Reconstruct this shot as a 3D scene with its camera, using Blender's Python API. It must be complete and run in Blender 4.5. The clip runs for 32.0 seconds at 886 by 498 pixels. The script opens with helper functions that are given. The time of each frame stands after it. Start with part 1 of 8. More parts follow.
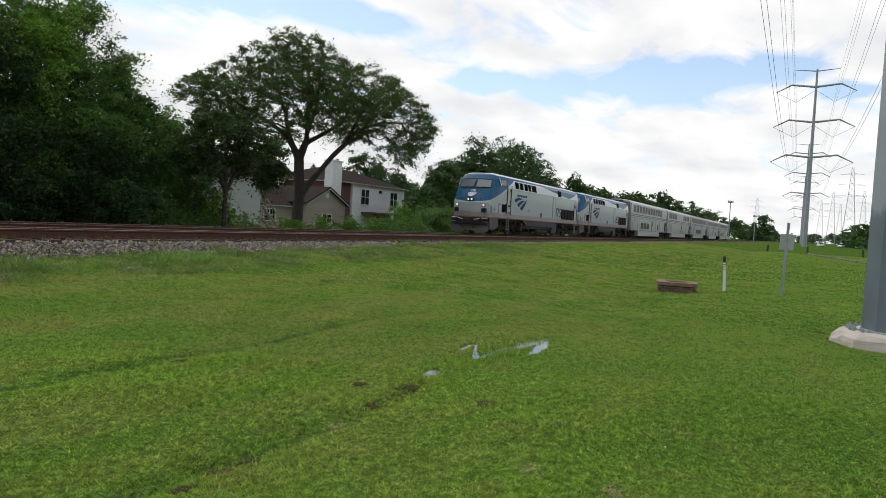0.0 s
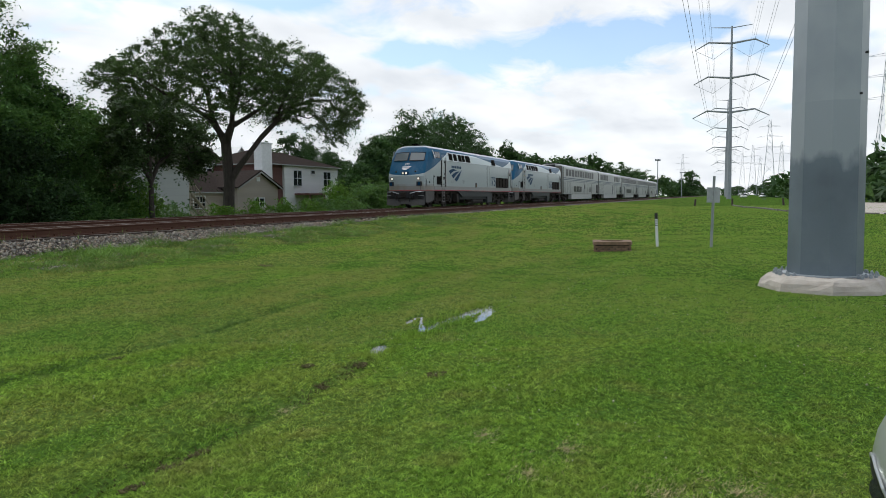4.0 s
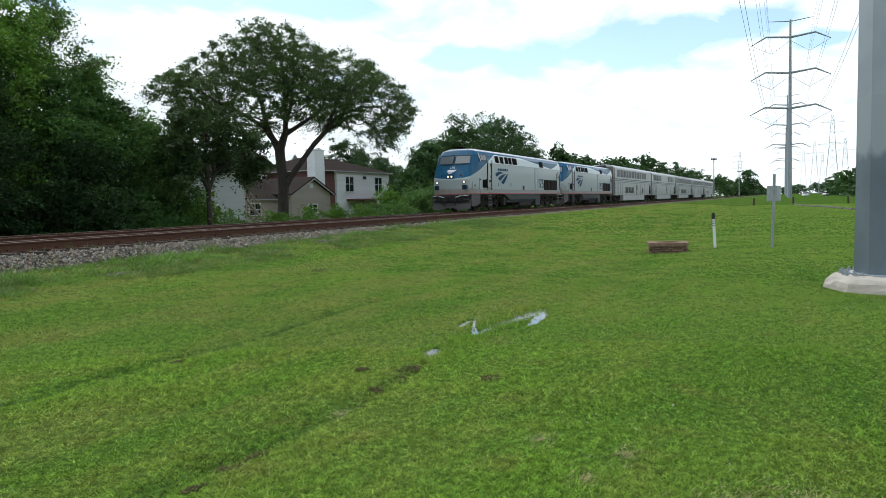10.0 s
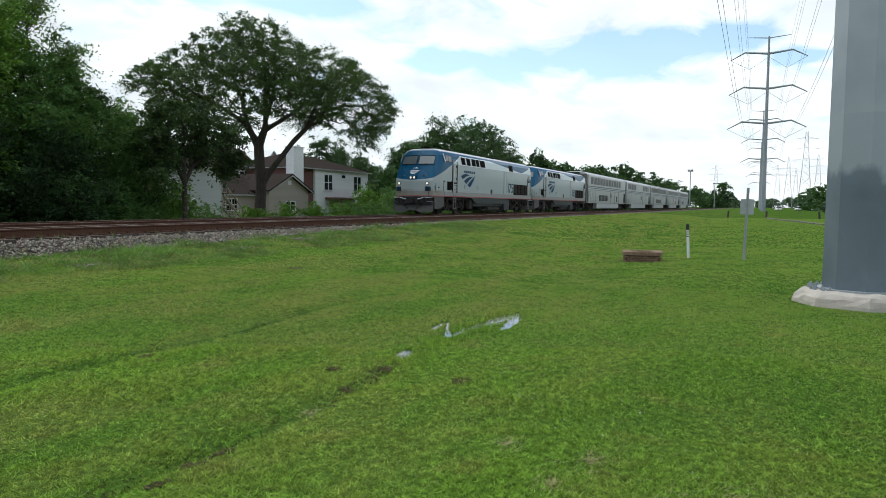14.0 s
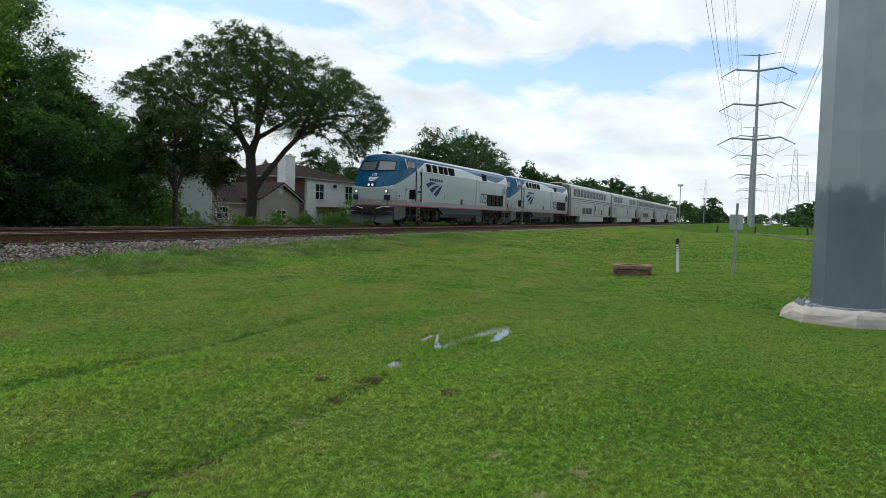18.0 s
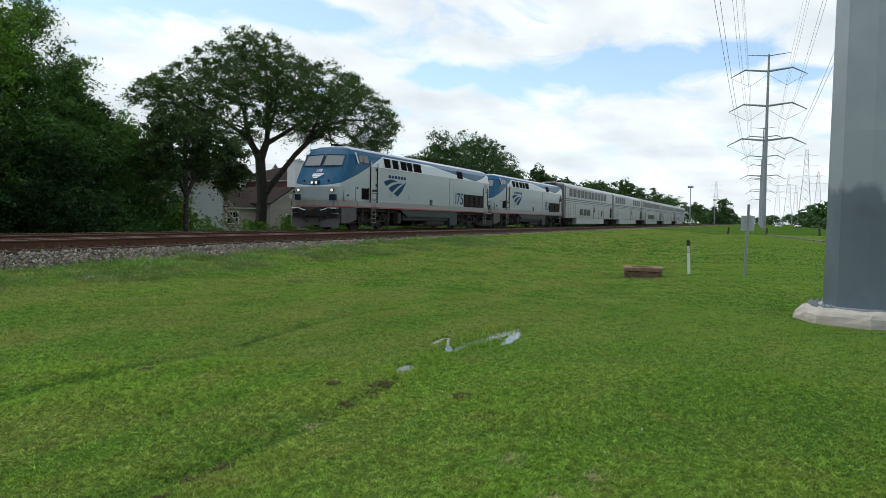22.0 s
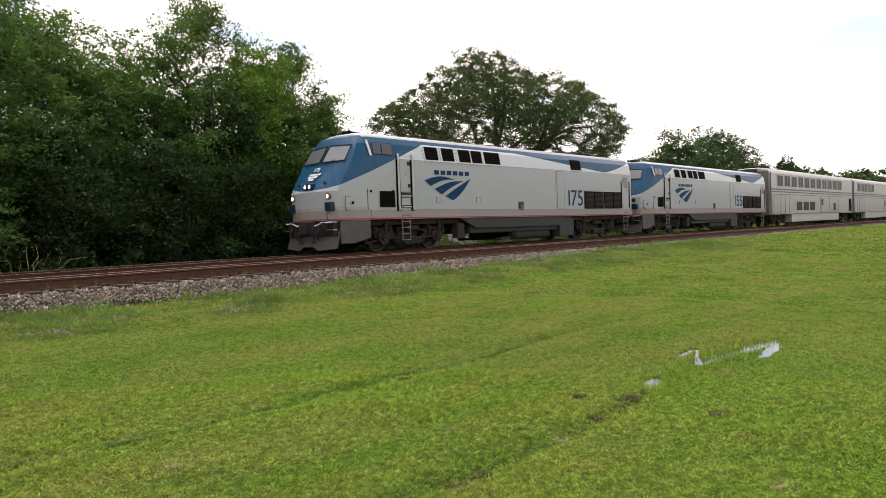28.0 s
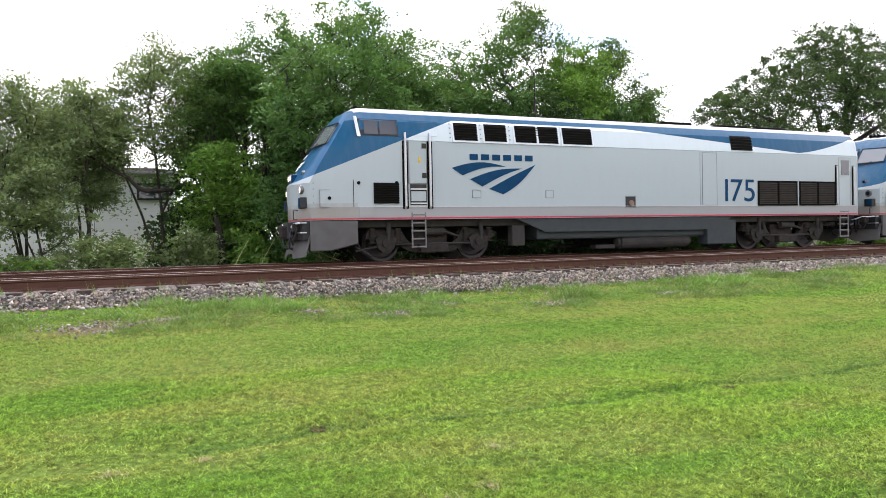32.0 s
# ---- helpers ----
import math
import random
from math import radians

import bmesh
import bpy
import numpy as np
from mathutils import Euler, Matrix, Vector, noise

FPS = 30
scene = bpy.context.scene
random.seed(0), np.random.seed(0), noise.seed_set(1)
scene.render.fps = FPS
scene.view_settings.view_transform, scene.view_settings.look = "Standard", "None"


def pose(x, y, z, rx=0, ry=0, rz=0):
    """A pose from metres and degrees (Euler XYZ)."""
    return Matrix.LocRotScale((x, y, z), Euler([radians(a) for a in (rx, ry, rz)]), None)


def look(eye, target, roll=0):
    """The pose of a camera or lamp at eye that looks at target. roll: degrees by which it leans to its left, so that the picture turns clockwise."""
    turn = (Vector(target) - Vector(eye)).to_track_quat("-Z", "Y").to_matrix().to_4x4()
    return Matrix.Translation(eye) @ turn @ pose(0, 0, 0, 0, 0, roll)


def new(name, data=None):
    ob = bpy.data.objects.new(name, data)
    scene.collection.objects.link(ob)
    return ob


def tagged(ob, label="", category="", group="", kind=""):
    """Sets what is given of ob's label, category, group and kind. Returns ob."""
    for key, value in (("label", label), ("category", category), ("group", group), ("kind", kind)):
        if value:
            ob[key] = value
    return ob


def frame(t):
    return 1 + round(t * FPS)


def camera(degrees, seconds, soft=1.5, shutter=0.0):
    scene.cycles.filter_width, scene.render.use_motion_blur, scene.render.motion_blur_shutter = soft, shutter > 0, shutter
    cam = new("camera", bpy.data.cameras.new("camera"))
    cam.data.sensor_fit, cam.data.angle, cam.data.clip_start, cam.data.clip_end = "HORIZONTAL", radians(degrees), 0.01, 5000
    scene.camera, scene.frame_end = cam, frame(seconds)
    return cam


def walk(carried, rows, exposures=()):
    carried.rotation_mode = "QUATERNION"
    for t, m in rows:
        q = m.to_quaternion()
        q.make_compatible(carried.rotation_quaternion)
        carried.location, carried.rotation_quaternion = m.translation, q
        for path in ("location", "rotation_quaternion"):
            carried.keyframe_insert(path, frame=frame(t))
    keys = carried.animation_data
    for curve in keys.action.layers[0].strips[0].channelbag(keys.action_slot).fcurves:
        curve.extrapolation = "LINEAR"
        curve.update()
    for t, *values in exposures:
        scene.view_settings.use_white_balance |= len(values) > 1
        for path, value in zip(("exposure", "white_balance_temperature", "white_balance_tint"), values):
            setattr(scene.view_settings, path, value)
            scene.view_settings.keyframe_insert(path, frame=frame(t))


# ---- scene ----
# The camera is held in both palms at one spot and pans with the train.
cam = camera(64.0, 32.0, soft=0.55)
PATH = [
    # seconds, x, y, z, then turn about x, y, z in degrees
    (0.0, -0.031, -0.065, 1.625, 87.81, -3.22, -63.33),
    (0.5, -0.027, -0.051, 1.619, 89.59, -2.34, -64.27),
    (1.0, -0.015, -0.045, 1.613, 88.73, -1.18, -64.83),
    (1.5, 0.014, -0.001, 1.562, 84.79, -4.06, -66.22),
    (2.0, 0.003, 0.012, 1.574, 85.55, -2.49, -65.70),
    (2.5, -0.006, -0.030, 1.593, 86.23, 0.59, -69.44),
    (3.0, -0.001, -0.037, 1.594, 86.13, 1.02, -69.08),
    (3.5, 0.003, -0.035, 1.606, 86.00, 1.08, -68.63),
    (5.5, 0.007, -0.035, 1.593, 85.34, -1.08, -68.86),
    (6.0, 0.008, -0.039, 1.595, 85.29, -0.71, -68.71),
    (6.5, 0.013, -0.038, 1.587, 85.16, -1.09, -69.49),
    (7.0, 0.023, -0.022, 1.588, 85.15, -0.99, -68.49),
    (7.5, 0.017, -0.001, 1.587, 85.08, -0.49, -64.68),
    (8.0, 0.024, -0.017, 1.589, 85.25, 1.26, -65.07),
    (8.5, 0.021, -0.018, 1.591, 85.62, 1.60, -64.79),
    (9.0, 0.016, -0.009, 1.597, 85.90, 1.64, -64.63),
    (9.5, 0.013, -0.021, 1.595, 86.59, 1.77, -64.33),
    (10.0, 0.022, -0.014, 1.593, 86.24, 1.49, -64.42),
    (10.5, 0.019, -0.012, 1.592, 86.61, 1.36, -64.28),
    (11.0, 0.020, -0.014, 1.594, 86.30, 1.18, -64.46),
    (11.5, 0.019, -0.017, 1.593, 86.53, 1.35, -64.33),
    (12.0, 0.024, -0.019, 1.588, 86.33, 0.83, -64.54),
    (12.5, 0.026, -0.021, 1.589, 86.27, 1.33, -64.43),
    (13.0, 0.021, -0.016, 1.590, 86.15, 1.00, -64.39),
    (13.5, 0.026, -0.015, 1.594, 86.15, 0.77, -65.26),
    (14.0, 0.018, -0.036, 1.596, 86.39, -0.51, -66.14),
    (14.5, 0.017, -0.029, 1.597, 86.62, -1.49, -67.38),
    (15.0, 0.019, -0.028, 1.596, 87.01, -1.48, -67.79),
    (15.5, 0.016, -0.030, 1.595, 86.93, -1.05, -67.02),
    (17.5, 0.014, -0.031, 1.596, 87.40, -1.21, -66.81),
    (18.0, 0.011, -0.033, 1.598, 87.29, -1.34, -66.86),
    (18.5, 0.013, -0.030, 1.597, 87.45, -1.22, -66.69),
    (19.0, 0.012, -0.029, 1.596, 87.02, -1.42, -66.81),
    (19.5, 0.007, -0.024, 1.598, 86.74, -1.20, -66.58),
    (20.0, 0.010, -0.026, 1.596, 86.93, -1.02, -66.31),
    (20.5, 0.009, -0.029, 1.600, 86.89, -1.15, -66.82),
    (21.0, 0.012, -0.022, 1.595, 86.95, -1.20, -66.61),
    (21.5, 0.011, -0.020, 1.596, 87.20, -1.10, -66.56),
    (22.0, 0.009, -0.022, 1.597, 87.55, -0.91, -66.11),
    (22.5, 0.004, -0.018, 1.604, 87.45, -0.99, -66.23),
    (23.0, 0.005, -0.024, 1.600, 87.57, -0.94, -66.39),
    (23.5, -0.001, -0.015, 1.591, 86.95, -1.45, -66.39),
    (24.0, -0.005, -0.027, 1.607, 87.82, -0.42, -64.75),
    (24.5, -0.011, -0.029, 1.614, 88.90, 0.82, -61.50),
    (25.0, -0.021, -0.040, 1.623, 89.19, 1.72, -61.83),
    (25.5, -0.033, -0.028, 1.629, 89.78, 2.27, -58.85),
    (27.5, -0.027, -0.011, 1.632, 87.93, 1.93, -53.58),
    (28.0, -0.087, 0.045, 1.648, 88.42, 2.04, -47.80),
    (28.5, -0.110, 0.131, 1.638, 90.48, 1.75, -38.09),
    (29.0, -0.021, 0.193, 1.582, 88.97, -1.13, -28.39),
    (29.5, 0.017, 0.176, 1.571, 84.78, 1.91, -27.17),
    (30.0, -0.004, 0.151, 1.591, 85.95, 3.48, -24.54),
    (30.5, -0.002, 0.151, 1.604, 87.02, 3.27, -23.53),
    (31.0, 0.025, 0.140, 1.607, 88.25, 1.85, -26.05),
    (31.5, -0.017, 0.135, 1.615, 89.23, 0.20, -26.23),
    (32.0, -0.056, 0.138, 1.610, 88.95, 1.17, -22.71),
]
EXPOSURES = [(0.0, -0.68, 6600, 10), (1.0, -0.98, 6450, 10), (1.5, -0.5, 6600, 10), (2.0, -0.25, 6900, 10), (3.0, -0.75, 6500, 10), (5.5, -0.54, 6220, 6), (7.0, -0.4, 6220, 6), (8.0, -0.25, 6220, 6), (9.0, -0.36, 6170, 5), (13.0, -0.44, 6120, 5), (14.0, -0.52, 6170, 5),
             (15.0, -0.68, 6170, 5), (20.0, -0.7, 6170, 5), (23.0, -0.68, 6220, 5), (24.0, -0.66, 6270, 5), (25.0, -0.78, 6370, 5), (25.5, -0.78, 6500, 10), (27.5, -0.3, 7100, 18), (28.0, -0.1, 7350, 22), (28.5, 0.3, 7300, 21),
             (29.2, 0.76, 7200, 24), (30.0, 1.00, 6480, 28), (31.0, 0.87, 6420, 23), (32.0, 0.66, 6450, 20)]
walk(cam, [(t, pose(*p)) for t, *p in PATH], EXPOSURES)

# ---- world and sun ----
SUN_HEADING, SUN_HEIGHT = 75.0, 58.0          # degrees from +x towards +y, and above the horizon
world = bpy.data.worlds.new("cloudy_sky")
scene.world = world
world.use_nodes = True


def sky_nodes():
    nt = world.node_tree
    nt.nodes.clear()
    N, L = nt.nodes.new, nt.links.new
    out, bg = N("ShaderNodeOutputWorld"), N("ShaderNodeBackground")
    sky = N("ShaderNodeTexSky")
    sky.sky_type, sky.sun_disc = "NISHITA", False
    sky.sun_elevation, sky.sun_rotation = radians(SUN_HEIGHT), radians(90 - SUN_HEADING)
    co = N("ShaderNodeTexCoord")
    # cloud deck: the direction projected on a flat layer, so that clouds crowd towards the horizon
    sep = N("ShaderNodeSeparateXYZ")
    L(co.outputs["Generated"], sep.inputs[0])
    up = N("ShaderNodeMath"); up.operation = "MAXIMUM"; up.inputs[1].default_value = 0.0
    L(sep.outputs[2], up.inputs[0])
    add = N("ShaderNodeMath"); add.operation = "ADD"; add.inputs[1].default_value = 0.16
    L(up.outputs[0], add.inputs[0])
    comb = N("ShaderNodeCombineXYZ")
    for k in (0, 1):
        d = N("ShaderNodeMath"); d.operation = "DIVIDE"
        L(sep.outputs[k], d.inputs[0]); L(add.outputs[0], d.inputs[1]); L(d.outputs[0], comb.inputs[k])
    mp = N("ShaderNodeMapping"); mp.inputs["Location"].default_value = SKY_SHIFT
    mp.inputs["Scale"].default_value = (0.75, 1.0, 1.0)
    L(comb.outputs[0], mp.inputs[0])
    big = N("ShaderNodeTexNoise"); big.inputs["Scale"].default_value = 3.4; big.inputs["Detail"].default_value = 8.0
    big.inputs["Roughness"].default_value = 0.58; big.inputs["Distortion"].default_value = 0.5
    L(mp.outputs[0], big.inputs["Vector"])
    ramp = N("ShaderNodeValToRGB")
    ramp.color_ramp.elements[0].position, ramp.color_ramp.elements[1].position = 0.25, 0.47
    ramp.color_ramp.elements[0].color, ramp.color_ramp.elements[1].color = (0.08, 0.08, 0.08, 1), (1, 1, 1, 1)
    # gaps in the deck: long soft openings round a few directions (heading, height), their edges broken up by the noise
    flat = N("ShaderNodeMapping"); flat.inputs["Scale"].default_value = (1.0, 1.0, 3.0)
    L(co.outputs["Generated"], flat.inputs[0])
    hole = None
    for hd, el, rad in GAPS:
        a, e = radians(hd), radians(el)
        q = N("ShaderNodeVectorMath"); q.operation = "DISTANCE"
        q.inputs[1].default_value = (math.cos(e) * math.cos(a), math.cos(e) * math.sin(a), 3.0 * math.sin(e))
        L(flat.outputs[0], q.inputs[0])
        m = N("ShaderNodeMapRange"); m.interpolation_type = "SMOOTHSTEP"
        m.inputs["From Min"].default_value, m.inputs["From Max"].default_value = 0.0, rad * 1.6
        m.inputs["To Min"].default_value, m.inputs["To Max"].default_value = 0.44, 0.0
        L(q.outputs["Value"], m.inputs["Value"])
        if hole is None:
            hole = m.outputs[0]
        else:
            x = N("ShaderNodeMath"); x.operation = "MAXIMUM"
            L(hole, x.inputs[0]); L(m.outputs[0], x.inputs[1])
            hole = x.outputs[0]
    less = N("ShaderNodeMath"); less.operation = "SUBTRACT"
    L(big.outputs["Fac"], less.inputs[0]); L(hole, less.inputs[1])
    L(less.outputs[0], ramp.inputs[0])
    # haze closes the gaps near the horizon
    haze = N("ShaderNodeMapRange"); haze.inputs["From Min"].default_value, haze.inputs["From Max"].default_value = 0.06, 0.15
    haze.inputs["To Min"].default_value, haze.inputs["To Max"].default_value = 1.0, 0.0
    L(up.outputs[0], haze.inputs["Value"])
    fac = N("ShaderNodeMath"); fac.operation = "MAXIMUM"
    L(ramp.outputs[0], fac.inputs[0]); L(haze.outputs[0], fac.inputs[1])
    fine = N("ShaderNodeTexNoise"); fine.inputs["Scale"].default_value = 2.6; fine.inputs["Detail"].default_value = 6.0
    L(mp.outputs[0], fine.inputs["Vector"])
    shade = N("ShaderNodeValToRGB")
    shade.color_ramp.elements[0].position, shade.color_ramp.elements[1].position = 0.30, 0.62
    shade.color_ramp.elements[0].color, shade.color_ramp.elements[1].color = (11.3, 11.6, 12.1, 1), (14.9, 14.9, 14.9, 1)
    L(fine.outputs["Fac"], shade.inputs[0])
    mix = N("ShaderNodeMix"); mix.data_type = "RGBA"
    L(fac.outputs[0], mix.inputs["Factor"]); gain = N("ShaderNodeVectorMath"); gain.operation = "SCALE"; gain.inputs["Scale"].default_value = 2.5
    L(sky.outputs[0], gain.inputs[0]); L(gain.outputs[0], mix.inputs["A"]); L(shade.outputs[0], mix.inputs["B"])
    L(mix.outputs["Result"], bg.inputs["Color"])
    bg.inputs["Strength"].default_value = 0.115
    L(bg.outputs[0], out.inputs[0])


SKY_SHIFT = (0.0, 0.0, 0.0)
GAPS = [(17.4, 11.2, 0.075), (13.5, 11.3, 0.09), (10, 11.6, 0.095), (6.5, 12.0, 0.085), (3, 12.2, 0.065), (24.4, 11.2, 0.05), (-2, 10.8, 0.035), (52, 16, 0.11), (46, 16, 0.10), (41, 16.6, 0.08), (36, 15.6, 0.065), (32.3, 15.2, 0.05), (64, 22, 0.2), (120, 35, 0.4), (190, 30, 0.5), (250, 40, 0.5), (320, 35, 0.5)]
sky_nodes()
sun = new("sun", bpy.data.lights.new("sun", "SUN"))
sun.data.energy, sun.data.angle, sun.data.color = 2.3, radians(18), (1.0, 0.95, 0.88)
h, e = radians(SUN_HEADING), radians(SUN_HEIGHT)
sun.matrix_world = look((100 * math.cos(h) * math.cos(e), 100 * math.sin(h) * math.cos(e), 100 * math.sin(e)), (0, 0, 0))

# ---- materials ----
def mat(name, colour, rough=0.6, metal=0.0, spots=None, scale=8.0, amount=0.25, bump=0.0, bump_scale=40.0, detail=5.0,
        coord="Object", emit=0.0, transmission=0.0, island=0.0, random_object=0.0, spec=0.5, stretch=(1, 1, 1), dark=None, dark_scale=1.0, dark_amount=0.0):
    """A surface with variation at two scales, and relief."""
    m = bpy.data.materials.new(name)
    m.use_nodes = True
    nt = m.node_tree
    N, L = nt.nodes.new, nt.links.new
    b = nt.nodes["Principled BSDF"]
    b.inputs["Roughness"].default_value, b.inputs["Metallic"].default_value = rough, metal
    b.inputs["Specular IOR Level"].default_value = spec
    b.inputs["Transmission Weight"].default_value = transmission
    co = N("ShaderNodeTexCoord")
    mp = N("ShaderNodeMapping")
    mp.inputs["Scale"].default_value = stretch
    L(co.outputs[coord], mp.inputs[0])
    base = N("ShaderNodeRGB")
    base.outputs[0].default_value = (*colour, 1)
    last = base.outputs[0]

    def blend(kind, fac, a, c):
        x = N("ShaderNodeMix")
        x.data_type, x.blend_type = "RGBA", kind
        if isinstance(fac, float):
            x.inputs["Factor"].default_value = fac
        else:
            L(fac, x.inputs["Factor"])
        L(a, x.inputs["A"])
        if isinstance(c, tuple):
            x.inputs["B"].default_value = (*c, 1)
        else:
            L(c, x.inputs["B"])
        return x.outputs["Result"]

    if amount:
        n = N("ShaderNodeTexNoise")
        n.inputs["Scale"].default_value, n.inputs["Detail"].default_value = scale, detail
        L(mp.outputs[0], n.inputs["Vector"])
        r = N("ShaderNodeMapRange")
        r.inputs["From Min"].default_value, r.inputs["From Max"].default_value = 0.3, 0.7
        r.inputs["To Min"].default_value, r.inputs["To Max"].default_value = 0.0, 1.0
        L(n.outputs["Fac"], r.inputs["Value"])
        second = spots or tuple(c * (1 - amount) for c in colour)
        f = N("ShaderNodeMath"); f.operation = "MULTIPLY"; f.inputs[1].default_value = min(1.0, amount * 2 if spots else 1.0)
        L(r.outputs[0], f.inputs[0])
        last = blend("MIX", f.outputs[0], last, second)
    if dark is not None:
        n2 = N("ShaderNodeTexNoise")
        n2.inputs["Scale"].default_value, n2.inputs["Detail"].default_value = dark_scale, 3.0
        L(mp.outputs[0], n2.inputs["Vector"])
        r2 = N("ShaderNodeMapRange")
        r2.inputs["From Min"].default_value, r2.inputs["From Max"].default_value = 0.42, 0.66
        r2.inputs["To Max"].default_value = dark_amount
        L(n2.outputs["Fac"], r2.inputs["Value"])
        last = blend("MIX", r2.outputs[0], last, dark)
    if island or random_object:
        g = N("ShaderNodeNewGeometry") if island else N("ShaderNodeObjectInfo")
        k = island or random_object
        mr = N("ShaderNodeMapRange")
        mr.inputs["To Min"].default_value, mr.inputs["To Max"].default_value = 1 - k, 1 + k
        L(g.outputs["Random Per Island" if island else "Random"], mr.inputs["Value"])
        hsv = N("ShaderNodeHueSaturation")
        L(mr.outputs[0], hsv.inputs["Value"]); L(last, hsv.inputs["Color"])
        last = hsv.outputs[0]
    L(last, b.inputs["Base Color"])
    if bump:
        n3 = N("ShaderNodeTexNoise")
        n3.inputs["Scale"].default_value, n3.inputs["Detail"].default_value = bump_scale, 4.0
        L(mp.outputs[0], n3.inputs["Vector"])
        bp = N("ShaderNodeBump")
        bp.inputs["Strength"].default_value, bp.inputs["Distance"].default_value = min(1.0, bump), 0.02
        L(n3.outputs["Fac"], bp.inputs["Height"]); L(bp.outputs[0], b.inputs["Normal"])
    if emit:
        b.inputs["Emission Color"].default_value = (*colour, 1)
        b.inputs["Emission Strength"].default_value = emit
    return m


def leaf_mat(name, colour, second, through_colour, island=0.45):
    """Leaves: two greens by leaf, a little light let through."""
    m = bpy.data.materials.new(name)
    m.use_nodes = True
    nt = m.node_tree
    N, L = nt.nodes.new, nt.links.new
    b = nt.nodes["Principled BSDF"]
    b.inputs["Roughness"].default_value = 0.55
    b.inputs["Specular IOR Level"].default_value = 0.2
    g = N("ShaderNodeNewGeometry")
    mix = N("ShaderNodeMix"); mix.data_type = "RGBA"
    mix.inputs["A"].default_value, mix.inputs["B"].default_value = (*colour, 1), (*second, 1)
    L(g.outputs["Random Per Island"], mix.inputs["Factor"])
    co = N("ShaderNodeTexCoord")
    n = N("ShaderNodeTexNoise"); n.inputs["Scale"].default_value = 0.45; n.inputs["Detail"].default_value = 3.0
    L(co.outputs["Object"], n.inputs["Vector"])
    r = N("ShaderNodeMapRange"); r.inputs["From Min"].default_value, r.inputs["From Max"].default_value = 0.3, 0.7
    r.inputs["To Min"].default_value, r.inputs["To Max"].default_value = 1 - island, 1 + island
    L(n.outputs["Fac"], r.inputs["Value"])
    # tone by spray, standing in for lit and shaded leaf clumps
    n2 = N("ShaderNodeTexNoise"); n2.inputs["Scale"].default_value = 2.3; n2.inputs["Detail"].default_value = 2.0
    L(co.outputs["Object"], n2.inputs["Vector"])
    r2 = N("ShaderNodeMapRange"); r2.inputs["From Min"].default_value, r2.inputs["From Max"].default_value = 0.36, 0.64
    r2.inputs["To Min"].default_value, r2.inputs["To Max"].default_value = 0.68, 1.42
    L(n2.outputs["Fac"], r2.inputs["Value"])
    both = N("ShaderNodeMath"); both.operation = "MULTIPLY"
    L(r.outputs[0], both.inputs[0]); L(r2.outputs[0], both.inputs[1])
    hsv = N("ShaderNodeHueSaturation")
    L(both.outputs[0], hsv.inputs["Value"]); L(mix.outputs["Result"], hsv.inputs["Color"])
    L(hsv.outputs[0], b.inputs["Base Color"])
    t = N("ShaderNodeBsdfTranslucent"); t.inputs["Color"].default_value = (*through_colour, 1)
    s = N("ShaderNodeMixShader"); s.inputs[0].default_value = 0.27
    out = nt.nodes["Material Output"]
    L(b.outputs[0], s.inputs[1]); L(t.outputs[0], s.inputs[2]); L(s.outputs[0], out.inputs[0])
    return m


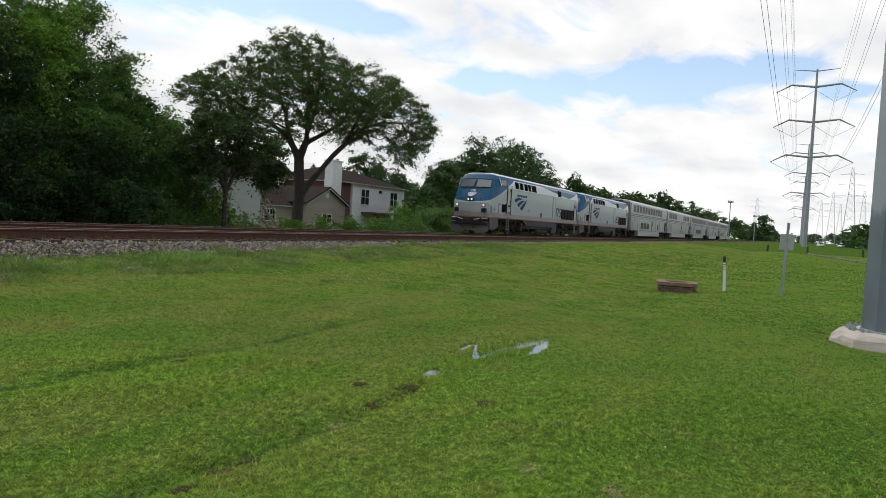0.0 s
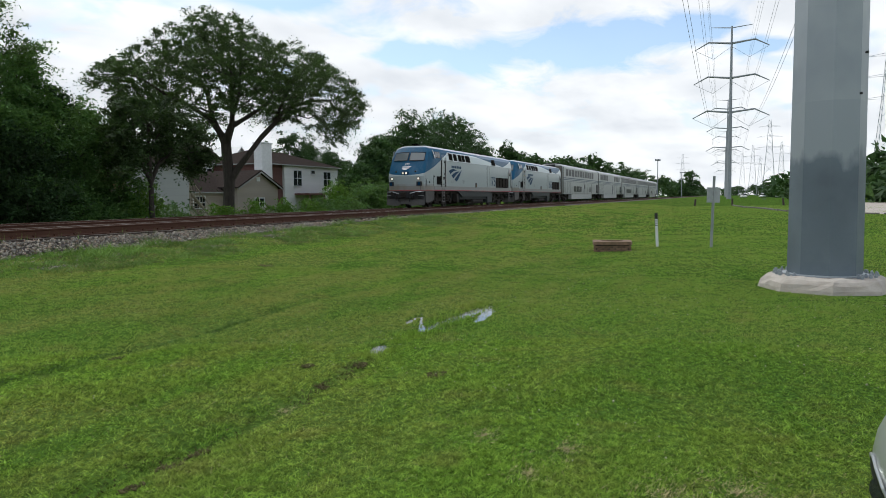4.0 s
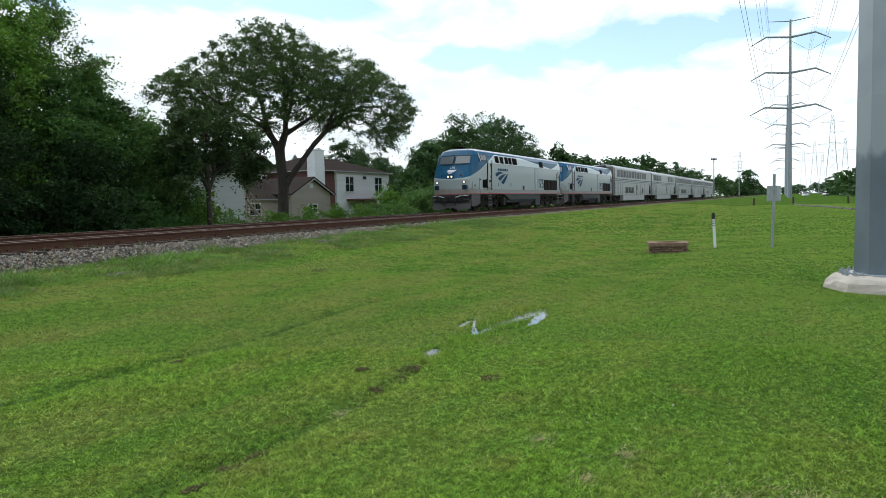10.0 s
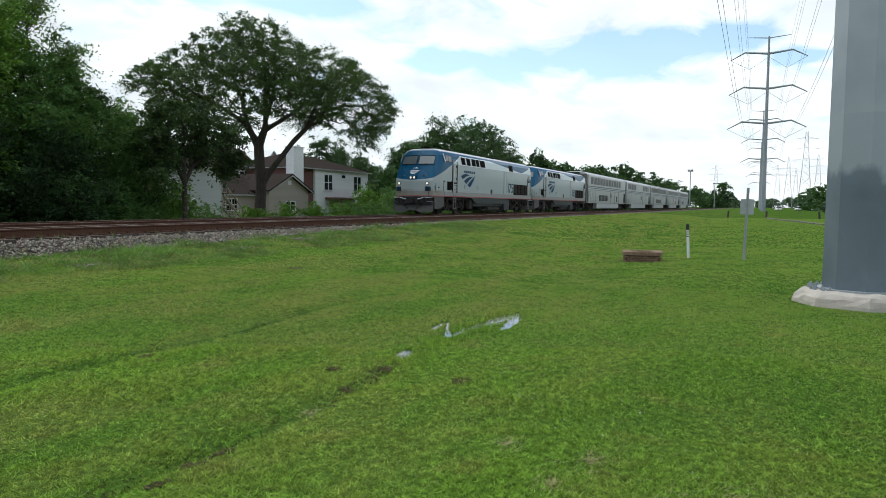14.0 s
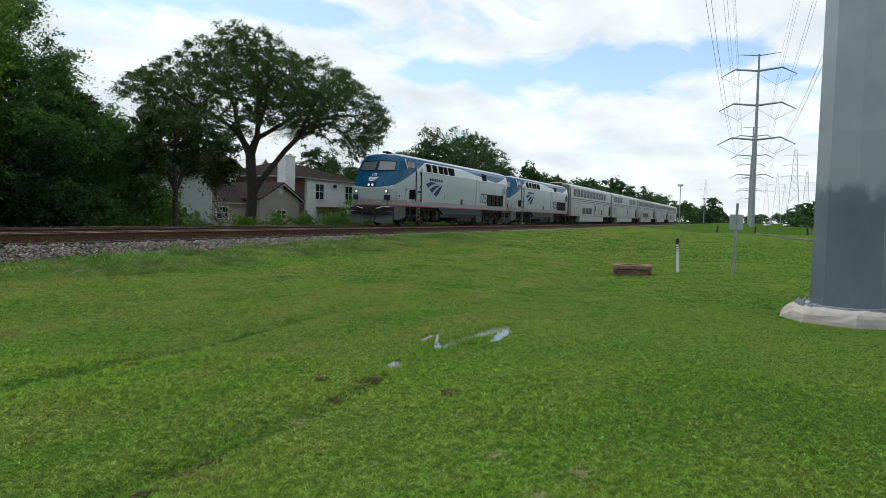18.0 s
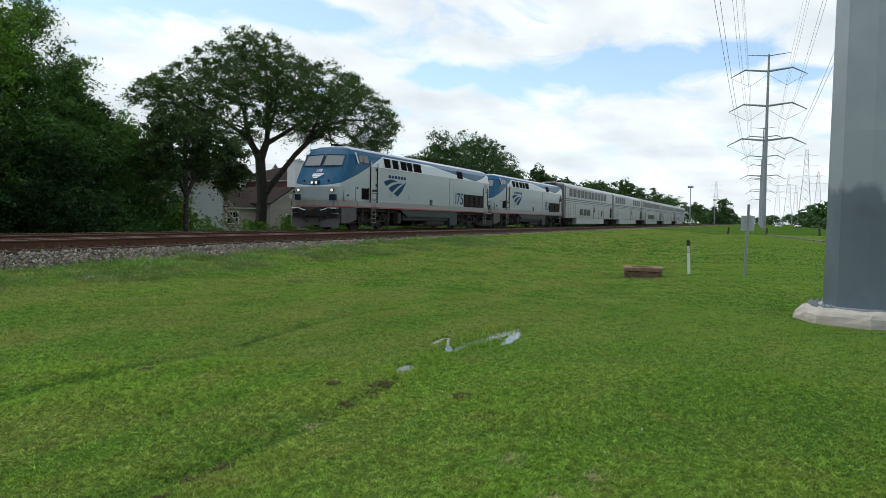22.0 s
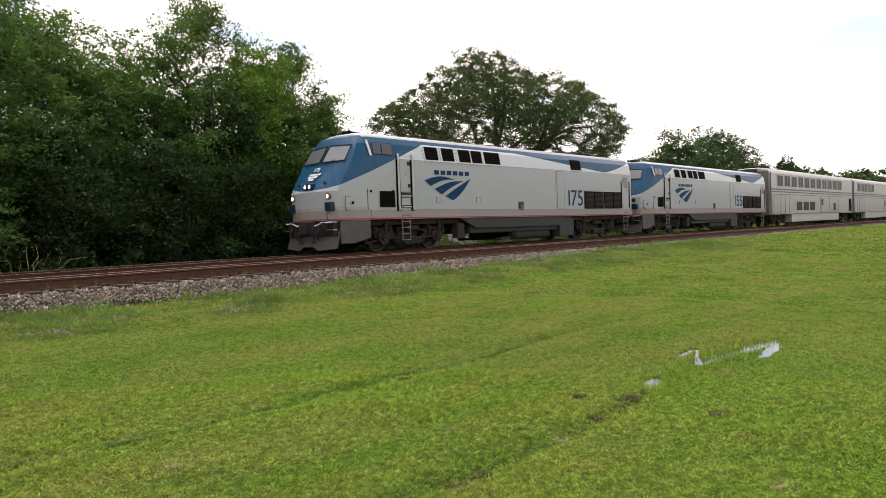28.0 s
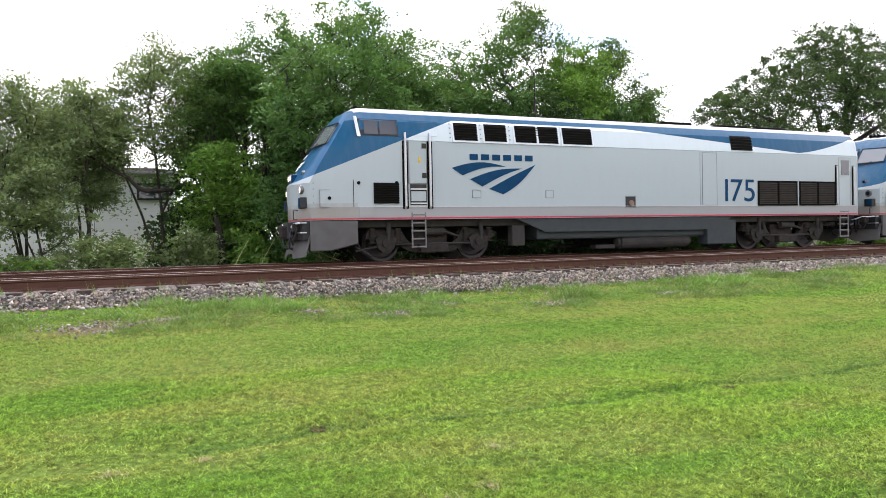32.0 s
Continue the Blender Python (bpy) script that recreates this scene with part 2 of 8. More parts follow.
M = {}
def grass_mat(name, deep, fresh, yellow, spread, glow):
    """Blades: deep, fresh and yellowing greens by blade, drifting in patches over the lawn."""
    m = bpy.data.materials.new(name)
    m.use_nodes = True
    nt = m.node_tree
    N, L = nt.nodes.new, nt.links.new
    b = nt.nodes["Principled BSDF"]
    b.inputs["Roughness"].default_value, b.inputs["Specular IOR Level"].default_value = 0.7, 0.06 if spread else 0.0
    co = N("ShaderNodeTexCoord")

    long = N("ShaderNodeMapping"); long.inputs["Scale"].default_value = (0.4, 1.5, 1.0)
    L(co.outputs["Object"], long.inputs[0])

    def patch(scale, lo, hi, detail=4.0, along=False):
        n = N("ShaderNodeTexNoise"); n.inputs["Scale"].default_value, n.inputs["Detail"].default_value = scale, detail
        L(long.outputs[0] if along else co.outputs["Object"], n.inputs["Vector"])
        r = N("ShaderNodeMapRange"); r.inputs["From Min"].default_value, r.inputs["From Max"].default_value = lo, hi
        L(n.outputs["Fac"], r.inputs["Value"])
        return r.outputs[0]

    def mix(f, a, c):
        x = N("ShaderNodeMix"); x.data_type = "RGBA"
        L(f, x.inputs["Factor"])
        for k, v in (("A", a), ("B", c)):
            if isinstance(v, tuple):
                x.inputs[k].default_value = (*v, 1)
            else:
                L(v, x.inputs[k])
        return x.outputs["Result"]

    g = N("ShaderNodeNewGeometry")
    c = mix(patch(0.24, 0.36, 0.64), fresh, deep)
    # the lawn is fresher towards the pole and yellower towards the railway
    sp = N("ShaderNodeSeparateXYZ"); L(co.outputs["Object"], sp.inputs[0])
    far = N("ShaderNodeMapRange"); far.inputs["From Min"].default_value, far.inputs["From Max"].default_value = 0.5, 6.0
    far.inputs["To Min"].default_value, far.inputs["To Max"].default_value = 0.40, 1.35
    L(sp.outputs[1], far.inputs["Value"])
    dry = N("ShaderNodeMath"); dry.operation = "MULTIPLY"; dry.use_clamp = True
    L(far.outputs[0], dry.inputs[0]); L(patch(0.75, 0.40, 0.68, 6.0, True), dry.inputs[1])
    c = mix(dry.outputs[0], c, yellow)
    thin = N("ShaderNodeMath"); thin.operation = "MULTIPLY"; thin.inputs[1].default_value = 0.40
    L(patch(2.1, 0.54, 0.72, 5.0), thin.inputs[0])
    c = mix(thin.outputs[0], c, tuple(0.45 * a + 0.55 * b for a, b in zip(yellow, (yellow[1] * 0.85, yellow[1] * 0.62, yellow[1] * 0.28))))
    r = N("ShaderNodeMapRange"); r.inputs["To Min"].default_value, r.inputs["To Max"].default_value = 1 - spread, 1 + spread
    if spread:
        L(g.outputs["Random Per Island"], r.inputs["Value"])
    else:
        L(patch(30.0, 0.35, 0.65, 2.0), r.inputs["Value"])
        r.inputs["To Min"].default_value, r.inputs["To Max"].default_value = 0.6, 1.25
    # tufts
    tuft = N("ShaderNodeMapRange"); tuft.inputs["To Min"].default_value, tuft.inputs["To Max"].default_value = (0.70, 1.26) if spread == 0.0 or spread > 0.3 else (0.86, 1.12)
    L(patch(14.0, 0.36, 0.66, 4.0), tuft.inputs["Value"])
    both = N("ShaderNodeMath"); both.operation = "MULTIPLY"
    L(r.outputs[0], both.inputs[0]); L(tuft.outputs[0], both.inputs[1])
    h = N("ShaderNodeHueSaturation")
    L(both.outputs[0], h.inputs["Value"]); L(c, h.inputs["Color"])
    L(h.outputs[0], b.inputs["Base Color"])
    out = nt.nodes["Material Output"]
    if glow:
        t = N("ShaderNodeBsdfTranslucent"); L(h.outputs[0], t.inputs["Color"])
        s = N("ShaderNodeMixShader"); s.inputs[0].default_value = glow
        L(b.outputs[0], s.inputs[1]); L(t.outputs[0], s.inputs[2]); L(s.outputs[0], out.inputs[0])
    return m


M["lawn"] = grass_mat("lawn", (0.050, 0.106, 0.018), (0.073, 0.140, 0.022), (0.100, 0.148, 0.032), 0.0, 0.0)
M["blade"] = grass_mat("grass_blade", (0.188, 0.330, 0.045), (0.252, 0.405, 0.054), (0.318, 0.372, 0.078), 0.44, 0.36)
M["blade_far"] = grass_mat("far_grass_blade", (0.198, 0.330, 0.056), (0.248, 0.375, 0.066), (0.305, 0.345, 0.088), 0.08, 0.46)
M["worn_step"] = mat("worn_grimy_steel", (0.20, 0.19, 0.175), 0.6, metal=0.3, scale=10, amount=0.4)
M["weed"] = leaf_mat("weed_blade", (0.086, 0.168, 0.035), (0.170, 0.275, 0.060), (0.15, 0.25, 0.04), island=0.35)
M["dead_grass"] = mat("dead_bank_grass", (0.26, 0.22, 0.125), 0.9, scale=20, amount=0.4, island=0.4, spec=0.1)
# grass of the rut, with the shaded side of the step in its colour
M["rut_blade"] = leaf_mat("rut_shade_grass", (0.055, 0.110, 0.020), (0.10, 0.18, 0.030), (0.07, 0.13, 0.02), island=0.3)
M["mud_stem"] = mat("muddy_dead_stems", (0.10, 0.085, 0.045), 0.9, scale=20, amount=0.4, island=0.5, spec=0.1)
M["clover"] = mat("clover_head", (0.50, 0.50, 0.34), 0.9, scale=30, amount=0.3)
M["straw"] = mat("dry_straw", (0.47, 0.41, 0.20), 0.9, scale=20, amount=0.4, island=0.3)
M["soil"] = mat("wet_soil", (0.085, 0.075, 0.035), 0.9, spec=0.1, spots=(0.15, 0.135, 0.06), scale=14, amount=0.4, bump=0.8, bump_scale=50)
M["water"] = mat("puddle_water", (0.02, 0.02, 0.015), 0.02, amount=0.0, bump=0.02, bump_scale=14, spec=1.0)


def stone_mat():
    """Crushed stone: greys, tans, a few pinkish and dark ones, by the piece."""
    m = mat("ballast_stone", (0.2, 0.2, 0.19), 0.88, scale=22, amount=0.3, bump=0.5, bump_scale=60, spec=0.25)
    nt = m.node_tree
    N, L = nt.nodes.new, nt.links.new
    g, r, x = N("ShaderNodeNewGeometry"), N("ShaderNodeValToRGB"), N("ShaderNodeMix")
    r.color_ramp.interpolation = "CONSTANT"
    tones = ((0.0, (0.092, 0.081, 0.069)), (0.16, (0.178, 0.155, 0.129)), (0.36, (0.270, 0.248, 0.209)), (0.55, (0.363, 0.309, 0.227)), (0.68, (0.255, 0.174, 0.120)), (0.78, (0.385, 0.350, 0.292)), (0.90, (0.363, 0.252, 0.189)), (0.96, (0.50, 0.45, 0.36)))
    while len(r.color_ramp.elements) < len(tones):
        r.color_ramp.elements.new(0.5)
    for e, (p, c) in zip(r.color_ramp.elements, tones):
        e.position, e.color = p, (*c, 1)
    L(g.outputs["Random Per Island"], r.inputs[0])
    b = nt.nodes["Principled BSDF"]
    x.data_type, x.blend_type = "RGBA", "MIX"
    x.inputs["Factor"].default_value = 0.22
    L(r.outputs[0], x.inputs["A"]); L(b.inputs["Base Color"].links[0].from_socket, x.inputs["B"]); L(x.outputs["Result"], b.inputs["Base Color"])
    return m


M["stone"] = stone_mat()
M["bed"] = mat("ballast_bed", (0.10, 0.088, 0.08), 0.95, spots=(0.07, 0.055, 0.05), scale=22, amount=0.5, bump=1.0, bump_scale=25)
M["rust"] = mat("rusty_rail_steel", (0.090, 0.044, 0.028), 0.85, metal=0.0, spec=0.2, spots=(0.07, 0.032, 0.022), scale=9, amount=0.4, bump=0.25, bump_scale=60)
M["rail_top"] = mat("worn_rail_top", (0.50, 0.44, 0.39), 0.45, metal=0.5, scale=6, amount=0.3)
M["tie"] = mat("creosoted_timber", (0.075, 0.055, 0.042), 0.9, scale=12, amount=0.45, bump=0.6, bump_scale=40, stretch=(4, 1, 4))
M["bark"] = mat("grey_brown_bark", (0.055, 0.045, 0.036), 0.95, scale=9, amount=0.5, bump=1.0, bump_scale=14, stretch=(1, 1, 0.25))
M["leaf_oak"] = leaf_mat("oak_leaf", (0.034, 0.066, 0.022), (0.082, 0.130, 0.044), (0.085, 0.145, 0.03))
M["leaf_dark"] = leaf_mat("young_tree_leaf", (0.026, 0.052, 0.018), (0.060, 0.098, 0.034), (0.05, 0.09, 0.02))
M["leaf_dense"] = leaf_mat("thicket_leaf", (0.044, 0.106, 0.030), (0.106, 0.208, 0.054), (0.15, 0.28, 0.048))
M["leaf_thin"] = leaf_mat("airy_leaf", (0.045, 0.095, 0.022), (0.085, 0.15, 0.035), (0.12, 0.22, 0.03))
# undergrowth: the deep shade below the canopy is put into the leaf colour
M["leaf_shaded"] = leaf_mat("shaded_undergrowth_leaf", (0.017, 0.042, 0.016), (0.042, 0.086, 0.028), (0.045, 0.085, 0.02))
M["leaf_light"] = leaf_mat("bright_leaf", (0.074, 0.165, 0.028), (0.148, 0.262, 0.047), (0.18, 0.34, 0.03))
M["leaf_grey"] = leaf_mat("dull_leaf", (0.104, 0.150, 0.054), (0.190, 0.250, 0.098), (0.22, 0.30, 0.09))
M["leaf_far"] = leaf_mat("far_leaf", (0.026, 0.064, 0.022), (0.056, 0.104, 0.033), (0.07, 0.14, 0.03))
M["galv"] = mat("galvanised_steel", (0.31, 0.345, 0.37), 0.5, metal=0.25, spots=(0.28, 0.315, 0.345), scale=3.0, amount=0.35, bump=0.08, bump_scale=30, dark=(0.40, 0.43, 0.445), dark_scale=0.7, dark_amount=0.6)


def coated_steel():
    """The lowest stretch of the pole: dark coating, painted up to a ragged line, with runs and patches, over galvanised steel."""
    m = mat("patchy_coated_steel", (0.125, 0.158, 0.188), 0.5, metal=0.1, spots=(0.185, 0.222, 0.25), scale=2.2, amount=0.35, bump=0.08, bump_scale=30, dark=(0.085, 0.108, 0.132), dark_scale=1.1, dark_amount=0.75)
    nt = m.node_tree
    N, L = nt.nodes.new, nt.links.new
    b = nt.nodes["Principled BSDF"]
    co, sp = N("ShaderNodeTexCoord"), N("ShaderNodeSeparateXYZ")
    mp = N("ShaderNodeMapping"); mp.inputs["Scale"].default_value = (1.7, 1.7, 1.1)
    n = N("ShaderNodeTexNoise"); n.inputs["Scale"].default_value = 1.2; n.inputs["Detail"].default_value = 5.0
    L(co.outputs["Object"], sp.inputs[0]); L(co.outputs["Object"], mp.inputs[0]); L(mp.outputs[0], n.inputs["Vector"])
    w = N("ShaderNodeMath"); w.operation = "MULTIPLY_ADD"; w.inputs[1].default_value = 1.5
    L(n.outputs["Fac"], w.inputs[0]); L(sp.outputs[2], w.inputs[2])
    r = N("ShaderNodeMapRange"); r.inputs["From Min"].default_value, r.inputs["From Max"].default_value = 3.02, 3.30
    L(w.outputs[0], r.inputs["Value"])
    x = N("ShaderNodeMix"); x.data_type = "RGBA"
    L(r.outputs[0], x.inputs["Factor"]); L(b.inputs["Base Color"].links[0].from_socket, x.inputs["A"]); x.inputs["B"].default_value = (0.30, 0.335, 0.36, 1)
    L(x.outputs["Result"], b.inputs["Base Color"])
    return m


M["galv_dark"] = coated_steel()
M["edging"] = mat("mossy_edging_stone", (0.15, 0.14, 0.12), 0.95, spots=(0.12, 0.12, 0.09), scale=4, amount=0.4)
M["pale_steel"] = mat("galvanised_lattice_steel", (0.42, 0.45, 0.47), 0.6, metal=0.1, scale=2, amount=0.2)
M["far_steel"] = mat("weathered_steel", (0.32, 0.345, 0.37), 0.6, metal=0.2, scale=2, amount=0.2)
M["concrete"] = mat("stained_concrete", (0.50, 0.46, 0.41), 0.9, spots=(0.33, 0.28, 0.23), scale=5, amount=0.35, bump=0.4, bump_scale=50)
M["wire"] = mat("aluminium_wire", (0.20, 0.21, 0.23), 0.5, metal=0.4, amount=0.0)
M["brick_red"] = mat("weathered_red_brick", (0.25, 0.155, 0.095), 0.9, spots=(0.10, 0.07, 0.05), scale=8, amount=0.4, bump=0.5, bump_scale=40, random_object=0.25)
M["dark_hole"] = mat("dark_inside", (0.012, 0.012, 0.012), 0.9, amount=0.0)
M["white_paint"] = mat("white_paint", (0.72, 0.73, 0.72), 0.55, scale=4, amount=0.12)
M["stair_wood"] = mat("weathered_tan_timber", (0.34, 0.29, 0.23), 0.8, scale=8, amount=0.3)
M["fascia"] = mat("dull_grey_gutter", (0.36, 0.36, 0.35), 0.7, scale=5, amount=0.2)
M["black"] = mat("black_rubber", (0.015, 0.015, 0.016), 0.6, scale=10, amount=0.3)
M["sign_back"] = mat("bare_aluminium_sheet", (0.42, 0.44, 0.45), 0.5, metal=0.5, scale=5, amount=0.2)
M["frame_grey"] = mat("dusty_grey_underframe", (0.030, 0.028, 0.025), 0.8, spec=0.2, spots=(0.052, 0.045, 0.036), scale=5, amount=0.4, bump=0.3, bump_scale=30)
M["truck"] = mat("dusty_bogie_steel", (0.042, 0.036, 0.029), 0.85, spec=0.2, spots=(0.014, 0.012, 0.010), scale=7, amount=0.4, bump=0.4, bump_scale=30)
M["apron"] = mat("dusty_grey_apron", (0.088, 0.086, 0.080), 0.7, spots=(0.062, 0.055, 0.046), scale=3, amount=0.35)
M["tank_grey"] = mat("dark_grey_tank_paint", (0.034, 0.043, 0.043), 0.55, spec=0.2, spots=(0.052, 0.055, 0.051), scale=4, amount=0.3)
M["silver_bar"] = mat("bare_silver_bar", (0.46, 0.47, 0.47), 0.35, metal=0.8, scale=12, amount=0.15)
M["glass"] = mat("dark_tinted_glass", (0.02, 0.025, 0.03), 0.06, amount=0.0, spec=0.8)
M["glass_pale"] = mat("grey_windscreen", (0.13, 0.15, 0.16), 0.08, amount=0.0, spec=1.0)
M["seam"] = mat("panel_joint", (0.25, 0.26, 0.26), 0.8, amount=0.2, scale=9)
M["bezel"] = mat("dull_lamp_rim", (0.16, 0.165, 0.17), 0.45, metal=0.6, amount=0.1)
M["yellow"] = mat("safety_yellow_paint", (0.65, 0.42, 0.03), 0.5, amount=0.15)
M["slat_dusty"] = mat("dusty_brown_louvre", (0.046, 0.038, 0.031), 0.8, spec=0.1, scale=6, amount=0.3)
M["slat"] = mat("dark_louvre_slat", (0.007, 0.006, 0.005), 0.8, spec=0.05, scale=6, amount=0.3)
M["navy"] = mat("navy_marking", (0.002, 0.045, 0.110), 0.5, spec=0.1, scale=4, amount=0.2)
M["white_mark"] = mat("white_marking", (0.72, 0.75, 0.78), 0.45, scale=4, amount=0.1)
M["lamp"] = mat("lit_headlamp", (1.0, 0.84, 0.66), 0.3, amount=0.0, emit=1.3)
M["wheel"] = mat("worn_wheel_steel", (0.030, 0.026, 0.022), 0.6, metal=0.4, spots=(0.04, 0.035, 0.03), scale=5, amount=0.3)
M["steel_car"] = mat("brushed_stainless_coach", (0.46, 0.48, 0.475), 0.40, metal=0.6, spots=(0.36, 0.375, 0.37), scale=2.5, amount=0.3, bump=0.06, bump_scale=20, stretch=(0.4, 1, 2.5))
M["steel_flute"] = mat("fluted_stainless_coach", (0.52, 0.54, 0.535), 0.45, metal=0.5, spots=(0.40, 0.415, 0.41), scale=3, amount=0.3, stretch=(0.4, 1, 3))
M["coach_glass"] = mat("dark_coach_window", (0.010, 0.012, 0.014), 0.30, amount=0.0, spec=0.08)
M["coach_stripe"] = mat("faded_blue_coach_stripe", (0.07, 0.10, 0.15), 0.5, scale=3, amount=0.25)
M["coach_end"] = mat("grimy_coach_end", (0.19, 0.175, 0.15), 0.8, scale=4, amount=0.4)
M["siding_white"] = mat("white_lap_siding", (0.78, 0.78, 0.75), 0.7, scale=1.2, amount=0.12, bump=0.5, bump_scale=5, stretch=(0.05, 0.05, 1.6))
M["siding_grey"] = mat("pale_grey_siding", (0.42, 0.43, 0.42), 0.75, scale=1.2, amount=0.15, bump=0.5, bump_scale=5, stretch=(0.05, 0.05, 1.6))
M["siding_tan"] = mat("tan_lap_siding", (0.40, 0.34, 0.29), 0.75, scale=1.2, amount=0.15, bump=0.5, bump_scale=5, stretch=(0.05, 0.05, 1.6))
M["siding_brown"] = mat("red_brown_siding", (0.14, 0.062, 0.05), 0.8, scale=1.2, amount=0.2, bump=0.4, bump_scale=5, stretch=(0.05, 0.05, 1.6))
M["shingle"] = mat("brown_grey_shingle", (0.036, 0.029, 0.026), 1.0, spec=0.0, spots=(0.054, 0.045, 0.040), scale=7, amount=0.4, bump=0.6, bump_scale=12)
M["house_brick"] = mat("orange_brown_brick", (0.30, 0.17, 0.11), 0.9, spots=(0.22, 0.12, 0.08), scale=9, amount=0.35, bump=0.4, bump_scale=20)
M["gravel"] = mat("pale_gravel", (0.46, 0.41, 0.36), 0.95, spots=(0.36, 0.32, 0.28), scale=2.5, amount=0.35, bump=0.6, bump_scale=30)
M["car_silver"] = mat("silver_car_paint", (0.46, 0.48, 0.48), 0.28, metal=0.5, scale=2, amount=0.06)
M["car_white"] = mat("white_car_paint", (0.75, 0.75, 0.74), 0.3, scale=2, amount=0.06)
M["car_red"] = mat("dull_red_car_paint", (0.22, 0.05, 0.04), 0.35, scale=2, amount=0.1)
M["amber"] = mat("amber_lens", (0.55, 0.20, 0.03), 0.2, amount=0.0)
M["tyre"] = mat("tyre_rubber", (0.02, 0.02, 0.02), 0.8, scale=12, amount=0.3)
# ---- shapes ----
def box_bm(x0, x1, y0, y1, z0, z1, bevel=0.0):
    bm = bmesh.new()
    bmesh.ops.create_cube(bm, size=1, matrix=Matrix.LocRotScale(((x0 + x1) / 2, (y0 + y1) / 2, (z0 + z1) / 2), None, (x1 - x0, y1 - y0, z1 - z0)))
    if bevel:
        bmesh.ops.bevel(bm, geom=bm.edges[:], offset=bevel, segments=2, affect="EDGES", profile=0.5)
    return bm


def mesh_of(name, verts, faces, material, smooth=False):
    me = bpy.data.meshes.new(name)
    me.from_pydata([tuple(v) for v in verts], [], [tuple(f) for f in faces])
    me.materials.append(material)
    if smooth:
        me.polygons.foreach_set("use_smooth", [True] * len(me.polygons))
    me.update()
    return me


def raw_mesh(name, verts, faces, material):
    """A mesh from arrays: faces all have the same number of corners."""
    me = bpy.data.meshes.new(name)
    n, k = faces.shape
    me.vertices.add(len(verts)); me.vertices.foreach_set("co", np.asarray(verts, np.float32).ravel())
    me.loops.add(n * k); me.loops.foreach_set("vertex_index", faces.astype(np.int32).ravel())
    me.polygons.add(n)
    me.polygons.foreach_set("loop_start", np.arange(0, n * k, k, dtype=np.int32))
    me.materials.append(material)
    me.update(calc_edges=True)
    me.validate()
    return me


def from_bm(name, bm, material, smooth=False):
    me = bpy.data.meshes.new(name)
    bmesh.ops.recalc_face_normals(bm, faces=bm.faces[:])
    bm.to_mesh(me)
    bm.free()
    me.materials.append(material)
    if smooth:
        me.polygons.foreach_set("use_smooth", [True] * len(me.polygons))
    return me


def part(name, bm, material, parent, label="", smooth=False):
    """One mesh under a thing or a part. bm is a bmesh or a ready mesh."""
    me = bm if isinstance(bm, bpy.types.Mesh) else from_bm(name, bm, material, smooth)
    ob = new(name, me)
    ob.parent = parent
    return tagged(ob, label) if label else ob


def thing(name, label, category, group="", kind="", m=None):
    ob = tagged(new(name), label, category, group, kind)
    ob.empty_display_size = 0.3
    if m is not None:
        ob.matrix_world = m
    return ob


def solid(name, bm, material, label, category, group="", kind="", m=None, smooth=False):
    me = bm if isinstance(bm, bpy.types.Mesh) else from_bm(name, bm, material, smooth)
    ob = tagged(new(name, me), label, category, group, kind)
    if m is not None:
        ob.matrix_world = m
    return ob


def tube(points, radii, sides=8, caps=True):
    """A tapered tube along points."""
    bm = bmesh.new()
    add_tube(bm, points, radii, sides, caps)
    return bm


def add_tube(bm, points, radii, sides=8, caps=True):
    pts = [Vector(p) for p in points]
    if not isinstance(radii, (list, tuple)):
        radii = [radii] * len(pts)
    rings = []
    for i, p in enumerate(pts):
        d = (pts[min(i + 1, len(pts) - 1)] - pts[max(i - 1, 0)]).normalized()
        a = d.orthogonal().normalized() if i == 0 else (a - d * a.dot(d)).normalized()
        b = d.cross(a)
        rings.append([bm.verts.new(p + (a * math.cos(2 * math.pi * k / sides) + b * math.sin(2 * math.pi * k / sides)) * radii[i]) for k in range(sides)])
    for r, s in zip(rings, rings[1:]):
        for k in range(sides):
            bm.faces.new((r[k], r[(k + 1) % sides], s[(k + 1) % sides], s[k]))
    if caps:
        bm.faces.new(rings[0][::-1]); bm.faces.new(rings[-1])
    return bm


def cyl_bm(r, x0, x1, axis="y", sides=20, at=(0, 0, 0)):
    """A round bar along an axis, between two places on it."""
    c = Vector(at)
    u = {"x": Vector((1, 0, 0)), "y": Vector((0, 1, 0)), "z": Vector((0, 0, 1))}[axis]
    return tube([c + u * x0, c + u * x1], [r, r], sides)


def poly_bm(outline, depth, place=lambda u, v, w: (u, w, v)):
    """A flat shape of some thickness: outline in u, v; place() lays it into space."""
    bm = bmesh.new()
    a = [bm.verts.new(place(u, v, 0.0)) for u, v in outline]
    b = [bm.verts.new(place(u, v, depth)) for u, v in outline]
    bm.faces.new(a); bm.faces.new(b[::-1])
    n = len(outline)
    for i in range(n):
        bm.faces.new((a[i], b[i], b[(i + 1) % n], a[(i + 1) % n]))
    return bm


def joined(*bms):
    """Several bmeshes as one."""
    out = bmesh.new()
    for b in bms:
        me = bpy.data.meshes.new("tmp")
        b.to_mesh(me); b.free()
        out.from_mesh(me)
        bpy.data.meshes.remove(me)
    return out


# ---- the lie of the land ----
RAIL_Z = 0.95                                  # the far track; the near one lies a little higher and leans
NEAR_RAIL_Z = {-1: 0.998, 1: 0.968}
NEAR_TRACK, FAR_TRACK = 14.95, 19.30


def smooth_step(a, b, x):
    t = np.clip((x - a) / (b - a), 0.0, 1.0)
    return t * t * (3 - 2 * t)


